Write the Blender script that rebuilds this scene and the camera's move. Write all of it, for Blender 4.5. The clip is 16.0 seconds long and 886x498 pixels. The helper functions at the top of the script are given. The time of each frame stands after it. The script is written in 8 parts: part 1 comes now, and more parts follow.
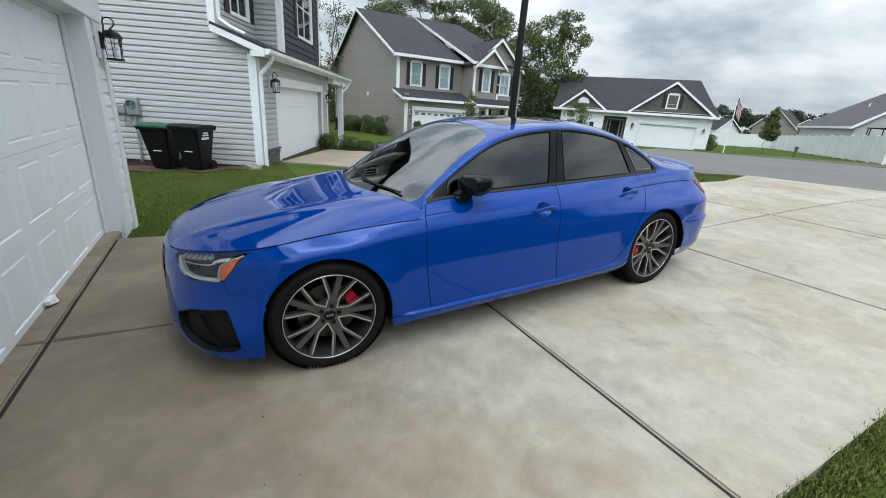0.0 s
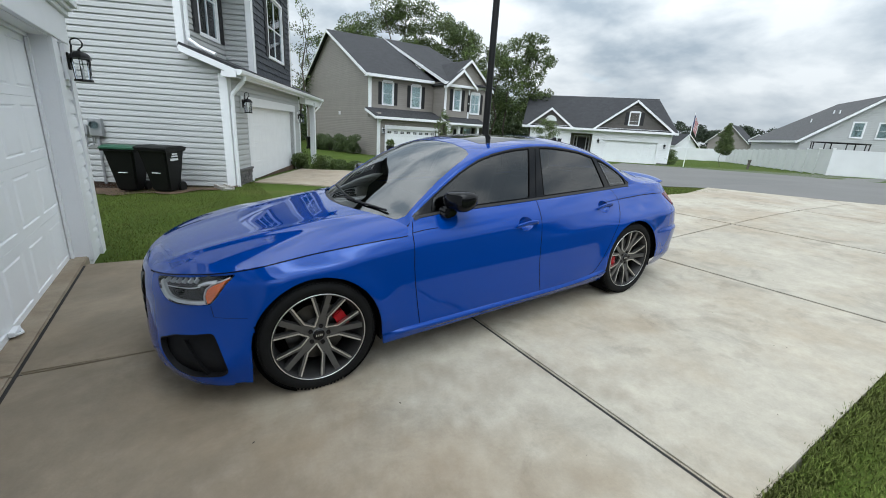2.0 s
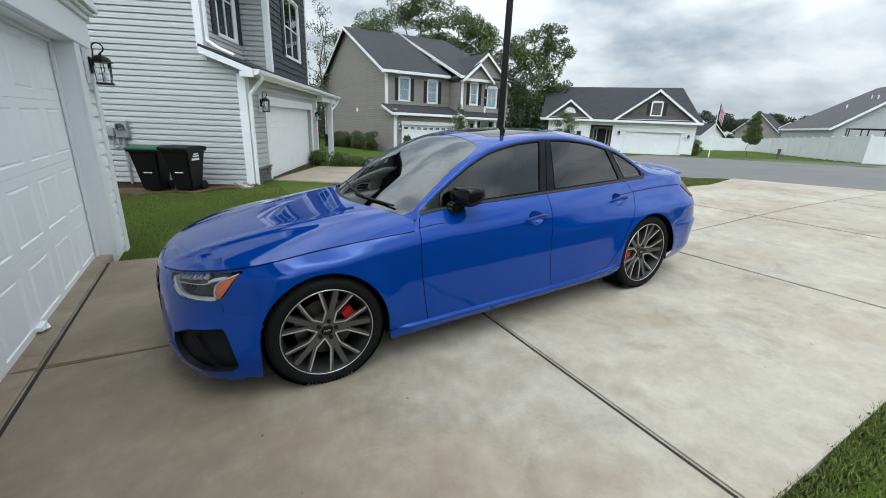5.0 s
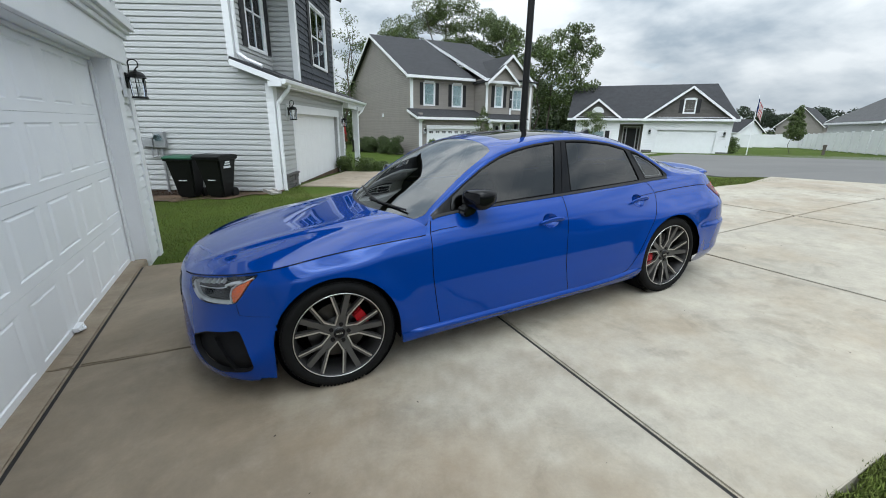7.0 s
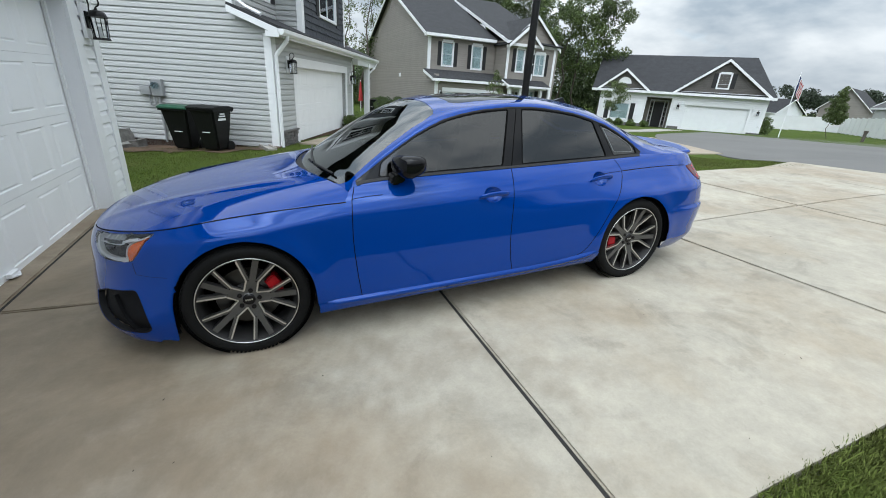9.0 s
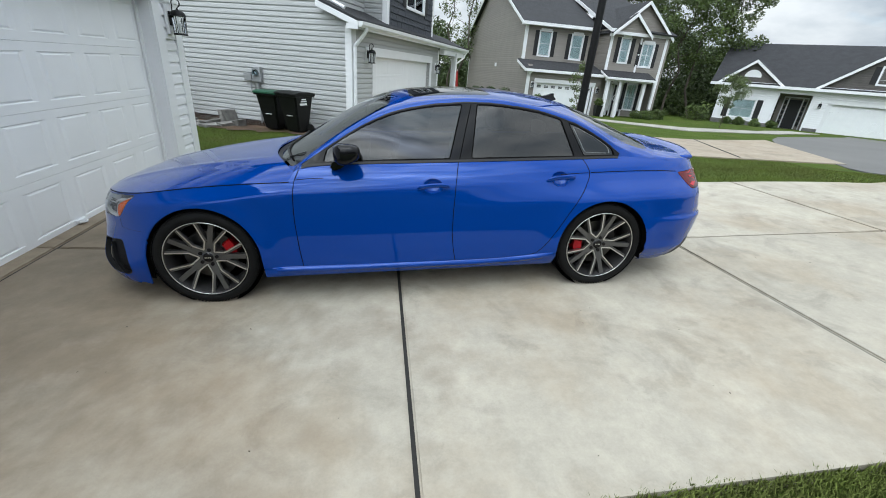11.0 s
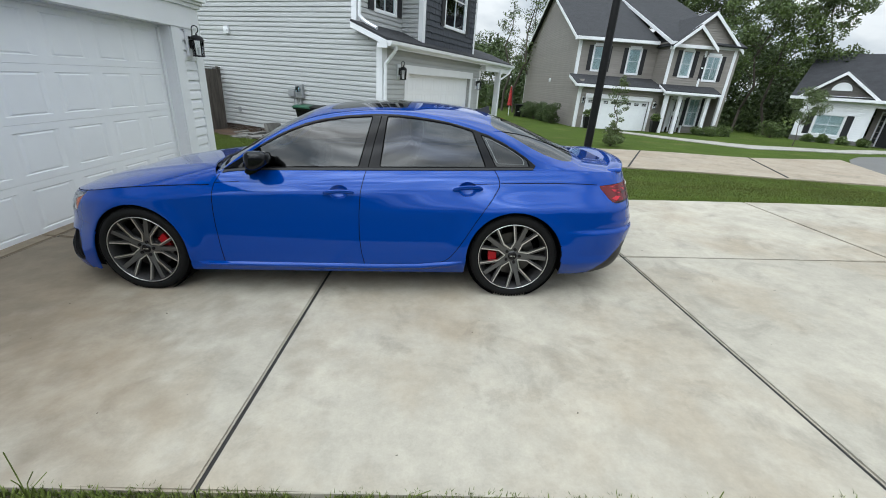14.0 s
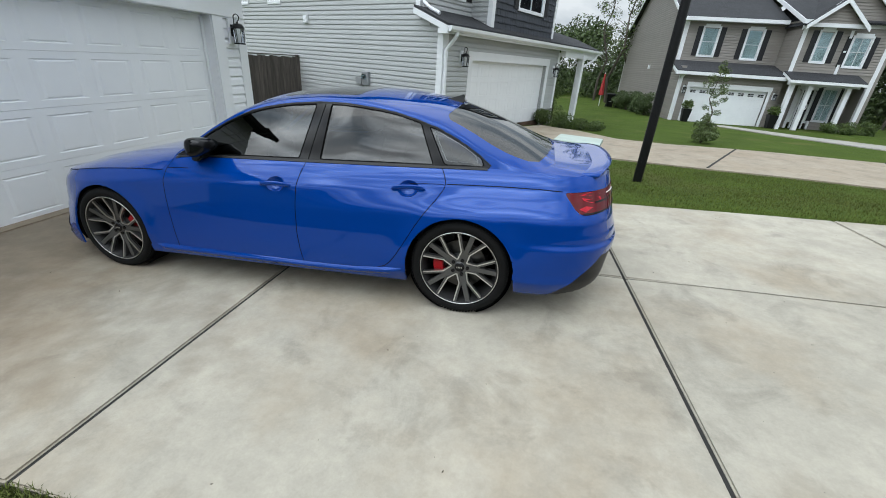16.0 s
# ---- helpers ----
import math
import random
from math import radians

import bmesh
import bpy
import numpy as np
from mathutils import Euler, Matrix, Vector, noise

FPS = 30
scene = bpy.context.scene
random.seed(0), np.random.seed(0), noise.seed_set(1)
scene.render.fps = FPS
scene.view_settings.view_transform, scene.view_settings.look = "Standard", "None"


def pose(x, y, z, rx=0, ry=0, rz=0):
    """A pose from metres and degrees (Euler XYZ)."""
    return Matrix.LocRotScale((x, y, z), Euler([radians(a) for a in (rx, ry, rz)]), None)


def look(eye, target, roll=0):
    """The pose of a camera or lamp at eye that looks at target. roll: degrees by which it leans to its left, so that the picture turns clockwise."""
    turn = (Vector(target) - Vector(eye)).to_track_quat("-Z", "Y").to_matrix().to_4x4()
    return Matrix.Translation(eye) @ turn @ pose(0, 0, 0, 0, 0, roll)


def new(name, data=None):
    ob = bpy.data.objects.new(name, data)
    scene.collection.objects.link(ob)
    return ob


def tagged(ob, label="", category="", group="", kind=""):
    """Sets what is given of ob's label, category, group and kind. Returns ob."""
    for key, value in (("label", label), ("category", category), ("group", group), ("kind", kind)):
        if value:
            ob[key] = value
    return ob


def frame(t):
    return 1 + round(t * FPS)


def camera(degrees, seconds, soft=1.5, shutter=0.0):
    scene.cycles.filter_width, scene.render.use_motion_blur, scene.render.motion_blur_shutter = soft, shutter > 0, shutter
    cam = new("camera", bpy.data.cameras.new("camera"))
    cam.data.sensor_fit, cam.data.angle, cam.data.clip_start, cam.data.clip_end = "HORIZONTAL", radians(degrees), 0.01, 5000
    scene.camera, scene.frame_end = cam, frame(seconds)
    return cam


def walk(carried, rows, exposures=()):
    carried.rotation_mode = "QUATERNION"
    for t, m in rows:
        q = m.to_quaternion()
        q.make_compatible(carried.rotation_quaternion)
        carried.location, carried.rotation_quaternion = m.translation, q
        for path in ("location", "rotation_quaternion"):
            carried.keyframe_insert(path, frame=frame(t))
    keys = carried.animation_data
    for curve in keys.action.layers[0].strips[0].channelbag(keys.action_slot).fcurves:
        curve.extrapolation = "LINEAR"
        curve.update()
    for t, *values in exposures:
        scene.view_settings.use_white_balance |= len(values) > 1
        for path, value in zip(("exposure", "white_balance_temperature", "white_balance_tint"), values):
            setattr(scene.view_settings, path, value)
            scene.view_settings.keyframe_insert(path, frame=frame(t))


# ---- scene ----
cam = camera(95.2, 16.0, soft=0.95)
PATH = [
    (0, (0.071, 0.06, 1.513), (0.989, 1.712, 0.857), 4.1),
    (0.5, (0.065, 0.064, 1.51), (0.99, 1.72, 0.876), 3.9),
    (1, (0.048, 0.065, 1.515), (1.0, 1.714, 0.903), 3.8),
    (1.5, (0.026, 0.056, 1.526), (1.019, 1.689, 0.934), 3.7),
    (2, (-0.015, 0.068, 1.515), (1.019, 1.682, 0.945), 3.6),
    (2.5, (-0.043, 0.064, 1.517), (1.021, 1.663, 0.96), 3.5),
    (3, (-0.036, 0.07, 1.522), (1.037, 1.663, 0.965), 3.4),
    (3.5, (-0.037, 0.082, 1.522), (1.023, 1.68, 0.954), 3.4),
    (4, (-0.019, 0.078, 1.509), (1.009, 1.691, 0.924), 3.3),
    (6.5, (0.136, 0.001, 1.518), (0.992, 1.711, 0.932), 0.9),
    (7, (0.142, 0.002, 1.518), (0.978, 1.722, 0.933), 0.9),
    (7.5, (0.184, -0.019, 1.525), (1.001, 1.704, 0.922), 1.3),
    (8, (0.293, -0.061, 1.521), (1.089, 1.66, 0.884), 2.0),
    (8.5, (0.479, -0.052, 1.501), (1.253, 1.658, 0.81), 3.2),
    (9, (0.711, -0.07, 1.516), (1.462, 1.629, 0.775), 3.9),
    (9.5, (0.961, -0.23, 1.526), (1.552, 1.516, 0.751), 3.1),
    (9.7, (1.047, -0.29, 1.549), (1.586, 1.466, 0.757), 3.0),
    (11.8, (1.935, -0.606, 1.64), (2.144, 1.207, 0.822), 5.2),
    (12, (1.977, -0.658, 1.649), (2.152, 1.165, 0.844), 4.9),
    (12.5, (2.076, -0.789, 1.663), (2.213, 1.037, 0.859), 4.7),
    (13, (2.315, -0.825, 1.688), (2.414, 1.016, 0.914), 4.6),
    (13.5, (2.549, -0.81, 1.706), (2.621, 1.035, 0.937), 4.3),
    (14, (2.752, -0.673, 1.687), (2.792, 1.172, 0.916), 4.2),
    (14.5, (2.972, -0.546, 1.712), (2.94, 1.295, 0.931), 4.1),
    (15, (3.292, -0.488, 1.721), (3.155, 1.339, 0.92), 4.1),
    (15.5, (3.506, -0.401, 1.721), (3.26, 1.406, 0.899), 4.2),
    (16, (3.709, -0.215, 1.728), (3.354, 1.563, 0.884), 4.0),
]
walk(cam, [(t, look(eye, target, roll)) for t, eye, target, roll in PATH],
     exposures=[(0.0, 0.0), (7.0, 0.0), (9.5, 0.05), (13.0, 0.04), (14.0, 0.0), (15.0, -0.08), (16.0, -0.11)])

# ---- world, sun, exposure ----
world = bpy.data.worlds.new("world")
scene.world = world
world.use_nodes = True
wt = world.node_tree
wt.nodes.clear()
SUN_EL, SUN_AZ = radians(55), radians(-126)      # sun behind thin cloud, over the roof corner of the garage
sky = wt.nodes.new("ShaderNodeTexSky")
sky.sky_type = "NISHITA"
sky.sun_disc = False
sky.sun_elevation = SUN_EL
sky.sun_rotation = radians(90) - SUN_AZ
geo = wt.nodes.new("ShaderNodeTexCoord")
mp = wt.nodes.new("ShaderNodeMapping")
mp.inputs["Scale"].default_value = (1.0, 1.0, 2.3)
mp.inputs["Rotation"].default_value = (radians(16), radians(-14), 0.0)
n1 = wt.nodes.new("ShaderNodeTexNoise")
n1.inputs["Scale"].default_value = 2.2
n1.inputs["Detail"].default_value = 7
n1.inputs["Roughness"].default_value = 0.55
n1.inputs["Distortion"].default_value = 0.4
cover = wt.nodes.new("ShaderNodeValToRGB")
cover.color_ramp.elements[0].position, cover.color_ramp.elements[0].color = 0.22, (0, 0, 0, 1)
cover.color_ramp.elements[1].position, cover.color_ramp.elements[1].color = 0.40, (1, 1, 1, 1)
n2 = wt.nodes.new("ShaderNodeTexNoise")
n2.inputs["Scale"].default_value = 3.9
n2.inputs["Detail"].default_value = 8
n2.inputs["Distortion"].default_value = 0.12
tone = wt.nodes.new("ShaderNodeValToRGB")
tone.color_ramp.elements[0].position, tone.color_ramp.elements[0].color = 0.37, (2.40, 2.92, 3.42, 1)
tone.color_ramp.elements[1].position, tone.color_ramp.elements[1].color = 0.575, (5.12, 5.52, 5.80, 1)
mix = wt.nodes.new("ShaderNodeMix")
mix.data_type = "RGBA"
bg = wt.nodes.new("ShaderNodeBackground")
bg.inputs["Strength"].default_value = 0.15
wo = wt.nodes.new("ShaderNodeOutputWorld")
wl = wt.links.new
wl(geo.outputs["Generated"], mp.inputs["Vector"])
wl(mp.outputs[0], n1.inputs["Vector"])
wl(mp.outputs[0], n2.inputs["Vector"])
wl(n1.outputs["Fac"], cover.inputs[0])
wl(n2.outputs["Fac"], tone.inputs[0])
wl(cover.outputs[0], mix.inputs[0])
wl(sky.outputs[0], mix.inputs[6])
wl(tone.outputs[0], mix.inputs[7])
# an overcast sky grows brighter from the horizon to the zenith
sep = wt.nodes.new("ShaderNodeSeparateXYZ")
rise = wt.nodes.new("ShaderNodeMapRange")
rise.inputs["From Min"].default_value, rise.inputs["From Max"].default_value = 0.0, 1.0
rise.inputs["To Min"].default_value, rise.inputs["To Max"].default_value = 0.92, 2.5
dome = wt.nodes.new("ShaderNodeVectorMath")
dome.operation = "SCALE"
wl(geo.outputs["Generated"], sep.inputs[0])
wl(sep.outputs["Z"], rise.inputs["Value"])
wl(mix.outputs[2], dome.inputs[0])
wl(rise.outputs[0], dome.inputs["Scale"])
# thin cloud is brighter round the hidden sun
SUN_DIR = (math.cos(SUN_AZ) * math.cos(SUN_EL), math.sin(SUN_AZ) * math.cos(SUN_EL), math.sin(SUN_EL))
near = wt.nodes.new("ShaderNodeVectorMath")
near.operation = "DOT_PRODUCT"
near.inputs[1].default_value = SUN_DIR
halo = wt.nodes.new("ShaderNodeMapRange")
halo.interpolation_type = "SMOOTHSTEP"
halo.inputs["From Min"].default_value, halo.inputs["From Max"].default_value = 0.66, 1.0
halo.inputs["To Min"].default_value, halo.inputs["To Max"].default_value = 0.0, 2.4
bright = wt.nodes.new("ShaderNodeVectorMath")
bright.operation = "SCALE"
wl(geo.outputs["Generated"], near.inputs[0])
wl(near.outputs["Value"], halo.inputs["Value"])
wl(dome.outputs[0], bright.inputs[0])
# streaks of thinner cloud let more of it through
n3 = wt.nodes.new("ShaderNodeTexNoise")
n3.inputs["Scale"].default_value = 3.4
n3.inputs["Detail"].default_value = 6
n3.inputs["Distortion"].default_value = 0.8
mp3 = wt.nodes.new("ShaderNodeMapping")
mp3.inputs["Rotation"].default_value = (0.0, 0.0, radians(35))
mp3.inputs["Scale"].default_value = (0.8, 2.2, 2.6)
thin = wt.nodes.new("ShaderNodeMapRange")
thin.inputs["From Min"].default_value, thin.inputs["From Max"].default_value = 0.40, 0.70
thin.inputs["To Min"].default_value, thin.inputs["To Max"].default_value = 0.15, 1.9
gain = wt.nodes.new("ShaderNodeMath")
gain.operation = "MULTIPLY"
plus = wt.nodes.new("ShaderNodeMath")
plus.operation = "ADD"
plus.inputs[1].default_value = 1.0
wl(geo.outputs["Generated"], mp3.inputs["Vector"])
wl(mp3.outputs[0], n3.inputs["Vector"])
wl(n3.outputs["Fac"], thin.inputs["Value"])
wl(halo.outputs[0], gain.inputs[0])
wl(thin.outputs[0], gain.inputs[1])
wl(gain.outputs[0], plus.inputs[0])
wl(plus.outputs[0], bright.inputs["Scale"])
wl(bright.outputs[0], bg.inputs["Color"])
wl(bg.outputs[0], wo.inputs[0])

sun = new("sun", bpy.data.lights.new("sun", "SUN"))
sun.data.energy = 0.28
sun.data.angle = radians(42)
sun.data.color = (1.0, 0.96, 0.9)
sun.matrix_world = look((0, 0, 0), (-math.cos(SUN_AZ) * math.cos(SUN_EL), -math.sin(SUN_AZ) * math.cos(SUN_EL), -math.sin(SUN_EL)))


# ---- materials ----
def material(name, color, rough=0.6, metal=0.0, vary=0.12, scale=4.0, fine=60.0, bump=0.1, depth=0.004, random=0.0, island=0.0, coat=0.0, spec=0.5, tint=None, stretch=(1, 1, 1)):
    """Principled surface with two scales of variation, fine relief and optional change from piece to piece."""
    m = bpy.data.materials.new(name)
    m.use_nodes = True
    nt = m.node_tree
    b = nt.nodes["Principled BSDF"]
    L = nt.links.new
    b.inputs["Roughness"].default_value = rough
    b.inputs["Metallic"].default_value = metal
    b.inputs["Coat Weight"].default_value = coat
    b.inputs["Coat Roughness"].default_value = 0.03
    b.inputs["Specular IOR Level"].default_value = spec
    tc = nt.nodes.new("ShaderNodeTexCoord")
    mpg = nt.nodes.new("ShaderNodeMapping")
    mpg.inputs["Scale"].default_value = stretch
    L(tc.outputs["Object"], mpg.inputs["Vector"])
    a = nt.nodes.new("ShaderNodeTexNoise")
    a.inputs["Scale"].default_value = scale
    a.inputs["Detail"].default_value = 4
    f = nt.nodes.new("ShaderNodeTexNoise")
    f.inputs["Scale"].default_value = fine
    f.inputs["Detail"].default_value = 3
    L(mpg.outputs[0], a.inputs["Vector"])
    L(mpg.outputs[0], f.inputs["Vector"])
    c2 = tint or tuple(c * (1 - 2.2 * vary) for c in color)
    mx = nt.nodes.new("ShaderNodeMix")
    mx.data_type = "RGBA"
    mx.inputs[6].default_value = (*color, 1)
    mx.inputs[7].default_value = (*c2, 1)
    add = nt.nodes.new("ShaderNodeMath")
    add.operation = "MULTIPLY_ADD"
    add.inputs[1].default_value = 0.35
    L(f.outputs["Fac"], add.inputs[0])
    L(a.outputs["Fac"], add.inputs[2])
    rg = nt.nodes.new("ShaderNodeMapRange")
    rg.inputs["From Min"].default_value = 0.45
    rg.inputs["From Max"].default_value = 0.95
    L(add.outputs[0], rg.inputs["Value"])
    L(rg.outputs[0], mx.inputs[0])
    out = mx.outputs[2]
    if random or island:
        hs = nt.nodes.new("ShaderNodeHueSaturation")
        src = nt.nodes.new("ShaderNodeObjectInfo").outputs["Random"] if random else nt.nodes.new("ShaderNodeNewGeometry").outputs["Random Per Island"]
        r2 = nt.nodes.new("ShaderNodeMapRange")
        amp = random or island
        r2.inputs["To Min"].default_value = 1 - amp
        r2.inputs["To Max"].default_value = 1 + amp
        L(src, r2.inputs["Value"])
        L(r2.outputs[0], hs.inputs["Value"])
        L(out, hs.inputs["Color"])
        out = hs.outputs[0]
    L(out, b.inputs["Base Color"])
    if bump:
        bp = nt.nodes.new("ShaderNodeBump")
        bp.inputs["Strength"].default_value = bump
        bp.inputs["Distance"].default_value = depth
        L(f.outputs["Fac"], bp.inputs["Height"])
        L(bp.outputs[0], b.inputs["Normal"])
    return m


M_siding_grey = material("pale_grey_vinyl_siding", (0.445, 0.455, 0.455), 0.45, vary=0.05, scale=1.5, fine=40, bump=0.06, random=0.025)
M_siding_white = material("white_vinyl_siding", (0.80, 0.81, 0.83), 0.4, vary=0.03, scale=1.5, fine=40, bump=0.05, random=0.02)
M_siding_taupe = material("taupe_vinyl_siding", (0.262, 0.238, 0.215), 0.5, vary=0.06, scale=1.2, fine=30, bump=0.05, island=0.05)
M_shake = material("slate_blue_shake_siding", (0.036, 0.041, 0.054), 0.6, vary=0.12, scale=5, fine=50, bump=0.3, random=0.12, island=0.0)
M_shake_brown = material("dark_taupe_board", (0.085, 0.078, 0.070), 0.6, vary=0.1, scale=3, fine=50, bump=0.2, island=0.08)
M_trim = material("white_painted_trim", (0.80, 0.81, 0.83), 0.4, vary=0.03, scale=2, fine=60, bump=0.04)
M_gdoor = material("white_steel_garage_door", (0.83, 0.845, 0.86), 0.38, vary=0.025, scale=2.5, fine=220, bump=0.10, depth=0.002)
M_roof = material("charcoal_asphalt_shingle", (0.029, 0.030, 0.034), 0.9, vary=0.2, scale=2.5, fine=28, bump=0.6, depth=0.02)
M_roof_grey = material("grey_asphalt_shingle", (0.085, 0.085, 0.088), 0.9, vary=0.15, scale=2.5, fine=28, bump=0.5, depth=0.02)
M_black = material("black_painted_metal", (0.005, 0.005, 0.0055), 0.42, spec=0.28, vary=0.1, scale=8, fine=90, bump=0.08)
M_shutter = material("black_vinyl_shutter", (0.010, 0.010, 0.012), 0.55, vary=0.1, scale=8, fine=60, bump=0.08)
M_meter = material("grey_metal_box", (0.36, 0.37, 0.38), 0.45, metal=0.3, vary=0.08, scale=6, fine=80, bump=0.05)
M_bin = material("black_bin_plastic", (0.005, 0.0055, 0.0055), 0.55, spec=0.3, vary=0.15, scale=5, fine=120, bump=0.15)
M_binlid = material("green_lid_plastic", (0.012, 0.085, 0.045), 0.45, vary=0.15, scale=5, fine=120, bump=0.15)
M_stone = material("stacked_grey_stone", (0.15, 0.145, 0.14), 0.85, vary=0.2, scale=9, fine=60, bump=0.5, random=0.3)
M_fencewood = material("weathered_fence_wood", (0.115, 0.098, 0.084), 0.85, vary=0.26, scale=3, fine=30, bump=0.4, random=0.2, stretch=(6, 6, 0.6))
M_vinylfence = material("white_vinyl_fence", (0.74, 0.75, 0.76), 0.45, vary=0.04, scale=1.2, fine=40, bump=0.04)
M_leaf = material("green_leaves", (0.088, 0.132, 0.024), 0.6, vary=0.2, scale=0.6, fine=6, bump=0, island=0.5, tint=(0.036, 0.060, 0.018))
M_leaf_dark = material("dark_woodland_leaves", (0.076, 0.112, 0.034), 0.65, vary=0.2, scale=0.4, fine=5, bump=0, island=0.5, tint=(0.036, 0.060, 0.018))
M_pine = material("dark_distant_pine", (0.034, 0.052, 0.028), 0.7, vary=0.2, scale=0.1, fine=2, bump=0, island=0.4)
M_leaf_young = material("light_green_leaves", (0.10, 0.135, 0.040), 0.6, vary=0.2, scale=2, fine=9, bump=0, island=0.4, tint=(0.055, 0.085, 0.022))
M_bark = material("grey_brown_bark", (0.085, 0.070, 0.055), 0.9, vary=0.25, scale=6, fine=40, bump=0.6, depth=0.02, stretch=(1, 1, 0.25))
M_grass_blade = material("lawn_grass_blades", (0.098, 0.132, 0.027), 0.85, spec=0.12, vary=0.2, scale=1.6, fine=9, bump=0, island=0.5, tint=(0.081, 0.085, 0.029))
M_soil = material("reddish_bare_soil", (0.115, 0.068, 0.042), 0.95, vary=0.3, scale=2.2, fine=40, bump=0.6, depth=0.02)
M_pipe = M_meter
M_potblack = M_bin
M_red = material("red_fabric", (0.35, 0.02, 0.02), 0.7, vary=0.1, scale=4)
M_green_box = material("pale_green_steel", (0.40, 0.47, 0.42), 0.5, vary=0.08, scale=4, fine=80, bump=0.05)


def glass_dark(name, tint, rough=0.02, color=(0.9, 0.92, 0.95), gloss=1.0):
    """Tinted pane: what passes through is coloured, the sheen follows Fresnel."""
    m = bpy.data.materials.new(name)
    m.use_nodes = True
    nt = m.node_tree
    nt.nodes.clear()
    tr = nt.nodes.new("ShaderNodeBsdfTransparent")
    tr.inputs[0].default_value = (*tint, 1)
    gl = nt.nodes.new("ShaderNodeBsdfGlossy")
    gl.inputs["Color"].default_value = (*color, 1)
    gl.inputs["Roughness"].default_value = rough
    fr = nt.nodes.new("ShaderNodeFresnel")
    fr.inputs["IOR"].default_value = 1.5 * gloss
    mxs = nt.nodes.new("ShaderNodeMixShader")
    o = nt.nodes.new("ShaderNodeOutputMaterial")
    nt.links.new(fr.outputs[0], mxs.inputs[0])
    nt.links.new(tr.outputs[0], mxs.inputs[1])
    nt.links.new(gl.outputs[0], mxs.inputs[2])
    nt.links.new(mxs.outputs[0], o.inputs[0])
    return m


M_pane = glass_dark("window_pane", (0.84, 0.93, 0.94), gloss=1.1)
M_clear = glass_dark("clear_lantern_glass", (0.93, 0.94, 0.94))
M_blind = material("white_window_blind", (0.78, 0.80, 0.80), 0.6, vary=0.04, scale=3)
M_roomdark = material("dim_room", (0.10, 0.105, 0.11), 0.8, vary=0.1)


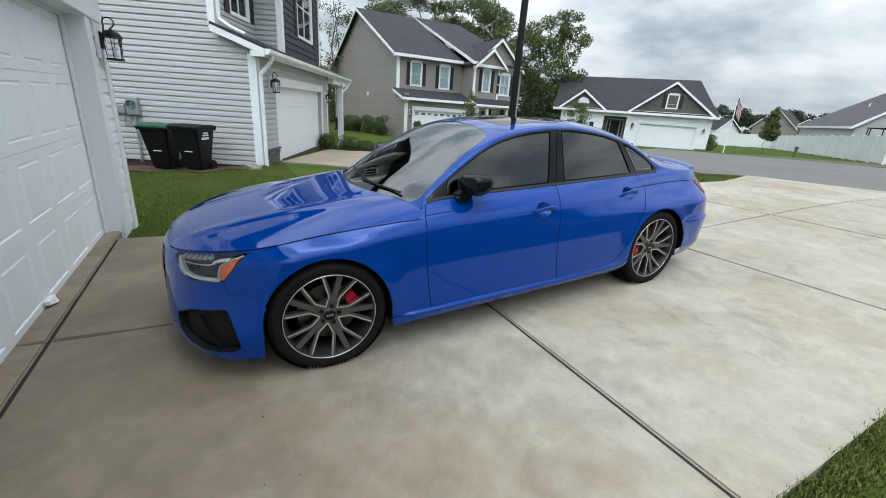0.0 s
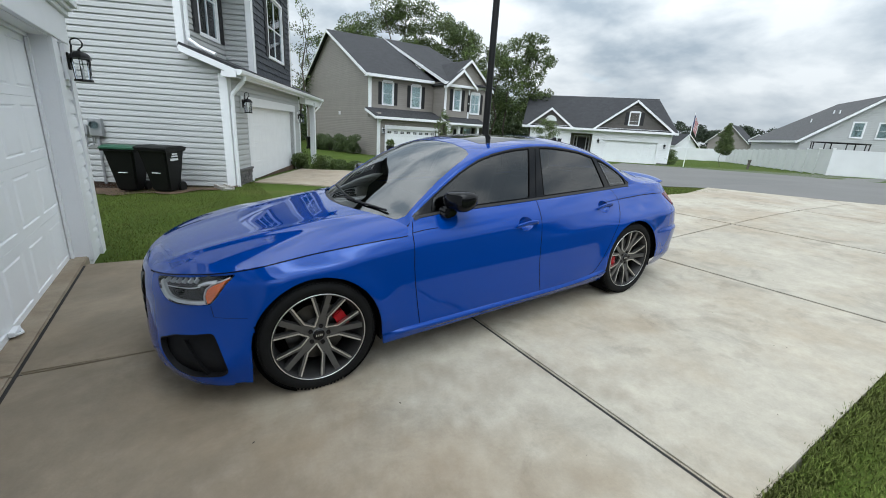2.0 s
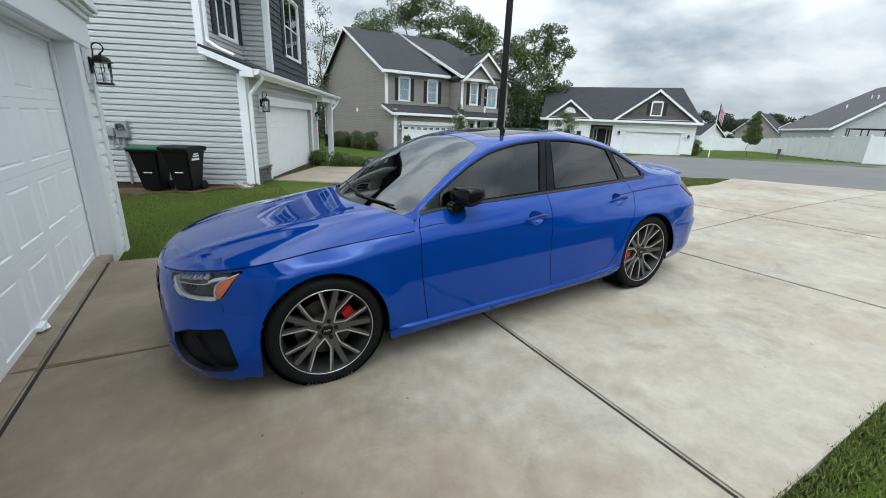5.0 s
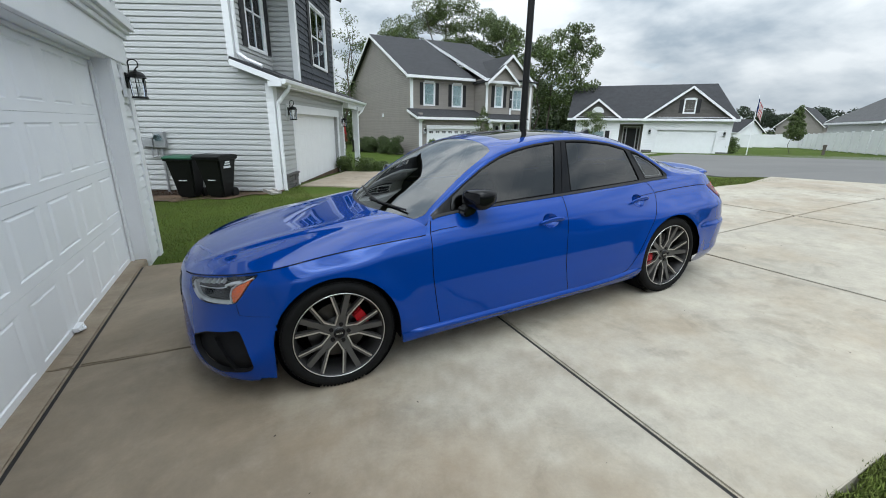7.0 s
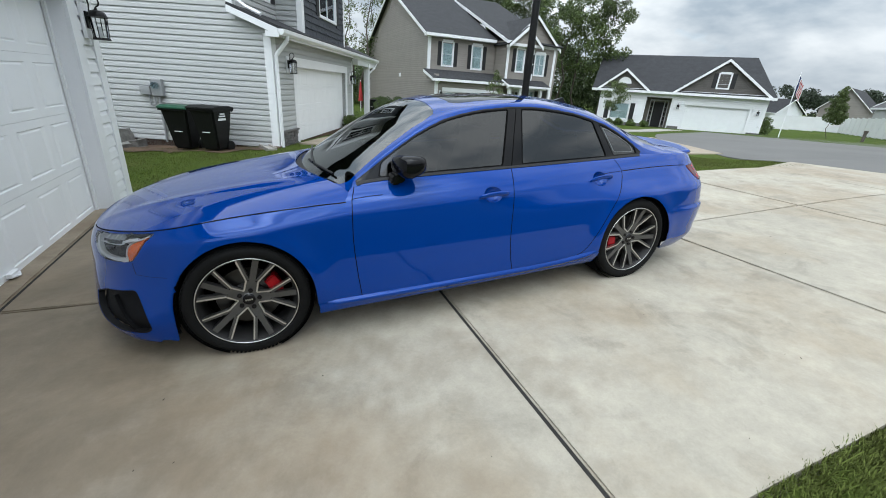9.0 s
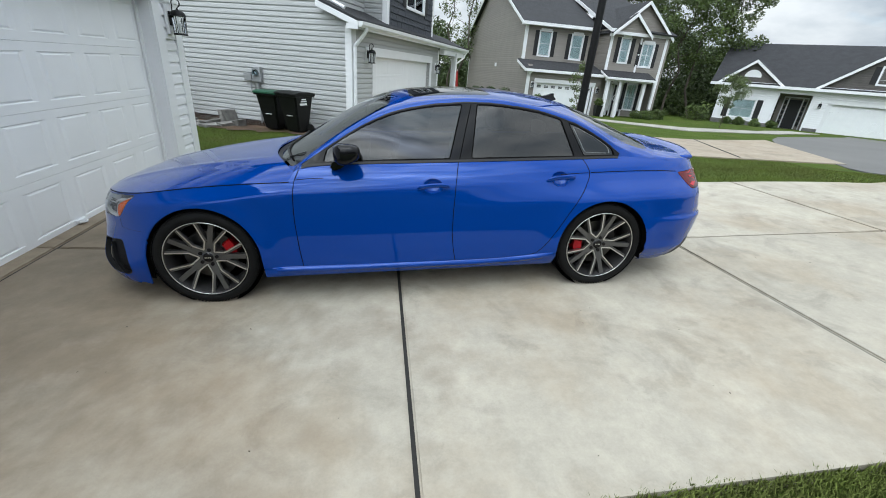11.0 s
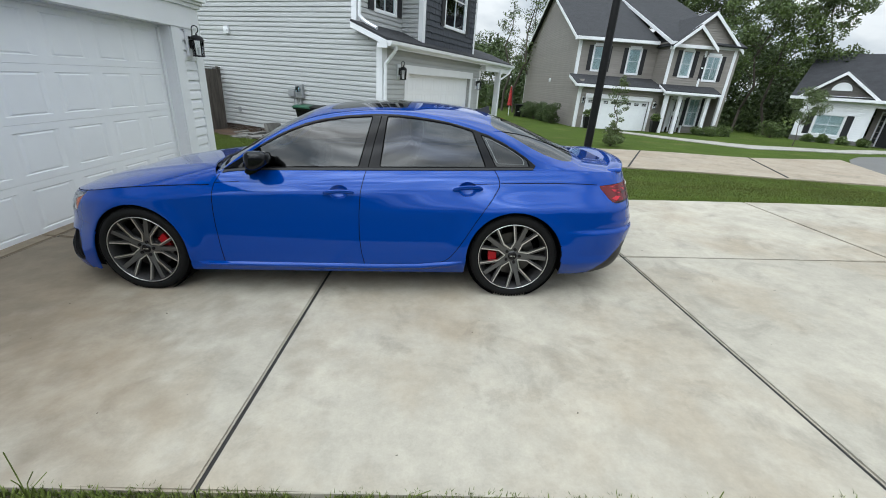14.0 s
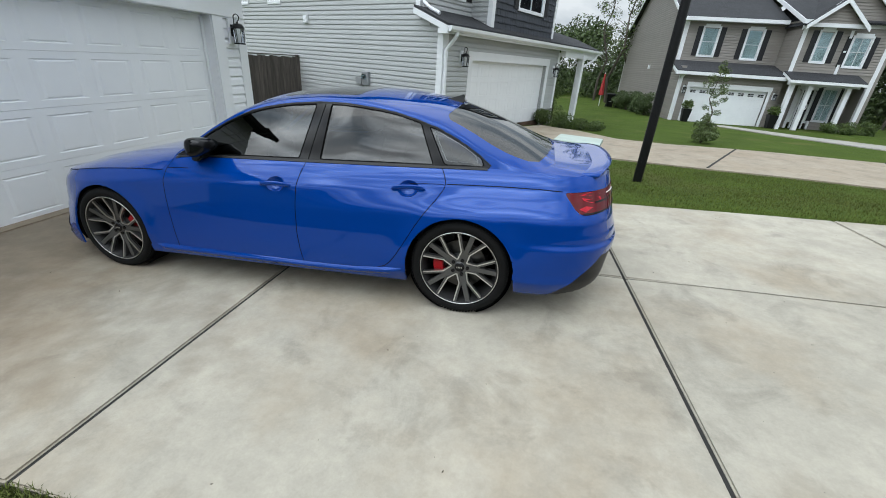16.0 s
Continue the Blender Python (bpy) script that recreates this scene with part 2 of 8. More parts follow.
def concrete(name, base, stain, damp_shade=0.0):
    m = material(name, base, 0.75, vary=0.1, scale=1.3, fine=85, bump=0.25, depth=0.003, random=0.05)
    nt = m.node_tree
    b = nt.nodes["Principled BSDF"]
    L = nt.links.new
    old = b.inputs["Base Color"].links[0].from_socket
    g_ = nt.nodes.new("ShaderNodeNewGeometry")
    w = nt.nodes.new("ShaderNodeTexNoise")
    w.inputs["Scale"].default_value = 0.8
    w.inputs["Detail"].default_value = 6
    w.inputs["Roughness"].default_value = 0.62
    L(g_.outputs["Position"], w.inputs["Vector"])
    r = nt.nodes.new("ShaderNodeMapRange")
    r.inputs["From Min"].default_value, r.inputs["From Max"].default_value = 0.44, 0.64
    r.inputs["To Max"].default_value = 0.85
    L(w.outputs["Fac"], r.inputs["Value"])
    mx = nt.nodes.new("ShaderNodeMix")
    mx.data_type = "RGBA"
    mx.inputs[7].default_value = (*stain, 1)
    L(r.outputs[0], mx.inputs[0])
    L(old, mx.inputs[6])
    out = mx.outputs[2]
    # pale cloudy bloom at a finer scale
    w4 = nt.nodes.new("ShaderNodeTexNoise")
    w4.inputs["Scale"].default_value = 5.5
    w4.inputs["Detail"].default_value = 10
    w4.inputs["Roughness"].default_value = 0.76
    L(g_.outputs["Position"], w4.inputs["Vector"])
    r4 = nt.nodes.new("ShaderNodeMapRange")
    r4.inputs["From Min"].default_value, r4.inputs["From Max"].default_value = 0.40, 0.62
    r4.inputs["To Min"].default_value, r4.inputs["To Max"].default_value = 0.88, 1.07
    L(w4.outputs["Fac"], r4.inputs["Value"])
    h4 = nt.nodes.new("ShaderNodeHueSaturation")
    L(out, h4.inputs["Color"])
    L(r4.outputs[0], h4.inputs["Value"])
    out = h4.outputs[0]
    # darker blotches where water has stood, with crisp edges
    w5 = nt.nodes.new("ShaderNodeTexNoise")
    w5.inputs["Scale"].default_value = 1.9
    w5.inputs["Detail"].default_value = 9
    w5.inputs["Roughness"].default_value = 0.66
    w5.inputs["Distortion"].default_value = 0.5
    L(g_.outputs["Position"], w5.inputs["Vector"])
    r5 = nt.nodes.new("ShaderNodeMapRange")
    r5.inputs["From Min"].default_value, r5.inputs["From Max"].default_value = 0.53, 0.64
    r5.inputs["To Min"].default_value, r5.inputs["To Max"].default_value = 1.02, 0.80
    L(w5.outputs["Fac"], r5.inputs["Value"])
    h5 = nt.nodes.new("ShaderNodeHueSaturation")
    L(out, h5.inputs["Color"])
    L(r5.outputs[0], h5.inputs["Value"])
    out = h5.outputs[0]
    # speckle of grit and small pits
    sp = nt.nodes.new("ShaderNodeTexVoronoi")
    sp.inputs["Scale"].default_value = 38
    L(g_.outputs["Position"], sp.inputs["Vector"])
    r2 = nt.nodes.new("ShaderNodeMapRange")
    r2.inputs["From Min"].default_value, r2.inputs["From Max"].default_value = 0.02, 0.09
    r2.inputs["To Min"].default_value, r2.inputs["To Max"].default_value = 0.86, 1.0
    L(sp.outputs["Distance"], r2.inputs["Value"])
    hs = nt.nodes.new("ShaderNodeHueSaturation")
    L(out, hs.inputs["Color"])
    L(r2.outputs[0], hs.inputs["Value"])
    out = hs.outputs[0]
    if damp_shade:
        # damp brown stain with a ragged edge, plus painted garage shade, round the garage mouth
        sx = nt.nodes.new("ShaderNodeSeparateXYZ")
        L(g_.outputs["Position"], sx.inputs[0])
        w2 = nt.nodes.new("ShaderNodeTexNoise")
        w2.inputs["Scale"].default_value = 1.35
        w2.inputs["Detail"].default_value = 9
        w2.inputs["Roughness"].default_value = 0.62
        L(g_.outputs["Position"], w2.inputs["Vector"])
        ad = nt.nodes.new("ShaderNodeMath")
        ad.operation = "MULTIPLY_ADD"
        ad.inputs[1].default_value = 5.8
        L(w2.outputs["Fac"], ad.inputs[0])
        L(sx.outputs["X"], ad.inputs[2])
        r3 = nt.nodes.new("ShaderNodeMapRange")
        r3.inputs["From Min"].default_value, r3.inputs["From Max"].default_value = 2.75, 4.6
        r3.inputs["To Min"].default_value, r3.inputs["To Max"].default_value = damp_shade, 0.0
        L(ad.outputs[0], r3.inputs["Value"])
        m3 = nt.nodes.new("ShaderNodeMix")
        m3.data_type = "RGBA"
        m3.inputs[7].default_value = (0.182, 0.136, 0.088, 1)
        L(r3.outputs[0], m3.inputs[0])
        L(out, m3.inputs[6])
        # darker tide marks inside the stain and painted shade
        w6 = nt.nodes.new("ShaderNodeTexNoise")
        w6.inputs["Scale"].default_value = 1.15
        w6.inputs["Detail"].default_value = 10
        w6.inputs["Roughness"].default_value = 0.7
        w6.inputs["Distortion"].default_value = 0.35
        L(g_.outputs["Position"], w6.inputs["Vector"])
        r6 = nt.nodes.new("ShaderNodeMapRange")
        r6.inputs["From Min"].default_value, r6.inputs["From Max"].default_value = 0.38, 0.64
        r6.inputs["To Min"].default_value, r6.inputs["To Max"].default_value = 1.16, 0.66
        L(w6.outputs["Fac"], r6.inputs["Value"])
        h6 = nt.nodes.new("ShaderNodeHueSaturation")
        L(r6.outputs[0], h6.inputs["Value"])
        L(r3.outputs[0], h6.inputs["Fac"])
        L(m3.outputs[2], h6.inputs["Color"])
        out = h6.outputs[0]
    L(out, b.inputs["Base Color"])
    return m


M_drive = concrete("broom_finished_concrete", (0.380, 0.346, 0.282), (0.285, 0.235, 0.170), damp_shade=0.76)
M_drive_nb = concrete("tan_concrete", (0.335, 0.280, 0.212), (0.27, 0.215, 0.155))
M_apron = concrete("brown_stained_concrete", (0.30, 0.245, 0.18), (0.17, 0.12, 0.075))
M_walk = concrete("pale_concrete_walk", (0.345, 0.33, 0.30), (0.29, 0.265, 0.23))
M_joint = material("black_joint_filler", (0.022, 0.02, 0.018), 0.9, vary=0.2, scale=20)
M_asphalt = material("worn_grey_asphalt", (0.135, 0.132, 0.126), 0.9, vary=0.1, scale=0.35, fine=45, bump=0.4, depth=0.006)


def lawn_material():
    m = material("lawn", (0.062, 0.094, 0.015), 0.95, spec=0.1, vary=0.15, scale=0.9, fine=34, bump=0.8, depth=0.03, tint=(0.042, 0.066, 0.011))
    nt = m.node_tree
    b = nt.nodes["Principled BSDF"]
    L = nt.links.new
    old = b.inputs["Base Color"].links[0].from_socket
    g_ = nt.nodes.new("ShaderNodeNewGeometry")
    w = nt.nodes.new("ShaderNodeTexNoise")
    w.inputs["Scale"].default_value = 0.55
    w.inputs["Detail"].default_value = 7
    L(g_.outputs["Position"], w.inputs["Vector"])
    r = nt.nodes.new("ShaderNodeMapRange")
    r.inputs["From Min"].default_value, r.inputs["From Max"].default_value = 0.56, 0.74
    r.inputs["To Max"].default_value = 0.6
    L(w.outputs["Fac"], r.inputs["Value"])
    mx = nt.nodes.new("ShaderNodeMix")
    mx.data_type = "RGBA"
    mx.inputs[7].default_value = (0.13, 0.115, 0.05, 1)
    L(r.outputs[0], mx.inputs[0])
    L(old, mx.inputs[6])
    L(mx.outputs[2], b.inputs["Base Color"])
    return m


M_lawn = lawn_material()


# ---- mesh helpers ----
def part(name, bm, mat, parent=None, label="", smooth=False, recalc=True):
    """Links a bmesh as one mesh object under a thing or a part."""
    if recalc:
        bmesh.ops.recalc_face_normals(bm, faces=bm.faces)
    me = bpy.data.meshes.new(name)
    bm.to_mesh(me)
    bm.free()
    if smooth:
        me.shade_smooth()
    me.materials.append(mat)
    ob = new(name, me)
    if parent is not None:
        ob.parent = parent
    if label:
        ob["label"] = label
    return ob


def each(name, bs, mat, parent, label="", bevel=0.0):
    """Every box a part of its own."""
    for b in bs:
        part(name, boxes(b, bevel=bevel), mat, parent, label)


def mesh_part(name, verts, faces, mat, parent=None, label="", smooth=False):
    me = bpy.data.meshes.new(name)
    me.from_pydata(verts, [], faces)
    if smooth:
        me.shade_smooth()
    me.materials.append(mat)
    ob = new(name, me)
    if parent is not None:
        ob.parent = parent
    if label:
        ob["label"] = label
    return ob


def thing(name, m, label, category, group="", kind=""):
    e = new(name)
    e.matrix_world = m
    return tagged(e, label, category, group, kind)


def box(bm, x0, x1, y0, y1, z0, z1, bevel=0.0):
    r = bmesh.ops.create_cube(bm, size=1.0, matrix=Matrix.Translation(((x0 + x1) / 2, (y0 + y1) / 2, (z0 + z1) / 2)) @ Matrix.Diagonal((abs(x1 - x0), abs(y1 - y0), abs(z1 - z0), 1)))
    if bevel:
        es = list({e for v in r["verts"] for e in v.link_edges})
        bmesh.ops.bevel(bm, geom=es, offset=bevel, segments=2, affect="EDGES", profile=0.5)
    return r["verts"]


def boxes(*bs, bevel=0.0):
    bm = bmesh.new()
    for b in bs:
        box(bm, *b, bevel=bevel)
    return bm


def cyl(bm, a, b, r0, r1=None, seg=12, caps=True):
    a, b = Vector(a), Vector(b)
    d = b - a
    m = Matrix.Translation((a + b) / 2) @ d.to_track_quat("Z", "Y").to_matrix().to_4x4()
    return bmesh.ops.create_cone(bm, cap_ends=caps, segments=seg, radius1=r0, radius2=r0 if r1 is None else r1, depth=d.length, matrix=m)["verts"]


def tube(bm, pts, r, seg=8):
    for a, b in zip(pts, pts[1:]):
        cyl(bm, a, b, r, r, seg)


def prism(bm, outline, y0, y1, axis="y"):
    """Extrudes an outline of (x, z) points along y (or of (y, z) along x, or (x, y) along z)."""
    def at(p, d):
        return {"y": (p[0], d, p[1]), "x": (d, p[0], p[1]), "z": (p[0], p[1], d)}[axis]
    a = [bm.verts.new(at(p, y0)) for p in outline]
    b = [bm.verts.new(at(p, y1)) for p in outline]
    n = len(outline)
    bm.faces.new(a)
    bm.faces.new(b[::-1])
    for i in range(n):
        bm.faces.new((a[i], b[i], b[(i + 1) % n], a[(i + 1) % n]))


def smooth01(a, b, x):
    u = min(1.0, max(0.0, (x - a) / (b - a)))
    return u * u * (3 - 2 * u)


# ---- ground ----
SLOPE = 0.0485          # the drive climbs from the garage to the street


def ground_z(x, y):
    f = SLOPE * (x - 0.55)
    if x > 7:
        d = min(4.0, x - 7)
        f = 0.313 + d * SLOPE * (1 - d / 8) - 0.32 * smooth01(12, 45, x)
    if x < -2:
        f = SLOPE * -2.55
    d = max(0.0, y - 5.2)
    dip = 0.10 + 0.18 * smooth01(1, 5, x) - 0.20 * smooth01(12, 25, x)
    return f - dip * smooth01(0, 3, d) - 0.035 * min(30.0, max(0.0, d - 3))


def plane_z(x):
    """The drive's own surface: it falls towards the car's nose and lifts a little at the garage."""
    if x < 0.45:
        return -0.005 + 0.014 * (0.45 - max(x, -0.98))
    return SLOPE * (x - 0.55)


def stepped(stops):
    out = []
    for (a, n), (b, _) in zip(stops, stops[1:]):
        out += [a + (b - a) * i / n for i in range(n)]
    return out + [stops[-1][0]]


DRIVE_Y0, DRIVE_Y1 = 0.47, 5.12


def on_drive(x, y):
    return -1.5 < x < 13.2 and DRIVE_Y0 - 0.02 < y < DRIVE_Y1 + 0.02


def ground_sheet():
    xs = stepped([(-400, 6), (-60, 10), (-12, 24), (0, 40), (14, 30), (44, 30), (120, 12), (900, 1)])
    ys = stepped([(-400, 6), (-40, 10), (-4, 14), (0.43, 1), (0.47, 6), (5.12, 1), (5.16, 24), (14, 30), (44, 20), (120, 12), (900, 1)])
    verts, faces = [], []
    for y in ys:
        for x in xs:
            z = ground_z(x, y)
            if -1.6 < x < 11.0 and 0.46 < y < 5.13:
                z -= 0.16
            elif abs(x) < 30 and abs(y) < 30:
                z += 0.008 * noise.noise((x * 0.9, y * 0.9, 0)) - 0.02
            verts.append((x, y, z))
    n = len(xs)
    for j in range(len(ys) - 1):
        for i in range(n - 1):
            faces.append((j * n + i, j * n + i + 1, (j + 1) * n + i + 1, (j + 1) * n + i))
    ob = mesh_part("ground", verts, faces, M_lawn, smooth=True)
    return tagged(ob, "mown green lawn ground with thin yellowed patches", "ground", kind="structure")


ground = ground_sheet()


def sheet(name, near, far, mat, lift, label, category, n=24, m=8, thick=0.12):
    """A paved strip between two edge lines, laid on the ground with a real thickness."""
    def along(line, t):
        seg = [math.dist(a, b) for a, b in zip(line, line[1:])]
        d = t * sum(seg)
        for (a, b), s in zip(zip(line, line[1:]), seg):
            if d <= s or (a, b) == (line[-2], line[-1]):
                k = d / s
                return (a[0] + (b[0] - a[0]) * k, a[1] + (b[1] - a[1]) * k)
            d -= s
    bm = bmesh.new()
    g = []
    for i in range(n + 1):
        p, q = along(near, i / n), along(far, i / n)
        row = []
        for j in range(m + 1):
            x, y = p[0] + (q[0] - p[0]) * j / m, p[1] + (q[1] - p[1]) * j / m
            row.append(bm.verts.new((x, y, ground_z(x, y) + lift)))
        g.append(row)
    for i in range(n):
        for j in range(m):
            bm.faces.new((g[i][j], g[i + 1][j], g[i + 1][j + 1], g[i][j + 1]))
    ed = [e for e in bm.edges if e.is_boundary]
    ex = bmesh.ops.extrude_edge_only(bm, edges=ed)["geom"]
    for v in ex:
        if isinstance(v, bmesh.types.BMVert):
            v.co.z -= thick
    ob = part(name, bm, mat, smooth=False)
    return tagged(ob, label, category, kind="structure")


# the street: a wide turning place
road = sheet("road", [(15.6, -40), (15.3, -8), (14.5, 2.1), (13.2, 3.5), (11.95, 5.7), (12.4, 6.8), (13.8, 8.8), (15.4, 11.7), (17.6, 14.3), (19.5, 15.9), (24.0, 17.6), (28.0, 19.6)],
             [(60, -40), (46, -8), (42, 3), (41, 5), (40.5, 7), (40, 9), (39.5, 11), (39, 13), (38.5, 15), (38, 16.5), (36, 19), (33, 23)], M_asphalt, 0.0,
             "worn pale grey asphalt street turning circle", "road", n=60, m=24)
neighbour_drive = sheet("pavement", [(1.5, 12.2), (3.4, 10.9), (5.6, 9.85), (7.3, 9.2), (10.1, 8.6), (13.9, 8.5)],
                        [(3.95, 17.3), (5.2, 16.1), (6.3, 13.9), (7.6, 13.2), (9.4, 13.1), (13.0, 13.0), (17.2, 14.2)], M_drive_nb, 0.012,
                        "tan concrete driveway of the neighbouring house", "driveway", n=30, m=10)
walkway = sheet("pavement", [(12.2, 23.8), (14.0, 20.0), (16.0, 17.0), (21.4, 17.7), (28.0, 21.0)],
                [(13.2, 24.5), (15.2, 21.2), (17.3, 19.0), (21.8, 19.2), (27.2, 22.2)], M_walk, 0.012,
                "pale concrete footpath across the far lawns", "path", n=40, m=2)
nj = bmesh.new()
for (p, q) in (((10.85, 8.72), (13.0, 13.05)), ((7.37, 9.32), (9.35, 13.05))):
    for k in range(12):
        v = box(nj, k / 12, (k + 1) / 12, -0.012, 0.012, 0, 1)
        for t_ in v:
            x_, y_ = p[0] + (q[0] - p[0]) * t_.co.x, p[1] + (q[1] - p[1]) * t_.co.x
            t_.co = Vector((x_ + t_.co.y * 2.0, y_, ground_z(x_, y_) + (0.022 if t_.co.z > 0.5 else -0.05)))
tagged(part("trim", nj, M_joint), "dark contraction joints in tan concrete", "joint", kind="structure")


# ---- the drive: slabs with dark filler between them ----
drive = thing("driveway", Matrix.Identity(4), "light grey concrete driveway of large slabs with dark joints", "driveway", kind="structure")


def drive_z(x):
    return ground_z(x, 3) if x > 7 else plane_z(x)


def mid_y(x):
    """The joint along the drive, a little out of square with its edges."""
    return 3.025 - 0.0045 * (min(x, 4.7) + 0.975)


XJ = [(-0.975, -0.975), (1.828, 1.842), (4.76, 4.61), (7.45, 7.33), (10.15, 10.07)]      # cross joints: x at the near edge and at the middle


def joint_x(j, y):
    a, b = XJ[j]
    return a + (b - a) * (y - DRIVE_Y0) / (3.0 - DRIVE_Y0)


def slab(corners, mat, name="concrete_slab"):
    """One slab lying on the slope, edges eased."""
    bm = bmesh.new()
    n = 5
    (ax, ay), (bx, by), (cx, cy), (dx, dy) = corners
    rows = []
    for i in range(n + 1):
        t = i / n
        p, q = (ax + (bx - ax) * t, ay + (by - ay) * t), (dx + (cx - dx) * t, dy + (cy - dy) * t)
        rows.append([bm.verts.new((x, y, drive_z(x))) for x, y in (p, q)])
    for r0, r1 in zip(rows, rows[1:]):
        bm.faces.new((r0[0], r1[0], r1[1], r0[1]))
    top = list(bm.verts)
    rim = [e for e in bm.edges if e.is_boundary]
    ex = bmesh.ops.extrude_edge_only(bm, edges=rim)["geom"]
    for v in ex:
        if isinstance(v, bmesh.types.BMVert):
            v.co.z -= 0.15
    bmesh.ops.bevel(bm, geom=rim, offset=0.010, segments=2, affect="EDGES")
    return part(name, bm, mat, drive)


GAP = 0.011
for j in range(4):
    xn0, xn1 = joint_x(j, DRIVE_Y0) + GAP, joint_x(j + 1, DRIVE_Y0) - GAP
    xm0, xm1 = joint_x(j, 3.0) + GAP, joint_x(j + 1, 3.0) - GAP
    xf0, xf1 = joint_x(j, DRIVE_Y1) + GAP, joint_x(j + 1, DRIVE_Y1) - GAP
    slab([(xn0, DRIVE_Y0), (xn1, DRIVE_Y0), (xm1, mid_y(xm1) - GAP), (xm0, mid_y(xm0) - GAP)], M_drive)
    slab([(xm0, mid_y(xm0) + GAP), (xm1, mid_y(xm1) + GAP), (xf1, DRIVE_Y1), (xf0, DRIVE_Y1)], M_drive)
for pts in ([(10.16, DRIVE_Y0 - 0.15), (15.0, -0.4), (14.5, 2.05), (13.62, 3.0), (10.08, 2.989)], [(10.08, 3.011), (13.6, 3.011), (13.25, 3.45), (12.0, 5.65), (9.98, DRIVE_Y1)]):
    bm = bmesh.new()
    f = bm.faces.new([bm.verts.new((x, y, drive_z(x))) for x, y in pts])
    for v in bmesh.ops.extrude_face_region(bm, geom=[f])["geom"]:
        if isinstance(v, bmesh.types.BMVert):
            v.co.z -= 0.15
    part("concrete_slab", bm, M_drive, drive)
slab([(-1.60, 0.6), (-0.986, 0.6), (-0.986, mid_y(-1) - 0.006), (-1.60, mid_y(-1) - 0.006)], M_apron, "garage_apron")
slab([(-1.60, mid_y(-1) + 0.006), (-0.986, mid_y(-1) + 0.006), (-0.986, 5.44), (-1.60, 5.44)], M_apron, "garage_apron")
jb = bmesh.new()
for j in range(5):
    for y0, y1 in ((DRIVE_Y0 + 0.01, 3.0), (3.0, DRIVE_Y1 - 0.01)):
        v = box(jb, -0.03, 0.03, y0, y1, -0.1, -0.013)
        for q in v:
            q.co.x += joint_x(j, q.co.y)
            q.co.z += drive_z(q.co.x)
v = [q for a, b in ((-1.5, 0.45), (0.45, 4.7), (4.7, 10.0)) for q in box(jb, a, b, -0.03, 0.03, -0.1, -0.013)]
for q in v:
    q.co.y += mid_y(q.co.x)
    q.co.z += drive_z(q.co.x)
part("joint_filler", jb, M_joint, drive, "black bituminous joint filler")


# ---- houses ----
UNIT_BOARDS = {}


def unit_board(course, mat):
    """A lap board one metre long, thicker at its lower edge."""
    key = (round(course, 4), mat.name)
    if key not in UNIT_BOARDS:
        h = course
        pr = [(0.0, 0.0), (-0.026, -0.002), (-0.030, 0.005), (-0.022, h * 0.60), (-0.008, h * 0.84), (-0.003, h * 0.94), (0.0, h)]
        k = 0.8 if mat == M_siding_white else 1.0
        verts = [(x, y * k, z) for x in (0, 1) for y, z in pr]
        n = len(pr)
        faces = [tuple(range(n))[::-1], tuple(range(n, 2 * n))] + [(i, (i + 1) % n, n + (i + 1) % n, n + i) for i in range(n)]
        me = bpy.data.meshes.new("siding_board")
        me.from_pydata(verts, [], faces)
        me.materials.append(mat)
        UNIT_BOARDS[key] = me
    return UNIT_BOARDS[key]


def spans(x0, x1, cuts):
    """What is left of x0..x1 when the cuts are taken out."""
    out = [(x0, x1)]
    for a, b in cuts:
        nxt = []
        for p, q in out:
            if b <= p or a >= q:
                nxt.append((p, q))
            else:
                if a > p:
                    nxt.append((p, a))
                if b < q:
                    nxt.append((b, q))
        out = nxt
    return [(p, q) for p, q in out if q - p > 0.02]


def clad(parent, M, x0, x1, z0, z1, course, mat, openings=(), edge=None, single=True, name="siding_board"):
    """Lap siding on the plane y = 0 of M (facing -y). edge(z) gives the clipped x range under a gable."""
    verts, faces = [], []
    z = z0
    while z < z1 - 0.01:
        a, b = (x0, x1) if edge is None else edge(z + course * 0.5)
        h = min(course, z1 - z)
        if b - a > 0.05:
            for p, q in spans(a, b, [(o[0], o[1]) for o in openings if o[2] < z + h * 0.6 and o[3] > z + h * 0.4]):
                me = unit_board(h if h < course - 1e-4 else course, mat)
                if single:
                    ob = new(name, me)
                    ob.parent = parent
                    ob.matrix_basis = M @ Matrix.Translation((p, 0, z)) @ Matrix.Diagonal((q - p, 1, 1, 1))
                else:
                    k = len(verts)
                    T = M @ Matrix.Translation((p, 0, z)) @ Matrix.Diagonal((q - p, 1, 1, 1))
                    verts += [tuple(T @ v.co) for v in me.vertices]
                    faces += [tuple(k + i for i in f.vertices) for f in me.polygons]
        z += course
    if not single and verts:
        return mesh_part("siding", verts, faces, mat, parent)


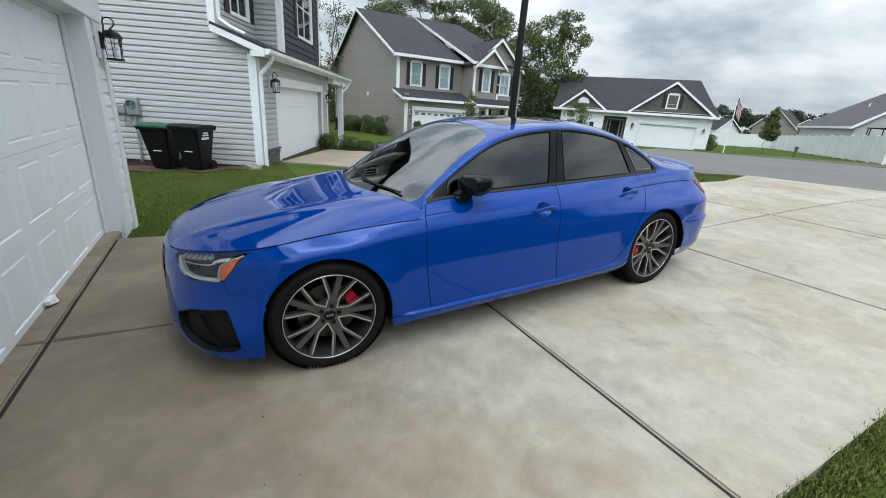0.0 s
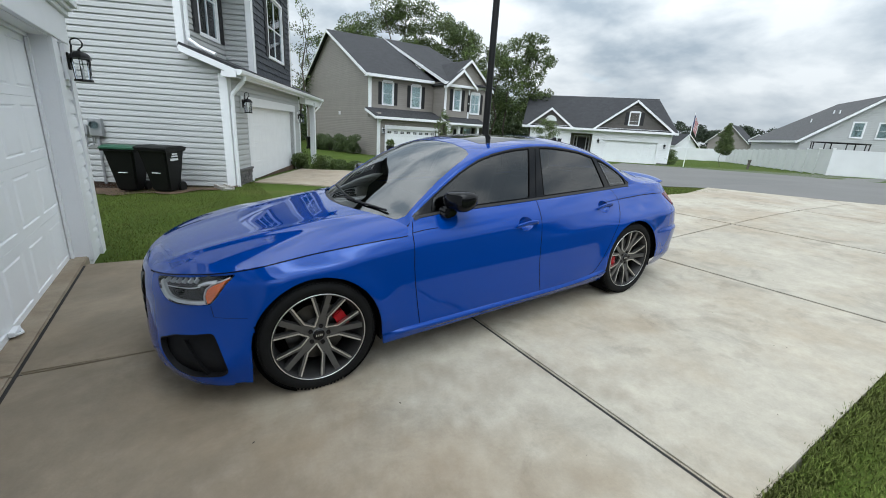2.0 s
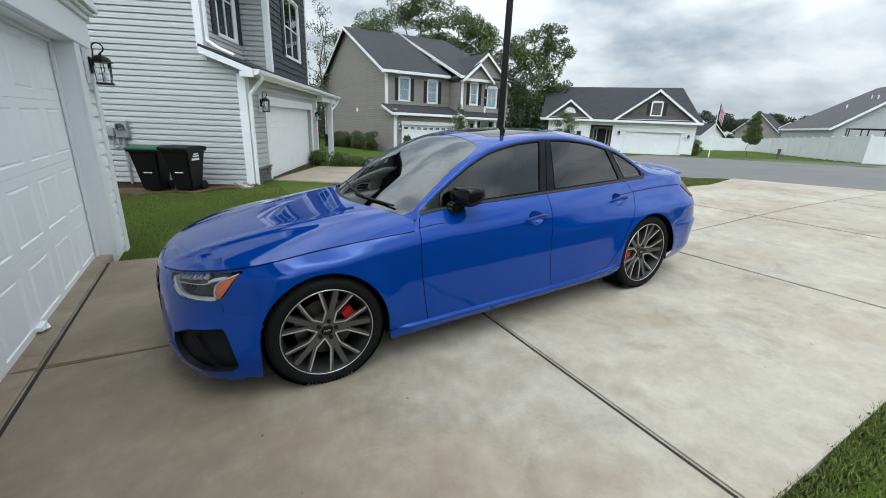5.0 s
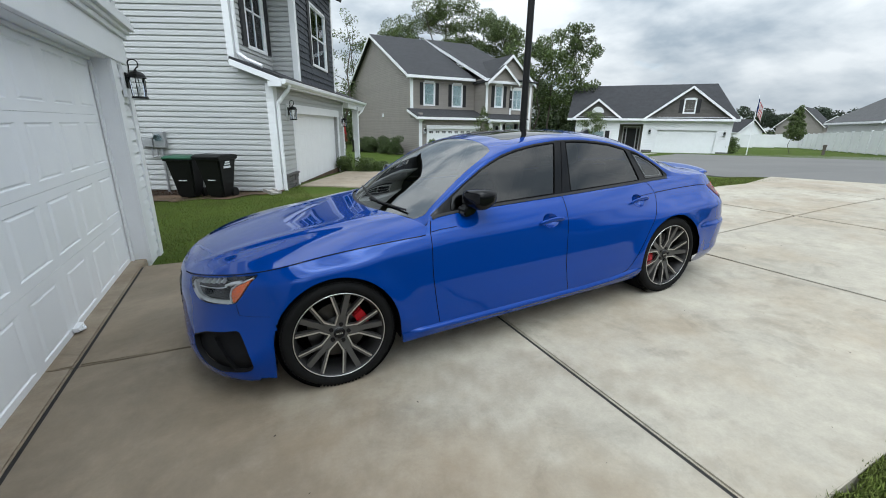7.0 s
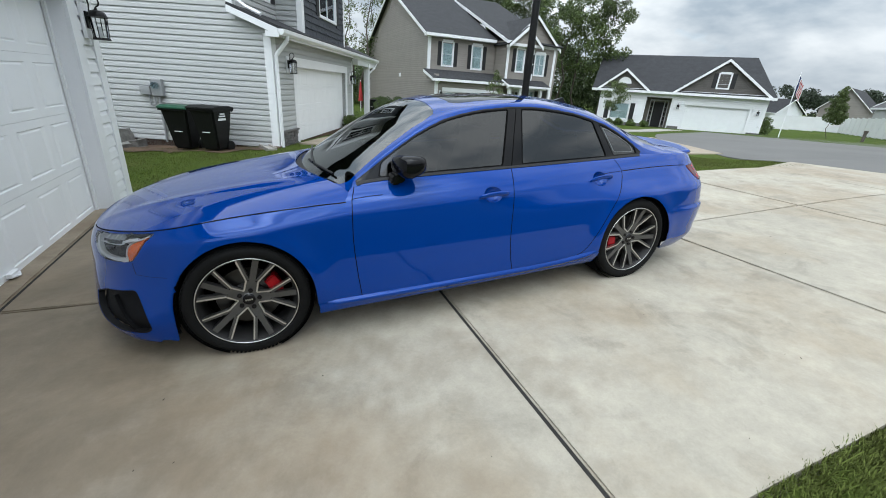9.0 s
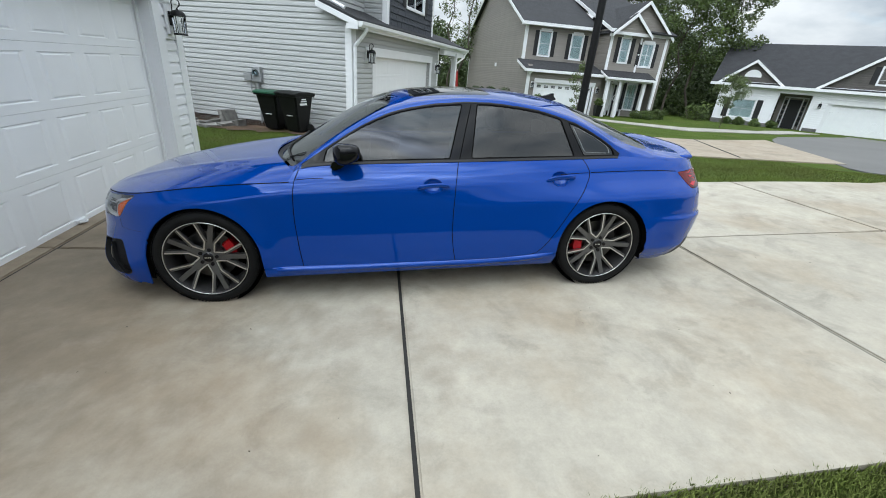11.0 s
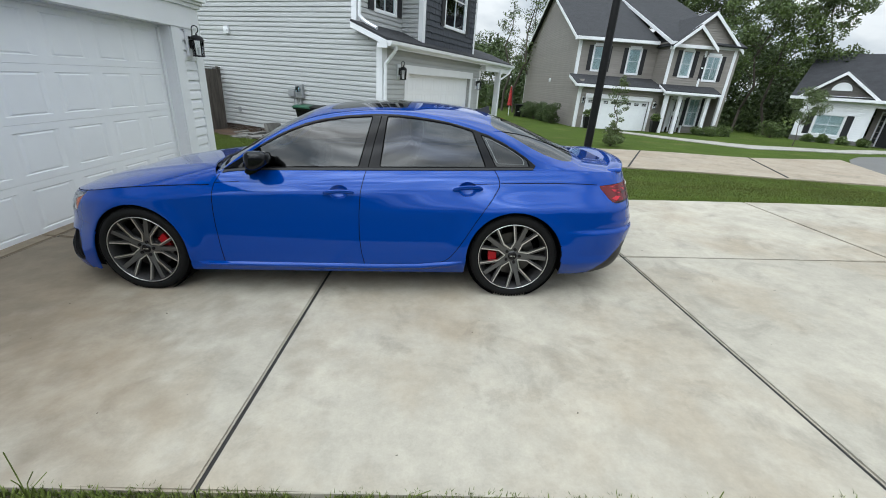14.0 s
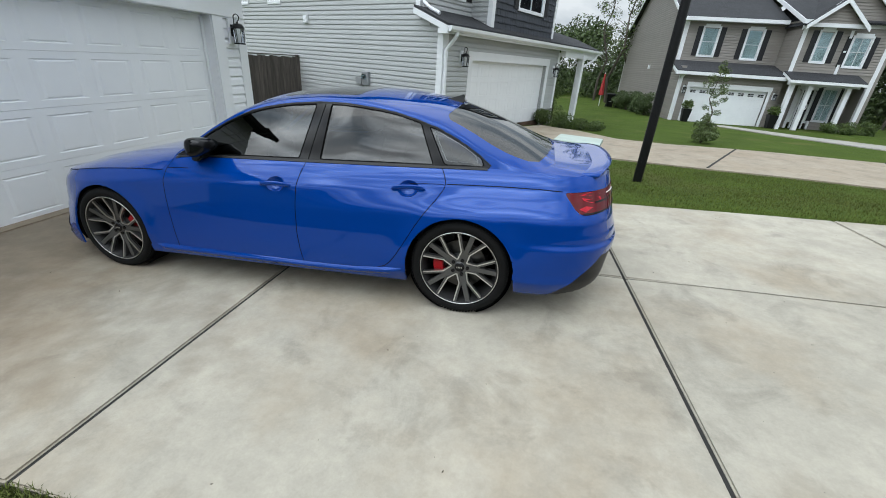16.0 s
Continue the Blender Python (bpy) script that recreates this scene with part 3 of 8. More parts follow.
def core(parent, M, x0, x1, z0, z1, openings, mat, thick=0.16, gable=None):
    """The wall behind the siding, with the openings cut right through."""
    bm = bmesh.new()
    cuts = sorted({x0, x1, *[min(max(v, x0), x1) for o in openings for v in o[:2]]})
    for a, b in zip(cuts, cuts[1:]):
        for p, q in spans(z0, z1, [(o[2], o[3]) for o in openings if o[0] < (a + b) / 2 < o[1]]):
            box(bm, a, b, 0.0, thick, p, q)
    if gable:
        prism(bm, [(gable[0], z1), (gable[2], z1), (gable[1], gable[3])], 0.0, thick)
    bmesh.ops.transform(bm, matrix=M, verts=bm.verts)
    return part("wall", bm, mat, parent)


def placed(bm, M):
    bmesh.ops.transform(bm, matrix=M, verts=bm.verts)
    return bm


def window(parent, M, x0, x1, z0, z1, cols=1, rows=2, shutters=0.0, trim=0.07, blind=True, head=0.0):
    """A sash window: casing, sash bars, pane, blind behind it, and shutters at its sides."""
    w = new("window")
    w.parent = parent
    w.matrix_basis = M @ Matrix.Translation((x0, 0, z0))
    W, H = x1 - x0, z1 - z0
    t = trim
    part("window_frame", boxes((-t, 0, -0.045, 0.06, -t, H + t), (W, W + t, -0.045, 0.06, -t, H + t), (0, W, -0.045, 0.06, H, H + t + head), (0, W, -0.055, 0.06, -t, 0)), M_trim, w)
    bars = [(0, W, -0.01, 0.03, 0, 0.035), (0, W, -0.01, 0.03, H - 0.035, H), (0, 0.035, -0.01, 0.03, 0.035, H - 0.035), (W - 0.035, W, -0.01, 0.03, 0.035, H - 0.035)]
    for r in range(1, rows):
        bars.append((0.035, W - 0.035, -0.012, 0.032, H * r / rows - 0.018, H * r / rows + 0.018))
    for c in range(1, cols):
        bars.append((W * c / cols - 0.012, W * c / cols + 0.012, -0.008, 0.028, 0.035, H - 0.035))
    part("sash", boxes(*bars), M_trim, w)
    pn = part("pane", boxes((0.03, W - 0.03, 0.008, 0.014, 0.03, H - 0.03)), M_pane, w)
    pn.visible_shadow = False
    if blind:
        bm = bmesh.new()
        n = int(H / 0.05)
        for i in range(n):
            z = 0.02 + (H - 0.04) * i / n
            box(bm, 0.02, W - 0.02, 0.032, 0.04, z, z + 0.042)
        part("blind", bm, M_blind, w)
    part("room_dark", boxes((-0.05, W + 0.05, 0.30, 0.32, -0.05, H + 0.05)), M_roomdark, w)
    if shutters:
        for a in (-t - shutters - 0.01, W + t + 0.01):
            bm = boxes((a, a + shutters, -0.045, -0.01, -0.04, H + 0.04), (a + 0.04, a + shutters - 0.04, -0.055, -0.04, 0.06, H * 0.47), (a + 0.04, a + shutters - 0.04, -0.055, -0.04, H * 0.53, H - 0.06))
            part("shutter", bm, M_shutter, w, "black panelled shutter")
    return w


def slope(parent, name, pts, mat, thick=0.09):
    """A roof plane from corner points, with thickness."""
    bm = bmesh.new()
    a = [bm.verts.new(p) for p in pts]
    f = bm.faces.new(a)
    f.normal_update()
    n = f.normal if f.normal.z > 0 else -f.normal
    b = [bm.verts.new(Vector(p) - n * thick) for p in pts]
    bm.faces.new(b[::-1])
    for i in range(len(pts)):
        bm.faces.new((a[i], b[i], b[(i + 1) % len(pts)], a[(i + 1) % len(pts)]))
    return part(name, bm, mat, parent)


def board_between(bm, a, b, w=0.16, t=0.05, up=(0, 0, 1)):
    """A flat board from a to b, hanging w below the line."""
    a, b, up = Vector(a), Vector(b), Vector(up)
    d = (b - a).normalized()
    s = d.cross(up).normalized() * t / 2
    dn = -s.cross(d).normalized() * w if False else Vector((0, 0, -w))
    vs = [bm.verts.new(p) for p in (a + s, a - s, a - s + dn, a + s + dn, b + s, b - s, b - s + dn, b + s + dn)]
    for f in ((0, 1, 2, 3), (7, 6, 5, 4), (0, 4, 5, 1), (1, 5, 6, 2), (2, 6, 7, 3), (3, 7, 4, 0)):
        bm.faces.new([vs[i] for i in f])


def panel_door(parent, M, x0, x1, z0, z1, sections=4, cols=8, lights=False, mat=None):
    """A sectional garage door: every section a part with pressed panels."""
    d = new("garage_door")
    d.parent = parent
    d.matrix_basis = M @ Matrix.Translation((x0, 0, z0))
    W, H = x1 - x0, z1 - z0
    h = H / sections
    for k in range(sections):
        bm = bmesh.new()
        p = W / cols
        z0_, z1_ = k * h + 0.0012, (k + 1) * h - 0.0012
        lo, hi = k * h + 0.068, (k + 1) * h - 0.068
        plain = lights and k == sections - 1
        xs_ = [0.0] + [v for c in range(cols) for v in (c * p + 0.055, (c + 1) * p - 0.045)] + [W]
        zs_ = [z0_, lo, hi, z1_]
        gv = [[bm.verts.new((x, 0.004, z)) for z in zs_] for x in xs_]
        for i in range(len(xs_) - 1):
            for j in range(3):
                q = (gv[i][j], gv[i + 1][j], gv[i + 1][j + 1], gv[i][j + 1])
                if plain or j != 1 or i % 2 == 0:
                    bm.faces.new(q)
                    continue
                # pressed panel: raised rim round a sunk field
                prev = list(q)
                a, b = xs_[i], xs_[i + 1]
                for ins, dep in ((0.003, 0.004), (0.010, 0.0125), (0.017, 0.0125), (0.029, 0.0055)):
                    side = {0.003: 0.006, 0.010: 0.050, 0.017: 0.060, 0.029: 0.085}[ins]
                    ring = [bm.verts.new((a + side if n_ in (0, 3) else b - side, dep, lo + ins if n_ in (0, 1) else hi - ins)) for n_ in range(4)]
                    for n_ in range(4):
                        bm.faces.new((prev[n_], prev[(n_ + 1) % 4], ring[(n_ + 1) % 4], ring[n_]))
                    prev = ring
                bm.faces.new(prev)
        ex = bmesh.ops.extrude_edge_only(bm, edges=[e for e in bm.edges if e.is_boundary])["geom"]
        for v in ex:
            if isinstance(v, bmesh.types.BMVert):
                v.co.y = 0.05
        part("door_section", bm, mat or M_gdoor, d, recalc=True)
        if lights and k == sections - 1:
            for c in range(cols):
                a, b = c * p + p * 0.2, (c + 1) * p - p * 0.2
                for u in (0, 1):
                    for v in (0, 1):
                        aa = a + u * (b - a) / 2
                        zz = k * h + 0.16 + v * (h - 0.3) / 2
                        part("door_light", boxes((aa + 0.01, aa + (b - a) / 2 - 0.01, -0.006, 0.01, zz + 0.01, zz + (h - 0.3) / 2 - 0.01)), M_shutter, d, "small dark glass light")
    return d


def lantern(name, m, size, label):
    """A carriage wall lantern: back plate, scrolled arm, cage with glass, cap."""
    e = thing(name, m, label, "wall lamp", group="carriage lanterns")
    s = size
    part("mounting_block", boxes((-0.085 * s, 0.085 * s, -0.022, 0.012, -0.22 * s, 0.19 * s), bevel=0.004), M_trim, e, "white mounting block")
    bm = boxes((-0.05 * s, 0.05 * s, -0.04, -0.02, -0.10 * s, 0.10 * s), bevel=0.008)
    part("back_plate", bm, M_black, e)
    bm = bmesh.new()
    pts = [(0, -0.03, 0.02 * s), (0, -0.07 * s, 0.10 * s)] + [(0, -(0.135 - 0.058 * math.cos(a)) * s, (0.215 + 0.058 * math.sin(a)) * s) for a in np.linspace(-0.5, 4.4, 16)]
    tube(bm, pts, 0.0085 * s, 8)
    tube(bm, [(0, -0.02, -0.05 * s), (0, -0.10 * s, 0.10 * s), (0, -0.135 * s, 0.125 * s)], 0.009 * s, 6)
    part("scroll_arm", bm, M_black, e)
    cx, cy = 0.0, -0.15 * s
    bm = bmesh.new()
    cyl(bm, (cx, cy, 0.040 * s), (cx, cy, 0.052 * s), 0.118 * s, 0.112 * s, 14)
    for k in range(6):
        a0, a1 = k * math.pi / 12, (k + 1) * math.pi / 12
        cyl(bm, (cx, cy, (0.052 + 0.07 * math.sin(a0)) * s), (cx, cy, (0.052 + 0.07 * math.sin(a1)) * s), (0.03 + 0.075 * math.cos(a0)) * s, (0.03 + 0.075 * math.cos(a1)) * s, 14)
    cyl(bm, (cx, cy, 0.12 * s), (cx, cy, 0.155 * s), 0.02 * s, 0.012 * s, 8)
    part("cap", bm, M_black, e)
    bm = bmesh.new()
    for i in range(6):
        a = i * math.pi / 3
        tube(bm, [(cx + 0.10 * s * math.cos(a), cy + 0.10 * s * math.sin(a), 0.045 * s), (cx + 0.085 * s * math.cos(a), cy + 0.085 * s * math.sin(a), -0.20 * s)], 0.0055 * s, 6)
    cyl(bm, (cx, cy, -0.225 * s), (cx, cy, -0.20 * s), 0.10 * s, 0.095 * s, 12)
    part("cage", bm, M_black, e)
    bm = bmesh.new()
    cyl(bm, (cx, cy, -0.20 * s), (cx, cy, 0.04 * s), 0.078 * s, 0.092 * s, 12, caps=False)
    gl = part("glass", bm, M_clear, e, "clear glass")
    gl.visible_shadow = False
    bm = bmesh.new()
    cyl(bm, (cx, cy, -0.20 * s), (cx, cy, -0.07 * s), 0.02 * s, 0.018 * s, 8)
    part("candle_sleeve", bm, M_trim, e)
    return e


def frame_matrix(ox, oy, z, d):
    """House frame: x along the front, y into the house."""
    return Matrix.Translation((ox, oy, z)) @ Matrix.Rotation(math.atan2(d[1], d[0]), 4, "Z")


I4 = Matrix.Identity(4)


def SIDE(x, y0=0.0):
    """Frame of a wall that runs back from the front at x, facing the -x side of the house."""
    return Matrix.Translation((x, y0, 0)) @ Matrix.Rotation(radians(-90), 4, "Z") @ Matrix.Diagonal((-1, 1, 1, 1))


# -- own house: the garage front, facing the street --
own = thing("house", frame_matrix(-0.97, 6.04, 0.0, (0, 1)), "white vinyl-sided house with a white double garage door", "house")
G0, G1 = -5.44, -0.64          # the garage opening
ZB = -0.03
core(own, I4, -6.6, 0.0, ZB - 0.3, 3.3, [(G0, G1, ZB - 0.3, 2.105)], M_trim, 0.26)
clad(own, I4, -0.435, -0.145, ZB + 0.02, 2.42, 0.131, M_siding_white)
clad(own, I4, -6.6, 0.0, 2.62, 3.2, 0.131, M_siding_white)
slope(own, "roof", [(-6.9, -0.4, 3.22), (0.35, -0.4, 3.22), (0.35, 5.0, 5.2), (-6.9, 5.0, 5.2)], M_roof)
part("corner_post", boxes((-0.15, 0.03, -0.035, 0.1, ZB - 0.12, 3.2), bevel=0.004), M_trim, own)
each("door_casing", [(G1 - 0.0, G1 + 0.20, -0.03, 0.0, ZB, 2.105), (G0 - 0.17, G0, -0.03, 0.0, ZB, 2.105)], M_trim, own, bevel=0.003)
each("door_header", [(G0 - 0.2, 0.02, -0.045, 0.0, 2.105, 2.38)], M_trim, own, bevel=0.006)
each("crown_moulding", [(G0 - 0.2, 0.05, -0.075, 0.0, 2.38, 2.43), (G0 - 0.2, 0.07, -0.11, 0.0, 2.43, 2.47), (G0 - 0.2, 0.10, -0.15, 0.0, 2.47, 2.53), (G0 - 0.2, 0.10, -0.13, 0.0, 2.53, 2.60)], M_trim, own, bevel=0.006)
each("jamb", [(G1 - 0.005, G1, 0.0, 0.155, ZB, 2.1), (G0, G0 + 0.005, 0.0, 0.155, ZB, 2.1), (G0 + 0.005, G1 - 0.005, 0.0, 0.155, 2.1, 2.105)], M_trim, own)
each("door_stop", [(G1 - 0.05, G1 - 0.006, 0.122, 0.148, ZB, 2.07), (G0 + 0.006, G0 + 0.05, 0.122, 0.148, ZB, 2.07), (G0 + 0.05, G1 - 0.05, 0.122, 0.148, 2.07, 2.098)], M_trim, own, "white rubber weather strip")
gdoor = panel_door(own, Matrix.Translation((0, 0.15, 0)), G0, G1, ZB + 0.02, 2.09, 4, 8)
part("bottom_seal", boxes((0.0, G1 - G0, -0.005, 0.05, -0.02, 0.002)), M_bin, gdoor, "black rubber bottom seal")
bm = boxes((2.93, 3.05, -0.035, 0.004, 0.04, 0.075), bevel=0.006)
tube(bm, [(2.94, -0.03, 0.05), (2.99, -0.055, 0.045), (3.04, -0.03, 0.05)], 0.009, 6)
part("pull_handle", bm, M_trim, gdoor, "white step handle")
# the rest of the house behind the front
part("side_wall", boxes((-0.16, 0.0, 0.31, 11.0, ZB - 0.3, 3.3), (-6.6, -6.44, 0.31, 11.0, ZB - 0.3, 3.3), (-6.44, -0.16, 10.8, 11.0, ZB - 0.3, 3.3)), M_trim, own)
clad(own, Matrix.Translation((0, 0, 0)) @ Matrix.Rotation(radians(90), 4, "Z"), 0.1, 11.0, ZB, 3.2, 0.145, M_siding_white, single=False)
slope(own, "roof", [(0.35, 11.4, 3.22), (-6.9, 11.4, 3.22), (-6.9, 5.0, 5.2), (0.35, 5.0, 5.2)], M_roof)
lantern("wall_lantern", own.matrix_world @ Matrix.Translation((-0.285, -0.034, 1.93)), 0.80, "black carriage lantern on white siding beside the garage")

# -- grey neighbour house --
h1 = thing("house", frame_matrix(0.965, 11.54, 0.0, (2.33, 5.03)), "pale grey vinyl-sided two-storey house with a white garage", "house")
C1 = 0.132
D0, D1, DT, DB = 1.44, 6.62, 1.78, -0.38
core(h1, I4, 0.0, 7.7, -0.8, 2.5, [(D0, D1, -0.5, DT)], M_siding_grey, 0.2)
clad(h1, I4, 0.12, 7.6, -0.25, 2.44, C1, M_siding_grey, [(D0 - 0.2, D1 + 0.2, -0.6, DT + 0.24)])
panel_door(h1, Matrix.Translation((0, 0.12, 0)), D0, D1, DB, DT, 4, 8)
each("door_casing", [(D0 - 0.2, D0, -0.03, 0.1, DB - 0.1, DT), (D1, D1 + 0.2, -0.03, 0.1, DB - 0.1, DT), (D0 - 0.22, D1 + 0.22, -0.035, 0.1, DT, DT + 0.24)], M_trim, h1)
part("corner_post", boxes((-0.03, 0.22, -0.03, 0.16, -0.3, 2.44), bevel=0.004), M_trim, h1)
part("corner_post", boxes((7.58, 7.75, -0.03, 0.14, -0.6, 2.3), bevel=0.004), M_trim, h1)
# side wall towards the drive
S1 = SIDE(0.0)
core(h1, S1, 0.0, 0.85, -0.8, 2.52, [], M_siding_grey, 0.2)
core(h1, S1, 0.85, 13.0, -0.8, 6.2, [], M_siding_grey, 0.2)


def side_edge(z):
    return (0.12, 13.0) if z < 2.5 else (max(0.12, 0.12 + (z - 2.50) * 2.6) if z < 2.80 else 0.95, 13.0)


clad(h1, S1, 0.12, 13.0, -0.22, 6.2, C1, M_siding_grey, [(7.27, 8.09, 3.16, 4.6), (9.4, 10.3, 3.16, 4.6)], edge=side_edge)
window(h1, S1, 7.35, 8.02, 3.24, 4.5, 2, 2)
window(h1, S1, 9.48, 10.22, 3.24, 4.5, 2, 2)
part("foundation", boxes((-0.02, 7.6, 0.02, 0.05, -0.9, -0.24), (0.0, 0.04, 0.0, 13.0, -0.9, -0.2)), M_soil, h1, "reddish concrete footing")
# upper storey set back behind a low roof
U1 = Matrix.Translation((0, 0.85, 0))
core(h1, U1, 0.0, 2.45, 2.5, 6.2, [(0.90, 2.0, 3.42, 5.2)], M_siding_grey, 0.2)
clad(h1, U1, 0.12, 2.45, 2.86, 6.2, C1, M_siding_grey, [(0.84, 2.06, 3.36, 5.26)])
window(h1, U1, 0.90, 2.0, 3.42, 5.2, 2, 2, shutters=0.28, trim=0.07)
part("corner_post", boxes((-0.03, 0.15, 0.82, 0.98, 2.9, 6.2), bevel=0.004), M_trim, h1)
core(h1, SIDE(2.45, 0.1), 0.0, 0.75, 2.5, 6.2, [], M_siding_grey, 0.15)
clad(h1, SIDE(2.45, 0.1), 0.1, 0.75, 2.75, 6.2, C1, M_siding_grey)
B1 = Matrix.Translation((0, 0.1, 0))
core(h1, B1, 2.45, 6.9, 2.4, 6.2, [(3.95, 5.9, 3.42, 5.2)], M_shake, 0.2)
part("corner_post", boxes((2.40, 2.58, 0.06, 0.22, 2.62, 6.2), bevel=0.004), M_trim, h1)
part("corner_post", boxes((6.80, 6.95, 0.06, 0.22, 2.62, 6.2), bevel=0.004), M_trim, h1)
part("water_table", boxes((2.58, 6.80, 0.04, 0.1, 2.62, 2.72)), M_trim, h1)
window(h1, B1, 4.05, 5.8, 3.42, 5.2, 2, 2, shutters=0.28)
rs = random.Random(5)
z = 2.72
while z < 6.1:
    x = 2.58
    while x < 6.8:
        w = rs.uniform(0.10, 0.24)
        e = min(x + w, 6.8)
        if not (e > 3.95 and x < 5.9 and z + 0.18 > 3.33 and z < 5.3):
            dz = rs.uniform(0, 0.02)
            bm = bmesh.new()
            prism(bm, [(0.1, z + dz), (0.066 - rs.uniform(0, 0.008), z + dz), (0.092, z + 0.20), (0.1, z + 0.20)], x + 0.004, e - 0.004, axis="x")
            ob = part("shake", bm, M_shake, h1)
        x = e
    z += 0.18
bm = bmesh.new()
prism(bm, [(0.02, 2.42), (0.88, 2.42), (0.88, 2.93), (0.02, 2.62)], -0.012, 0.10, axis="x")
part("eave_infill", bm, M_siding_grey, h1)
# low roof over the garage, its fascia, soffit and gutter
slope(h1, "roof", [(-0.22, -0.30, 2.60), (11.4, -0.30, 2.60), (11.4, 0.86, 3.02), (-0.22, 0.86, 3.02)], M_roof)
bm = bmesh.new()
board_between(bm, (-0.22, -0.30, 2.54), (-0.22, 0.86, 2.96), 0.14)
box(bm, -0.22, 11.4, -0.32, -0.28, 2.36, 2.54)
box(bm, -0.24, 0.0, -0.32, 0.0, 2.36, 2.48)
part("fascia", bm, M_trim, h1)
part("soffit", boxes((-0.2, 11.4, -0.28, 0.0, 2.42, 2.45)), M_trim, h1)
bm = bmesh.new()
prism(bm, [(-0.32, 2.54), (-0.44, 2.54), (-0.43, 2.46), (-0.38, 2.41), (-0.32, 2.41)], -0.2, 11.5, axis="x")
part("gutter", bm, M_trim, h1)
bm = bmesh.new()
tube(bm, [(0.12, -0.38, 2.43), (0.12, -0.36, 2.32), (0.05, -0.09, 1.98), (0.05, -0.085, -0.22), (0.05, -0.28, -0.34)], 0.05, 8)
part("downspout", bm, M_trim, h1)
bm = bmesh.new()
tube(bm, [(0.06, 0.74, 6.1), (0.06, 0.76, 3.12), (0.06, 0.55, 2.98), (0.06, 0.20, 2.84)], 0.045, 8)
part("downspout", bm, M_trim, h1)
bm = bmesh.new()
tube(bm, [(11.2, -0.38, 2.43), (11.0, -0.28, 2.15), (10.2, -0.14, 1.85)], 0.04, 8)
part("downspout", bm, M_trim, h1)
part("porch_post", boxes((9.60, 9.83, -0.30, -0.07, -0.75, 2.30), (9.56, 9.87, -0.34, -0.03, -0.75, -0.55), (9.56, 9.87, -0.34, -0.03, 2.1, 2.3), bevel=0.006), M_trim, h1)
part("porch_beam", boxes((7.7, 11.4, -0.27, -0.05, 2.16, 2.42)), M_trim, h1)
part("porch_wall", boxes((7.7, 7.9, 0.2, 4.0, -0.8, 2.4), (7.7, 11.2, 4.0, 4.2, -0.8, 2.5)), M_siding_grey, h1)
part("upper_wall", boxes((6.7, 6.9, 0.3, 13.0, 2.4, 6.2)), M_siding_grey, h1)
slope(h1, "roof", [(7.0, 0.86, 3.02), (11.4, 0.86, 3.02), (11.4, 4.4, 3.9), (7.0, 4.4, 3.9)], M_roof)
slope(h1, "roof", [(-0.4, -0.3, 6.15), (7.3, -0.3, 6.15), (7.3, 6.9, 9.2), (-0.4, 6.9, 9.2)], M_roof)
slope(h1, "roof", [(7.3, 13.4, 6.15), (-0.4, 13.4, 6.15), (-0.4, 6.9, 9.2), (7.3, 6.9, 9.2)], M_roof)
rs = random.Random(8)
for (xa, xb) in ((0.14, 1.22), (6.84, 7.62)):
    z = -0.45
    while z < 0.12:
        x, h = xa, rs.uniform(0.055, 0.085)
        while x < xb - 0.02:
            e = min(xb, x + rs.uniform(0.12, 0.34))
            part("stone", boxes((x + 0.004, e - 0.004, -0.05 - rs.uniform(0, 0.03), -0.018, z + 0.004, z + h - 0.004), bevel=0.006), M_stone, h1)
            x = e
        z += h
    part("stone_cap", boxes((xa - 0.03, xb + 0.02, -0.10, -0.015, 0.13, 0.18), bevel=0.008), M_stone, h1)
# meter, boxes and pipes on the side wall
mw = h1.matrix_world
meter = thing("electric_meter", mw @ S1 @ Matrix.Translation((2.76, -0.02, 0.86)), "grey steel electric meter boxes with conduit on siding", "meter")
part("meter_box", boxes((0.03, 0.31, -0.11, 0, 0.0, 0.40), bevel=0.012), M_meter, meter)
bm = bmesh.new()
cyl(bm, (0.17, -0.11, 0.25), (0.17, -0.19, 0.25), 0.085, 0.075, 20)
part("meter_dial", bm, M_pane, meter, "round glass meter cover")
part("disconnect_box", boxes((0.36, 0.62, -0.09, 0, 0.02, 0.22), bevel=0.01), M_meter, meter)
bm = bmesh.new()
tube(bm, [(0.17, -0.05, 0.0), (0.17, -0.05, -1.12)], 0.03, 10)
tube(bm, [(0.29, -0.05, 0.0), (0.29, -0.05, -0.2), (0.42, -0.05, -0.25), (0.42, -0.05, 0.02)], 0.016, 8)
part("conduit", bm, M_meter, meter)
vent = thing("wall_vent", mw @ S1 @ Matrix.Translation((5.85, -0.02, 2.6)), "small white louvred wall vent", "vent")
part("hood", boxes((-0.1, 0.1, -0.08, 0, -0.02, 0.2), bevel=0.01), M_trim, vent)
part("flap", boxes((-0.075, 0.075, -0.095, -0.08, 0.0, 0.11)), M_trim, vent)
outlet = thing("wall_outlet", mw @ S1 @ Matrix.Translation((5.67, -0.02, 0.3)), "small grey weatherproof outlet cover", "outlet")
part("cover", boxes((-0.05, 0.05, -0.06, 0, -0.07, 0.07), bevel=0.01), M_meter, outlet)
lantern("wall_lantern", mw @ Matrix.Translation((0.86, -0.03, 1.82)), 1.0, "black carriage lantern on grey siding beside a garage")
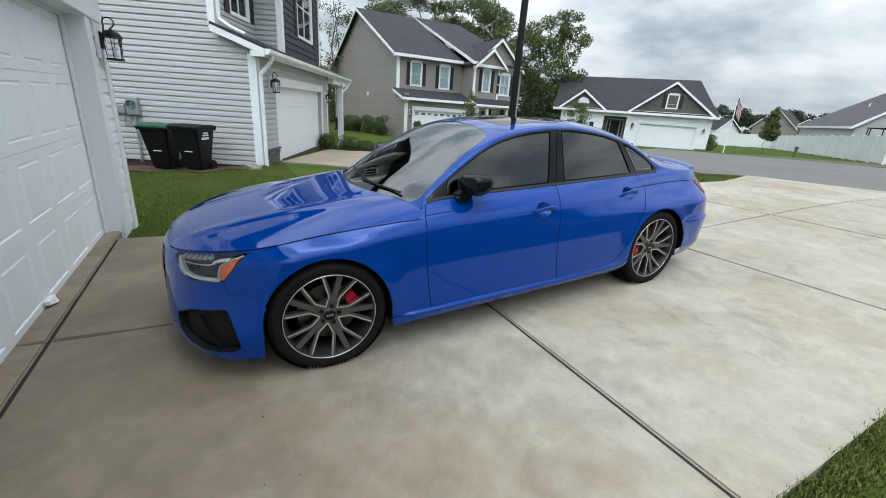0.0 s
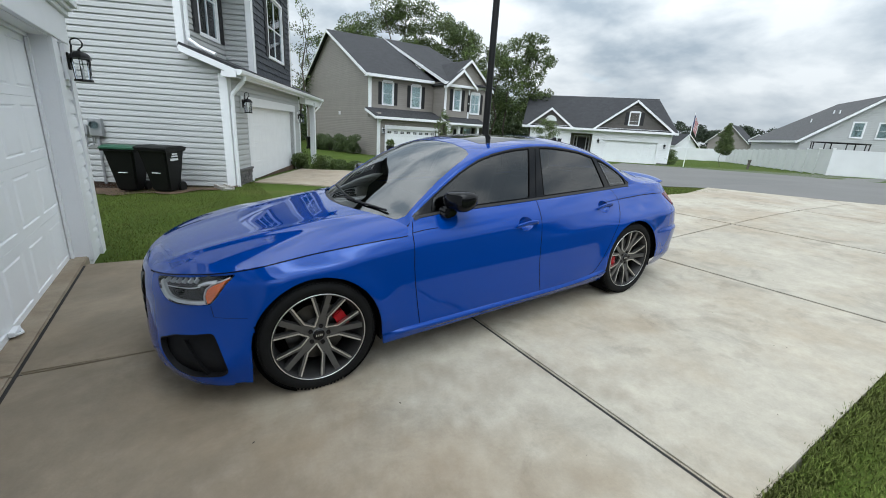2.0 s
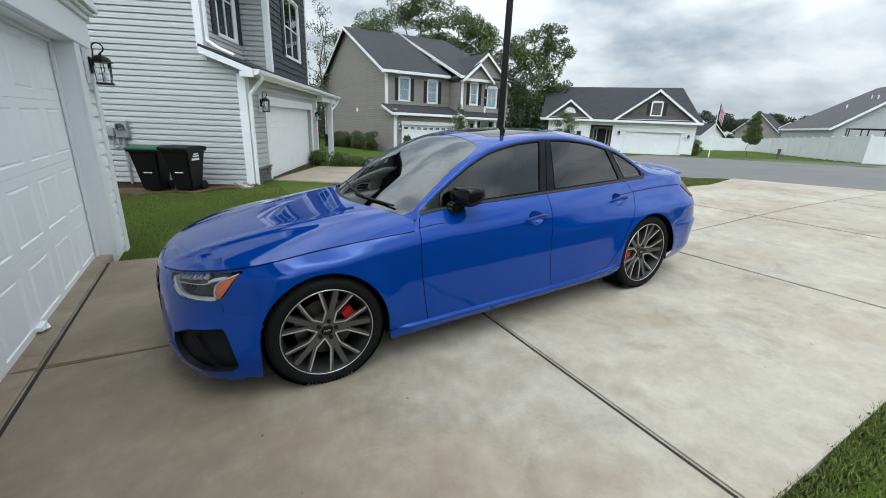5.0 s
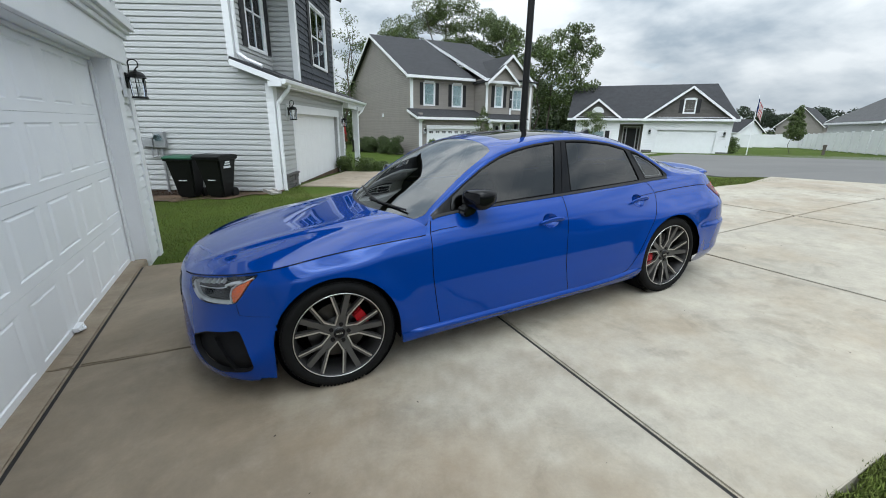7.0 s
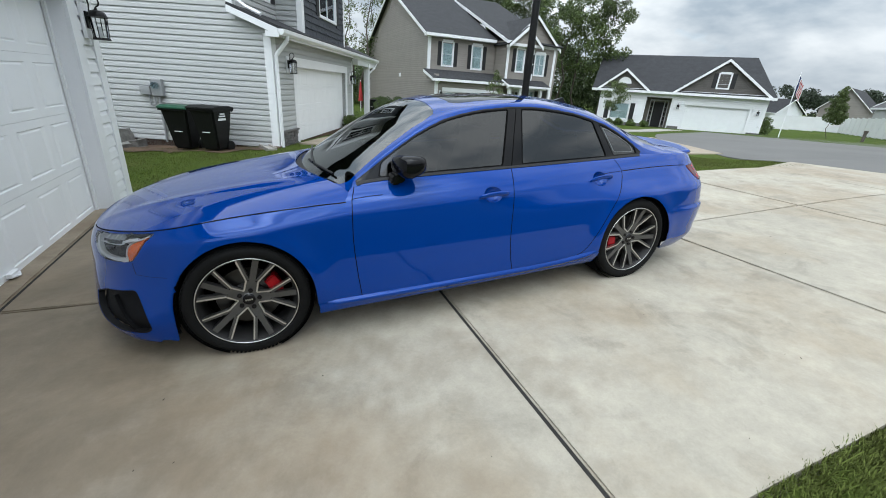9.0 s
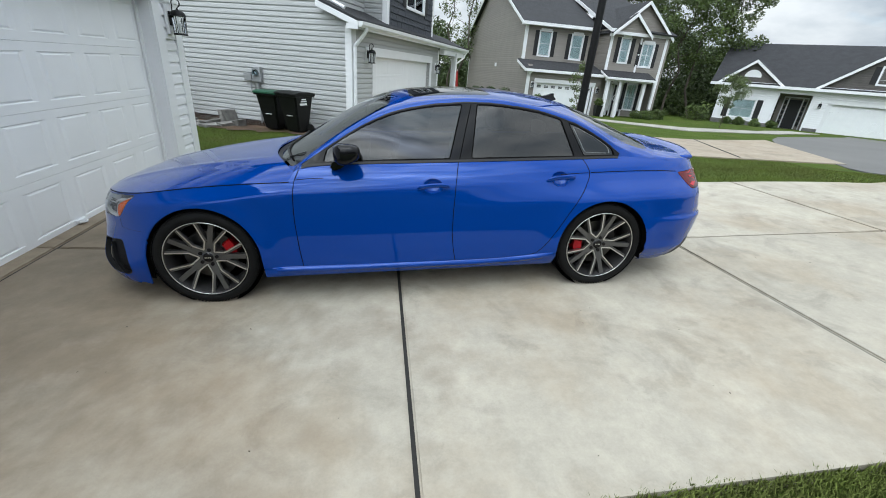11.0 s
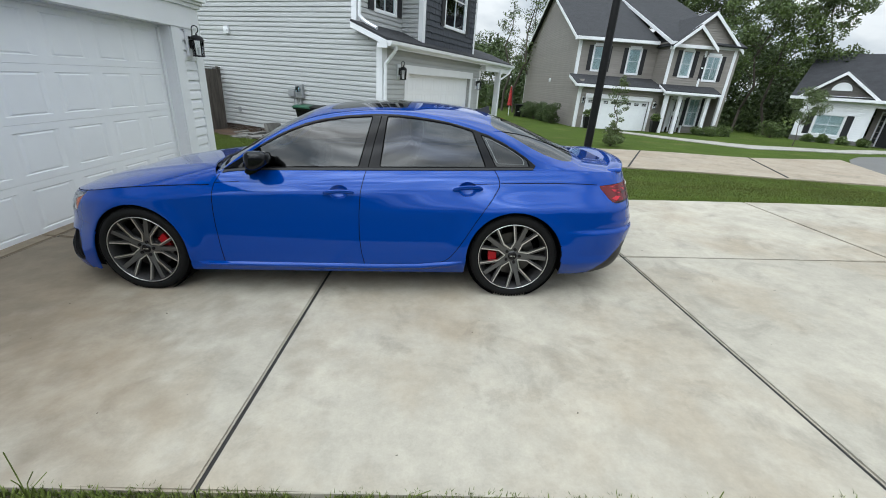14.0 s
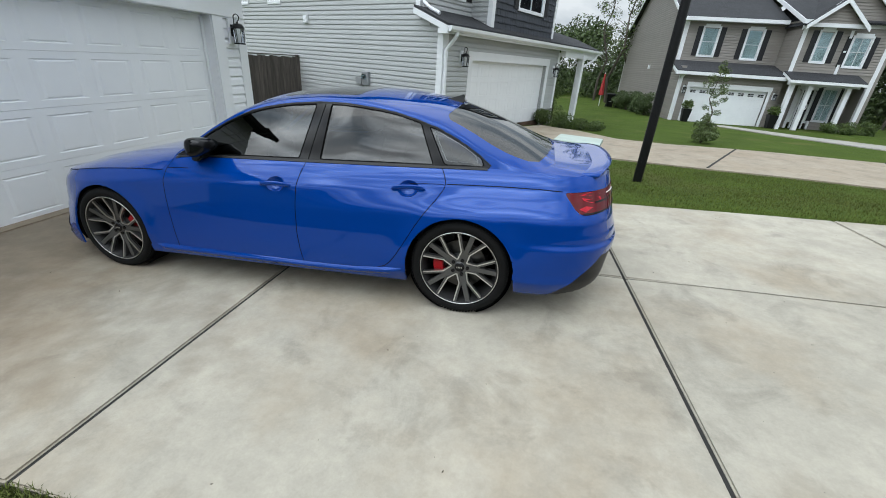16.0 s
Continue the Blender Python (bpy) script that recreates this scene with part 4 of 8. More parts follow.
lantern("wall_lantern", mw @ Matrix.Translation((7.26, -0.03, 1.62)), 1.0, "black carriage lantern on grey siding beside a garage")


# -- taupe two-storey house --
h2 = thing("house", Matrix.Translation((10.98, 26.1, 0.0)), "taupe vinyl-sided two-storey house with black shutters", "house")
C2 = 0.13
YM = 1.6                     # the main front lies back behind the garage wing
GD = (0.62, 4.46, -0.55, 1.28)
# garage wing
core(h2, I4, 0.0, 5.0, -1.1, 2.05, [GD], M_siding_taupe, 0.2)
clad(h2, I4, 0.12, 5.0, -0.5, 1.9, C2, M_siding_taupe, [(GD[0] - 0.15, GD[1] + 0.15, -1, GD[3] + 0.22)], single=False)
panel_door(h2, Matrix.Translation((0, 0.1, 0)), *GD, 4, 8, lights=True)
each("door_casing", [(GD[0] - 0.14, GD[0], -0.03, 0.1, -0.6, GD[3]), (GD[1], GD[1] + 0.14, -0.03, 0.1, -0.6, GD[3]), (GD[0] - 0.16, GD[1] + 0.16, -0.04, 0.1, GD[3], GD[3] + 0.24)], M_trim, h2)
part("corner_post", boxes((-0.03, 0.15, -0.03, 0.14, -0.7, 1.95)), M_trim, h2)
slope(h2, "roof", [(-0.3, -0.35, 2.08), (5.1, -0.35, 2.08), (5.1, YM, 2.62), (-0.3, YM, 2.62)], M_roof)
bm = boxes((-0.3, 5.1, -0.40, -0.34, 1.88, 2.04), (-0.3, 5.1, -0.34, 0.0, 1.88, 1.92))
board_between(bm, (-0.3, -0.35, 2.02), (-0.3, YM, 2.56), 0.16)
part("fascia", bm, M_trim, h2)
bm = bmesh.new()
tube(bm, [(0.15, -0.4, 1.95), (0.05, -0.08, 1.7), (0.05, -0.08, -0.6)], 0.045, 8)
part("downspout", bm, M_trim, h2)
# main upper front
UM = Matrix.Translation((0, YM, 0))
W1, W2 = (0.99, 1.73, 2.9, 4.28), (3.2, 3.92, 2.85, 4.25)
core(h2, UM, 0.0, 5.0, -1.1, 4.75, [W1, W2], M_siding_taupe, 0.2)
clad(h2, UM, 0.1, 5.0, 2.55, 4.6, C2, M_siding_taupe, [(w[0] - 0.4, w[1] + 0.4, w[2] - 0.1, w[3] + 0.2) for w in ()] + [(w[0], w[1], w[2], w[3]) for w in (W1, W2)], single=False)
for w in (W1, W2):
    window(h2, UM, *w, 1, 2, shutters=0.26, trim=0.08, head=0.10)
part("corner_post", boxes((-0.03, 0.15, YM - 0.03, YM + 0.14, 2.5, 4.6)), M_trim, h2)
# gable end towards the street corner
SM = SIDE(0.0, YM)
core(h2, SM, 0.0, 17.0, -1.1, 4.75, [], M_siding_taupe, 0.2, gable=(0.0, 8.5, 17.0, 8.55))


def gable_edge(z):
    if z < 4.75:
        return (-1.55 if z < 2.0 else 0.1, 17.0)
    k = (z - 4.75) / 3.8
    return (8.5 * k + 0.1, 17.0 - 8.5 * k)


clad(h2, SM, 0.1, 17.0, -0.9, 8.4, C2, M_siding_taupe, edge=gable_edge, single=False)
core(h2, SIDE(0.0), 0.0, YM, -1.1, 2.3, [], M_siding_taupe, 0.2)
part("corner_post", boxes((-0.03, 0.12, YM + 16.9, YM + 17.03, -1.0, 4.7)), M_trim, h2)
# right block with the entry
RW3, RW4, RW5 = (5.80, 6.36, 2.85, 4.2), (7.30, 8.05, 2.72, 4.02), (7.58, 8.24, 0.0, 1.62)
core(h2, I4, 5.0, 8.9, 2.0, 4.6, [RW3, RW4], M_siding_taupe, 0.2)
clad(h2, I4, 5.15, 8.8, 2.35, 4.5, C2, M_siding_taupe, [RW3, RW4], single=False)
core(h2, SIDE(5.0, 0.0), 0.0, YM, 2.0, 4.7, [], M_siding_taupe, 0.15)
clad(h2, SIDE(5.0, 0.0), 0.05, YM, 2.35, 4.6, C2, M_siding_taupe, single=False)
ENT = Matrix.Translation((0, 1.1, 0))
core(h2, ENT, 5.0, 8.9, -1.1, 2.0, [RW5, (6.40, 7.35, -0.6, 1.6)], M_siding_taupe, 0.2)
clad(h2, ENT, 5.0, 8.9, -0.55, 2.0, C2, M_siding_taupe, [RW5, (6.25, 7.48, -0.9, 1.75)], single=False)
window(h2, I4, *RW3, 1, 2, shutters=0.26, trim=0.08, head=0.10)
window(h2, I4, *RW4, 2, 2, shutters=0.22, trim=0.08, head=0.10)
window(h2, ENT, *RW5, 2, 2, shutters=0.22, trim=0.08, head=0.10)
part("corner_post", boxes((5.0, 5.18, -0.03, 0.14, 2.3, 4.5)), M_trim, h2)
part("corner_post", boxes((8.76, 8.94, -0.03, 0.14, -0.9, 4.4)), M_trim, h2)
part("corner_post", boxes((7.04, 7.16, -0.05, 0.02, 2.3, 4.3)), M_trim, h2)
core(h2, SIDE(8.9, 0.0), 0.0, 17.0, -1.1, 4.6, [], M_siding_taupe, 0.2)
door = new("front_door")
door.parent = h2
door.matrix_basis = ENT @ Matrix.Translation((6.40, 0, -0.58))
part("door_leaf", boxes((0.24, 0.72, 0.02, 0.07, 0, 2.1), bevel=0.005), M_shutter, door, "black front door")
part("door_surround", boxes((-0.12, 0.0, -0.04, 0.08, 0, 2.25), (0.95, 1.07, -0.04, 0.08, 0, 2.25), (0.0, 0.95, -0.04, 0.08, 2.1, 2.3), (0.17, 0.24, -0.02, 0.07, 0, 2.1), (0.72, 0.79, -0.02, 0.07, 0, 2.1)), M_trim, door)
for a in (0.02, 0.80):
    part("sidelight", boxes((a, a + 0.14, 0.03, 0.05, 0.4, 2.05)), M_blind, door)
bm = bmesh.new()
ringv = [(0.48 + 0.19 * math.cos(a), 0.0, 1.25 + 0.19 * math.sin(a)) for a in np.linspace(0, 2 * math.pi, 17)]
tube(bm, ringv, 0.035, 6)
part("wreath", bm, M_trim, door, "pale round wreath")
for x in (5.04, 5.86, 7.55):
    part("porch_post", boxes((x, x + 0.2, -0.72, -0.52, -0.72, 1.85), (x - 0.03, x + 0.23, -0.75, -0.49, -0.72, -0.55), bevel=0.006), M_trim, h2)
slope(h2, "porch_roof", [(4.85, -1.0, 1.98), (8.15, -1.0, 1.98), (8.15, 0.02, 2.36), (4.85, 0.02, 2.36)], M_roof)
bm = boxes((4.85, 8.15, -1.05, -0.98, 1.82, 1.95), (4.95, 8.05, -0.75, -0.5, 1.72, 1.9))
board_between(bm, (4.85, -1.0, 1.93), (4.85, 0.02, 2.31), 0.12)
part("porch_fascia", bm, M_trim, h2)
part("porch_floor", boxes((4.7, 8.6, -1.0, 1.1, -1.1, -0.6)), M_walk, h2)
# roofs
slope(h2, "roof", [(-0.35, YM - 0.4, 4.76), (4.8, YM - 0.4, 4.76), (4.8, YM + 8.5, 8.65), (-0.35, YM + 8.5, 8.65)], M_roof)
slope(h2, "roof", [(9.2, YM + 17.4, 4.76), (-0.35, YM + 17.4, 4.76), (-0.35, YM + 8.5, 8.65), (9.2, YM + 8.5, 8.65)], M_roof)
slope(h2, "roof", [(4.75, -0.35, 4.68), (9.25, -0.35, 4.60), (9.25, YM + 8.5, 8.70), (4.75, YM + 8.5, 8.72)], M_roof)
bm = boxes((-0.35, 4.8, YM - 0.46, YM - 0.38, 4.56, 4.74), (-0.35, 4.8, YM - 0.4, YM, 4.56, 4.6), (4.7, 5.2, -0.42, -0.34, 4.48, 4.66))
board_between(bm, (-0.36, YM - 0.4, 4.72), (-0.36, YM + 8.5, 8.62), 0.2)
board_between(bm, (-0.36, YM + 17.4, 4.72), (-0.36, YM + 8.5, 8.62), 0.2)
board_between(bm, (4.74, -0.35, 4.68), (4.74, YM + 8.5, 8.70), 0.2)
part("fascia", bm, M_trim, h2)


def front_gable(parent, x0, xp, x1, z0, zp, y, depth, mat, over=0.25, single=False):
    """A gable over the front: board-clad face, rakes, and two roof planes running back."""
    bm = bmesh.new()
    prism(bm, [(x0, z0), (x1, z0), (xp, zp)], y, y + 0.15)
    part("gable_wall", bm, mat, parent)
    dz = (zp - z0)

    def ed(z):
        k = (z - z0) / dz
        return (x0 + (xp - x0) * k, x1 - (x1 - xp) * k)
    clad(parent, Matrix.Translation((0, y, 0)), x0, x1, z0 + 0.02, zp - 0.1, 0.13, mat, edge=ed, single=False)
    xl, xr, zl = x0 - over, x1 + over, z0 - over * dz / max(0.1, (x1 - x0) / 2)
    yy = y - 0.22
    slope(parent, "gable_roof", [(xl, yy, zl + 0.1), (xp, yy, zp + 0.14), (xp, y + depth, zp + 0.14), (xl, y + depth, zl + 0.1)], M_roof, 0.06)
    slope(parent, "gable_roof", [(xr, yy, zl + 0.1), (xp, yy, zp + 0.14), (xp, y + depth, zp + 0.14), (xr, y + depth, zl + 0.1)], M_roof, 0.06)
    bm = bmesh.new()
    board_between(bm, (xl, yy - 0.02, zl + 0.08), (xp, yy - 0.02, zp + 0.12), 0.2, up=(0, 0, 1))
    board_between(bm, (xr, yy - 0.02, zl + 0.08), (xp, yy - 0.02, zp + 0.12), 0.2, up=(0, 0, 1))
    box(bm, x0 - 0.1, x1 + 0.1, y - 0.06, y + 0.01, z0 - 0.14, z0 + 0.03)
    part("rake", bm, M_trim, parent)


front_gable(h2, 5.05, 6.98, 8.9, 4.55, 6.2, 0.0, 6.0, M_siding_taupe)
front_gable(h2, 5.0, 6.15, 7.25, 4.50, 5.45, -0.35, 3.0, M_siding_taupe, over=0.2)
part("gable_cheek", boxes((4.95, 7.30, -0.33, 0.0, 4.38, 4.50)), M_trim, h2)
vent2 = thing("wall_vent", Matrix.Translation((10.96, 33.9, 2.1)) @ Matrix.Rotation(radians(-90), 4, "Z"), "small white louvred wall vent", "vent")
part("hood", boxes((-0.12, 0.12, -0.1, 0, 0, 0.26), bevel=0.01), M_trim, vent2)
lantern("wall_lantern", h2.matrix_world @ Matrix.Translation((0.33, -0.03, 1.15)), 0.9, "black carriage lantern on taupe siding beside a garage")
lantern("wall_lantern", h2.matrix_world @ Matrix.Translation((4.78, -0.03, 1.1)), 0.9, "black carriage lantern on taupe siding beside a garage")

# -- white one-storey house --
h3 = thing("house", frame_matrix(29.0, 28.0, 0.0, (0.64, -0.77)), "white one-storey house with dark gables and garage", "house")
G3 = (4.72, 9.0, -0.55, 1.42)
WN = (-0.95, 0.50, -0.02, 1.24)
core(h3, I4, 3.62, 10.0, -1.3, 2.4, [G3], M_siding_white, 0.2)
clad(h3, I4, 3.7, 9.9, -0.25, 2.3, 0.14, M_siding_white, [(G3[0] - 0.18, G3[1] + 0.18, -1, G3[3] + 0.28)], single=False)
core(h3, I4, -1.95, 1.72, -1.3, 2.3, [WN], M_siding_white, 0.2)
clad(h3, I4, -1.85, 1.65, -0.25, 2.2, 0.14, M_siding_white, [WN], single=False)
core(h3, Matrix.Translation((0, 1.6, 0)), 1.72, 3.62, -1.3, 2.4, [], M_siding_taupe, 0.2)
panel_door(h3, Matrix.Translation((0, 0.1, 0)), *G3, 4, 8)
each("door_casing", [(G3[0] - 0.17, G3[0], -0.03, 0.1, -0.7, G3[3]), (G3[1], G3[1] + 0.17, -0.03, 0.1, -0.7, G3[3]), (G3[0] - 0.2, G3[1] + 0.2, -0.04, 0.1, G3[3], G3[3] + 0.28)], M_trim, h3)
part("corner_post", boxes((9.86, 10.03, -0.03, 0.1, -0.4, 2.3)), M_trim, h3)
part("corner_post", boxes((3.6, 3.78, -0.03, 0.1, -0.8, 2.2)), M_trim, h3)
part("corner_post", boxes((1.58, 1.75, -0.03, 0.1, -0.5, 2.2)), M_trim, h3)
part("corner_post", boxes((-1.98, -1.82, -0.03, 0.1, -0.5, 2.2)), M_trim, h3)
each("stone_base", [(9.2, 10.05, -0.08, -0.02, -1.2, -0.25), (-2.0, 1.72, -0.08, -0.02, -1.2, -0.25), (3.7, 4.5, -0.08, -0.02, -1.2, -0.25)], M_stone, h3)
window(h3, I4, *WN, 2, 2, shutters=0.36, trim=0.1, head=0.08)
d3 = new("front_door")
d3.parent = h3
d3.matrix_basis = Matrix.Translation((2.05, 1.6, -0.5))
part("door_leaf", boxes((0.3, 1.05, -0.06, 0.0, 0, 2.0), bevel=0.005), M_shutter, d3, "black front door")
part("door_surround", boxes((0.22, 0.3, -0.08, 0.0, 0, 2.1), (1.05, 1.13, -0.08, 0.0, 0, 2.1), (-0.05, 0.02, -0.08, 0.0, 0, 2.1), (1.33, 1.4, -0.08, 0.0, 0, 2.1), (-0.05, 1.4, -0.08, 0.0, 2.1, 2.2)), M_trim, d3)
for a in (0.05, 1.15):
    for k in range(5):
        part("sidelight", boxes((a, a + 0.15, -0.05, -0.02, 0.2 + k * 0.36, 0.2 + k * 0.36 + 0.31)), M_shutter, d3)
part("porch_floor", boxes((1.72, 3.62, -0.6, 1.6, -1.3, -0.55)), M_walk, h3)
part("entry_beam", boxes((1.72, 3.62, -0.05, 0.15, 1.86, 2.3)), M_trim, h3)
part("side_wall", boxes((-1.95, -1.75, 0.2, 11.0, -1.3, 2.3), (9.8, 10.0, 0.2, 11.0, -1.3, 2.3), (-1.75, 9.8, 10.8, 11.0, -1.3, 2.3)), M_siding_white, h3)
slope(h3, "roof", [(-2.7, -0.4, 2.30), (10.4, -0.4, 2.30), (9.2, 5.4, 5.45), (-3.1, 5.4, 5.45)], M_roof)
slope(h3, "roof", [(10.4, 11.4, 2.30), (-2.7, 11.4, 2.30), (-3.1, 5.4, 5.45), (9.2, 5.4, 5.45)], M_roof)
slope(h3, "roof", [(10.4, -0.4, 2.30), (10.4, 11.4, 2.30), (9.2, 5.4, 5.45)], M_roof)
part("fascia", boxes((-2.7, 10.4, -0.46, -0.38, 2.14, 2.32), (-2.7, 10.4, -0.4, 0.0, 2.14, 2.18)), M_trim, h3)
front_gable(h3, 3.75, 6.82, 9.9, 2.42, 4.72, -0.12, 6.0, M_shake_brown, over=0.3)
front_gable(h3, -2.05, -0.2, 1.65, 2.42, 3.82, -0.12, 4.0, M_shake_brown, over=0.3)
window(h3, Matrix.Translation((0, -0.12, 0)), 6.45, 7.15, 2.82, 3.78, 3, 4, shutters=0.3, trim=0.1, head=0.06, blind=False)
bm = bmesh.new()
prism(bm, [(-0.2 + 0.52 * math.cos(a), 2.78 + 0.5 * math.sin(a)) for a in np.linspace(0, math.pi, 13)], -0.17, -0.12)
part("half_round_vent", bm, M_trim, h3, "white half-round louvre")
lantern("wall_lantern", h3.matrix_world @ Matrix.Translation((4.15, -0.03, 1.3)), 0.9, "black carriage lantern on white siding beside a garage")
lantern("wall_lantern", h3.matrix_world @ Matrix.Translation((9.55, -0.03, 1.2)), 0.9, "black carriage lantern on white siding beside a garage")


# ---- the blue saloon car ----
def car_paint():
    m = bpy.data.materials.new("blue_car_paint")
    m.use_nodes = True
    nt = m.node_tree
    b = nt.nodes["Principled BSDF"]
    b.inputs["Base Color"].default_value = (0.0, 0.033, 0.216, 1)
    b.inputs["Roughness"].default_value = 0.035
    b.inputs["Metallic"].default_value = 0.0
    b.inputs["IOR"].default_value = 1.5
    b.inputs["Specular IOR Level"].default_value = 0.5
    b.inputs["Specular Tint"].default_value = (0.16, 0.36, 1.0, 1)
    b.inputs["Coat Weight"].default_value = 0.34
    b.inputs["Coat Roughness"].default_value = 0.012
    b.inputs["Coat IOR"].default_value = 1.5
    n = nt.nodes.new("ShaderNodeTexNoise")
    n.inputs["Scale"].default_value = 900
    tc = nt.nodes.new("ShaderNodeTexCoord")
    nt.links.new(tc.outputs["Object"], n.inputs["Vector"])
    bp = nt.nodes.new("ShaderNodeBump")
    bp.inputs["Strength"].default_value = 0.02
    bp.inputs["Distance"].default_value = 0.0004
    nt.links.new(n.outputs["Fac"], bp.inputs["Height"])
    nt.links.new(bp.outputs[0], b.inputs["Coat Normal"])
    return m


M_paint = car_paint()
M_gloss = material("gloss_black_plastic", (0.005, 0.005, 0.006), 0.07, vary=0.05, scale=5, bump=0, spec=0.24)
M_satin = material("satin_black_plastic", (0.008, 0.008, 0.009), 0.45, spec=0.3, vary=0.1, scale=8, fine=200, bump=0.1)
M_intake = material("dull_black_mesh", (0.005, 0.005, 0.006), 0.6, spec=0.18, vary=0.2, scale=40, fine=300, bump=0.2)
M_rubber = material("tyre_rubber", (0.0075, 0.0075, 0.0075), 0.8, spec=0.15, vary=0.2, scale=9, fine=70, bump=0.2)
M_machined = material("machined_aluminium", (0.68, 0.68, 0.67), 0.30, metal=1.0, vary=0.05, scale=30, fine=200, bump=0.03)
M_gunmetal = material("grey_wheel_paint", (0.112, 0.111, 0.110), 0.36, metal=0.7, vary=0.06, scale=20, fine=200, bump=0.02)
M_barrel = material("dark_wheel_barrel", (0.035, 0.034, 0.034), 0.5, metal=0.5, vary=0.1, scale=20, fine=200, bump=0.02)
M_disc = material("brake_disc_steel", (0.075, 0.072, 0.07), 0.4, metal=1.0, vary=0.1, scale=20, fine=90, bump=0.05)
M_caliper = material("red_caliper_paint", (0.33, 0.004, 0.008), 0.4, vary=0.1, scale=20, bump=0, spec=0.25)
M_dark = material("car_underside", (0.004, 0.004, 0.004), 0.9, spec=0.05, vary=0.1, scale=6, bump=0)
M_lineframe = material("grey_glass_border", (0.16, 0.17, 0.17), 0.4, vary=0.05, bump=0)
M_seat = material("charcoal_seat_leather", (0.022, 0.022, 0.024), 0.5, vary=0.1, scale=12, fine=150, bump=0.15)
M_dash = material("dark_dashboard", (0.018, 0.018, 0.019), 0.6, vary=0.1, scale=12, fine=200, bump=0.1)
M_lens = glass_dark("clear_lamp_lens", (0.93, 0.94, 0.95))
M_redlens = material("red_tail_lens", (0.10, 0.001, 0.004), 0.06, vary=0.15, scale=18, bump=0, spec=0.28)
M_redbright = material("bright_red_reflector", (0.42, 0.004, 0.016), 0.2, vary=0.1, scale=30, bump=0, spec=0.3)
M_amber = material("amber_reflector", (0.80, 0.16, 0.02), 0.2, vary=0.15, scale=60, bump=0, coat=1.0)
M_bowl = material("grey_lamp_housing", (0.045, 0.046, 0.048), 0.35, metal=0.2, vary=0.1, scale=20, bump=0)
M_chrome = material("bright_lamp_reflector", (0.78, 0.79, 0.80), 0.14, metal=1.0, vary=0.03, scale=20, bump=0)
M_lightstrip = material("white_light_guide", (0.75, 0.77, 0.78), 0.3, vary=0.03, scale=20, bump=0)
M_side_glass = glass_dark("tinted_side_glass", (0.060, 0.066, 0.068), 0.003, (0.97, 0.98, 0.98), 1.16)
M_screen = glass_dark("windscreen_glass", (0.26, 0.29, 0.28), 0.003, (0.97, 0.99, 1.0), 1.55)
M_sunroof = material("dark_roof_glass", (0.006, 0.007, 0.008), 0.03, vary=0.02, scale=5, bump=0, spec=0.3)

ALPHA = math.atan(SLOPE)
CAR = Matrix.Translation((0.55, 3.05, 0.0)) @ Matrix.Rotation(-ALPHA, 4, "Y")
car = thing("car", CAR, "bright blue four-door sports saloon parked on the drive", "car")


def spline(xs, ys):
    """Shape-preserving cubic through the given stops."""
    xs, ys = np.array(xs, float), np.array(ys, float)
    h, d = np.diff(xs), np.diff(ys) / np.diff(xs)
    m = np.zeros(len(xs))
    for i in range(1, len(xs) - 1):
        if d[i - 1] * d[i] > 0:
            w1, w2 = 2 * h[i] + h[i - 1], h[i] + 2 * h[i - 1]
            m[i] = (w1 + w2) / (w1 / d[i - 1] + w2 / d[i])
    m[0], m[-1] = d[0], d[-1]

    def f(x):
        x = np.clip(np.asarray(x, float), xs[0], xs[-1])
        i = np.clip(np.searchsorted(xs, x) - 1, 0, len(xs) - 2)
        t = (x - xs[i]) / h[i]
        return ((1 + 2 * t) * (1 - t) ** 2 * ys[i] + t * (1 - t) ** 2 * h[i] * m[i] + t * t * (3 - 2 * t) * ys[i + 1] + t * t * (t - 1) * h[i] * m[i + 1])
    return f


def eased(f, d):
    """The same curve with its bends spread over a length d."""
    k = [math.exp(-(i / 2.0) ** 2) for i in range(-4, 5)]
    return lambda x: sum(w * f(np.asarray(x, float) + d * i / 4) for w, i in zip(k, range(-4, 5))) / sum(k)


HUB, WB, ARCH_R = 0.335, 2.82, 0.362
UF0, UR0, LF, LR = -0.12, 3.02, 1.22, 1.22
rear_power = spline([0.1, 0.45, 0.75, 1.1], [3.6, 3.6, 3.8, 3.8])
crease = spline([-0.95, -0.34, 0.0, 0.15, 0.6, 1.0, 1.6, 2.2, 2.6, 3.1, 3.9], [0.69, 0.715, 0.722, 0.737, 0.787, 0.802, 0.817, 0.835, 0.843, 0.850, 0.850])
section = spline([-0.72, -0.64, -0.58, -0.54, -0.45, -0.33, -0.20, -0.10, -0.05, -0.015, 0.005, 0.025, 0.05, 0.08, 0.11, 0.145, 0.18, 0.25],
                 [0.80, 0.872, 0.908, 0.922, 0.922, 0.917, 0.910, 0.904, 0.9005, 0.896, 0.8895, 0.878, 0.862, 0.838, 0.810, 0.770, 0.72, 0.62])
draw_in = spline([1.3, 1.7, 2.17, 2.5, 3.0, 3.3, 4.0], [0.0, 0.013, 0.050, 0.075, 0.112, 0.120, 0.120])       # the shoulder narrows towards the tail
front_power = spline([0.10, 0.20, 0.28, 0.40, 0.55, 0.70, 1.0], [2.6, 3.0, 3.2, 2.65, 2.25, 2.2, 2.2])
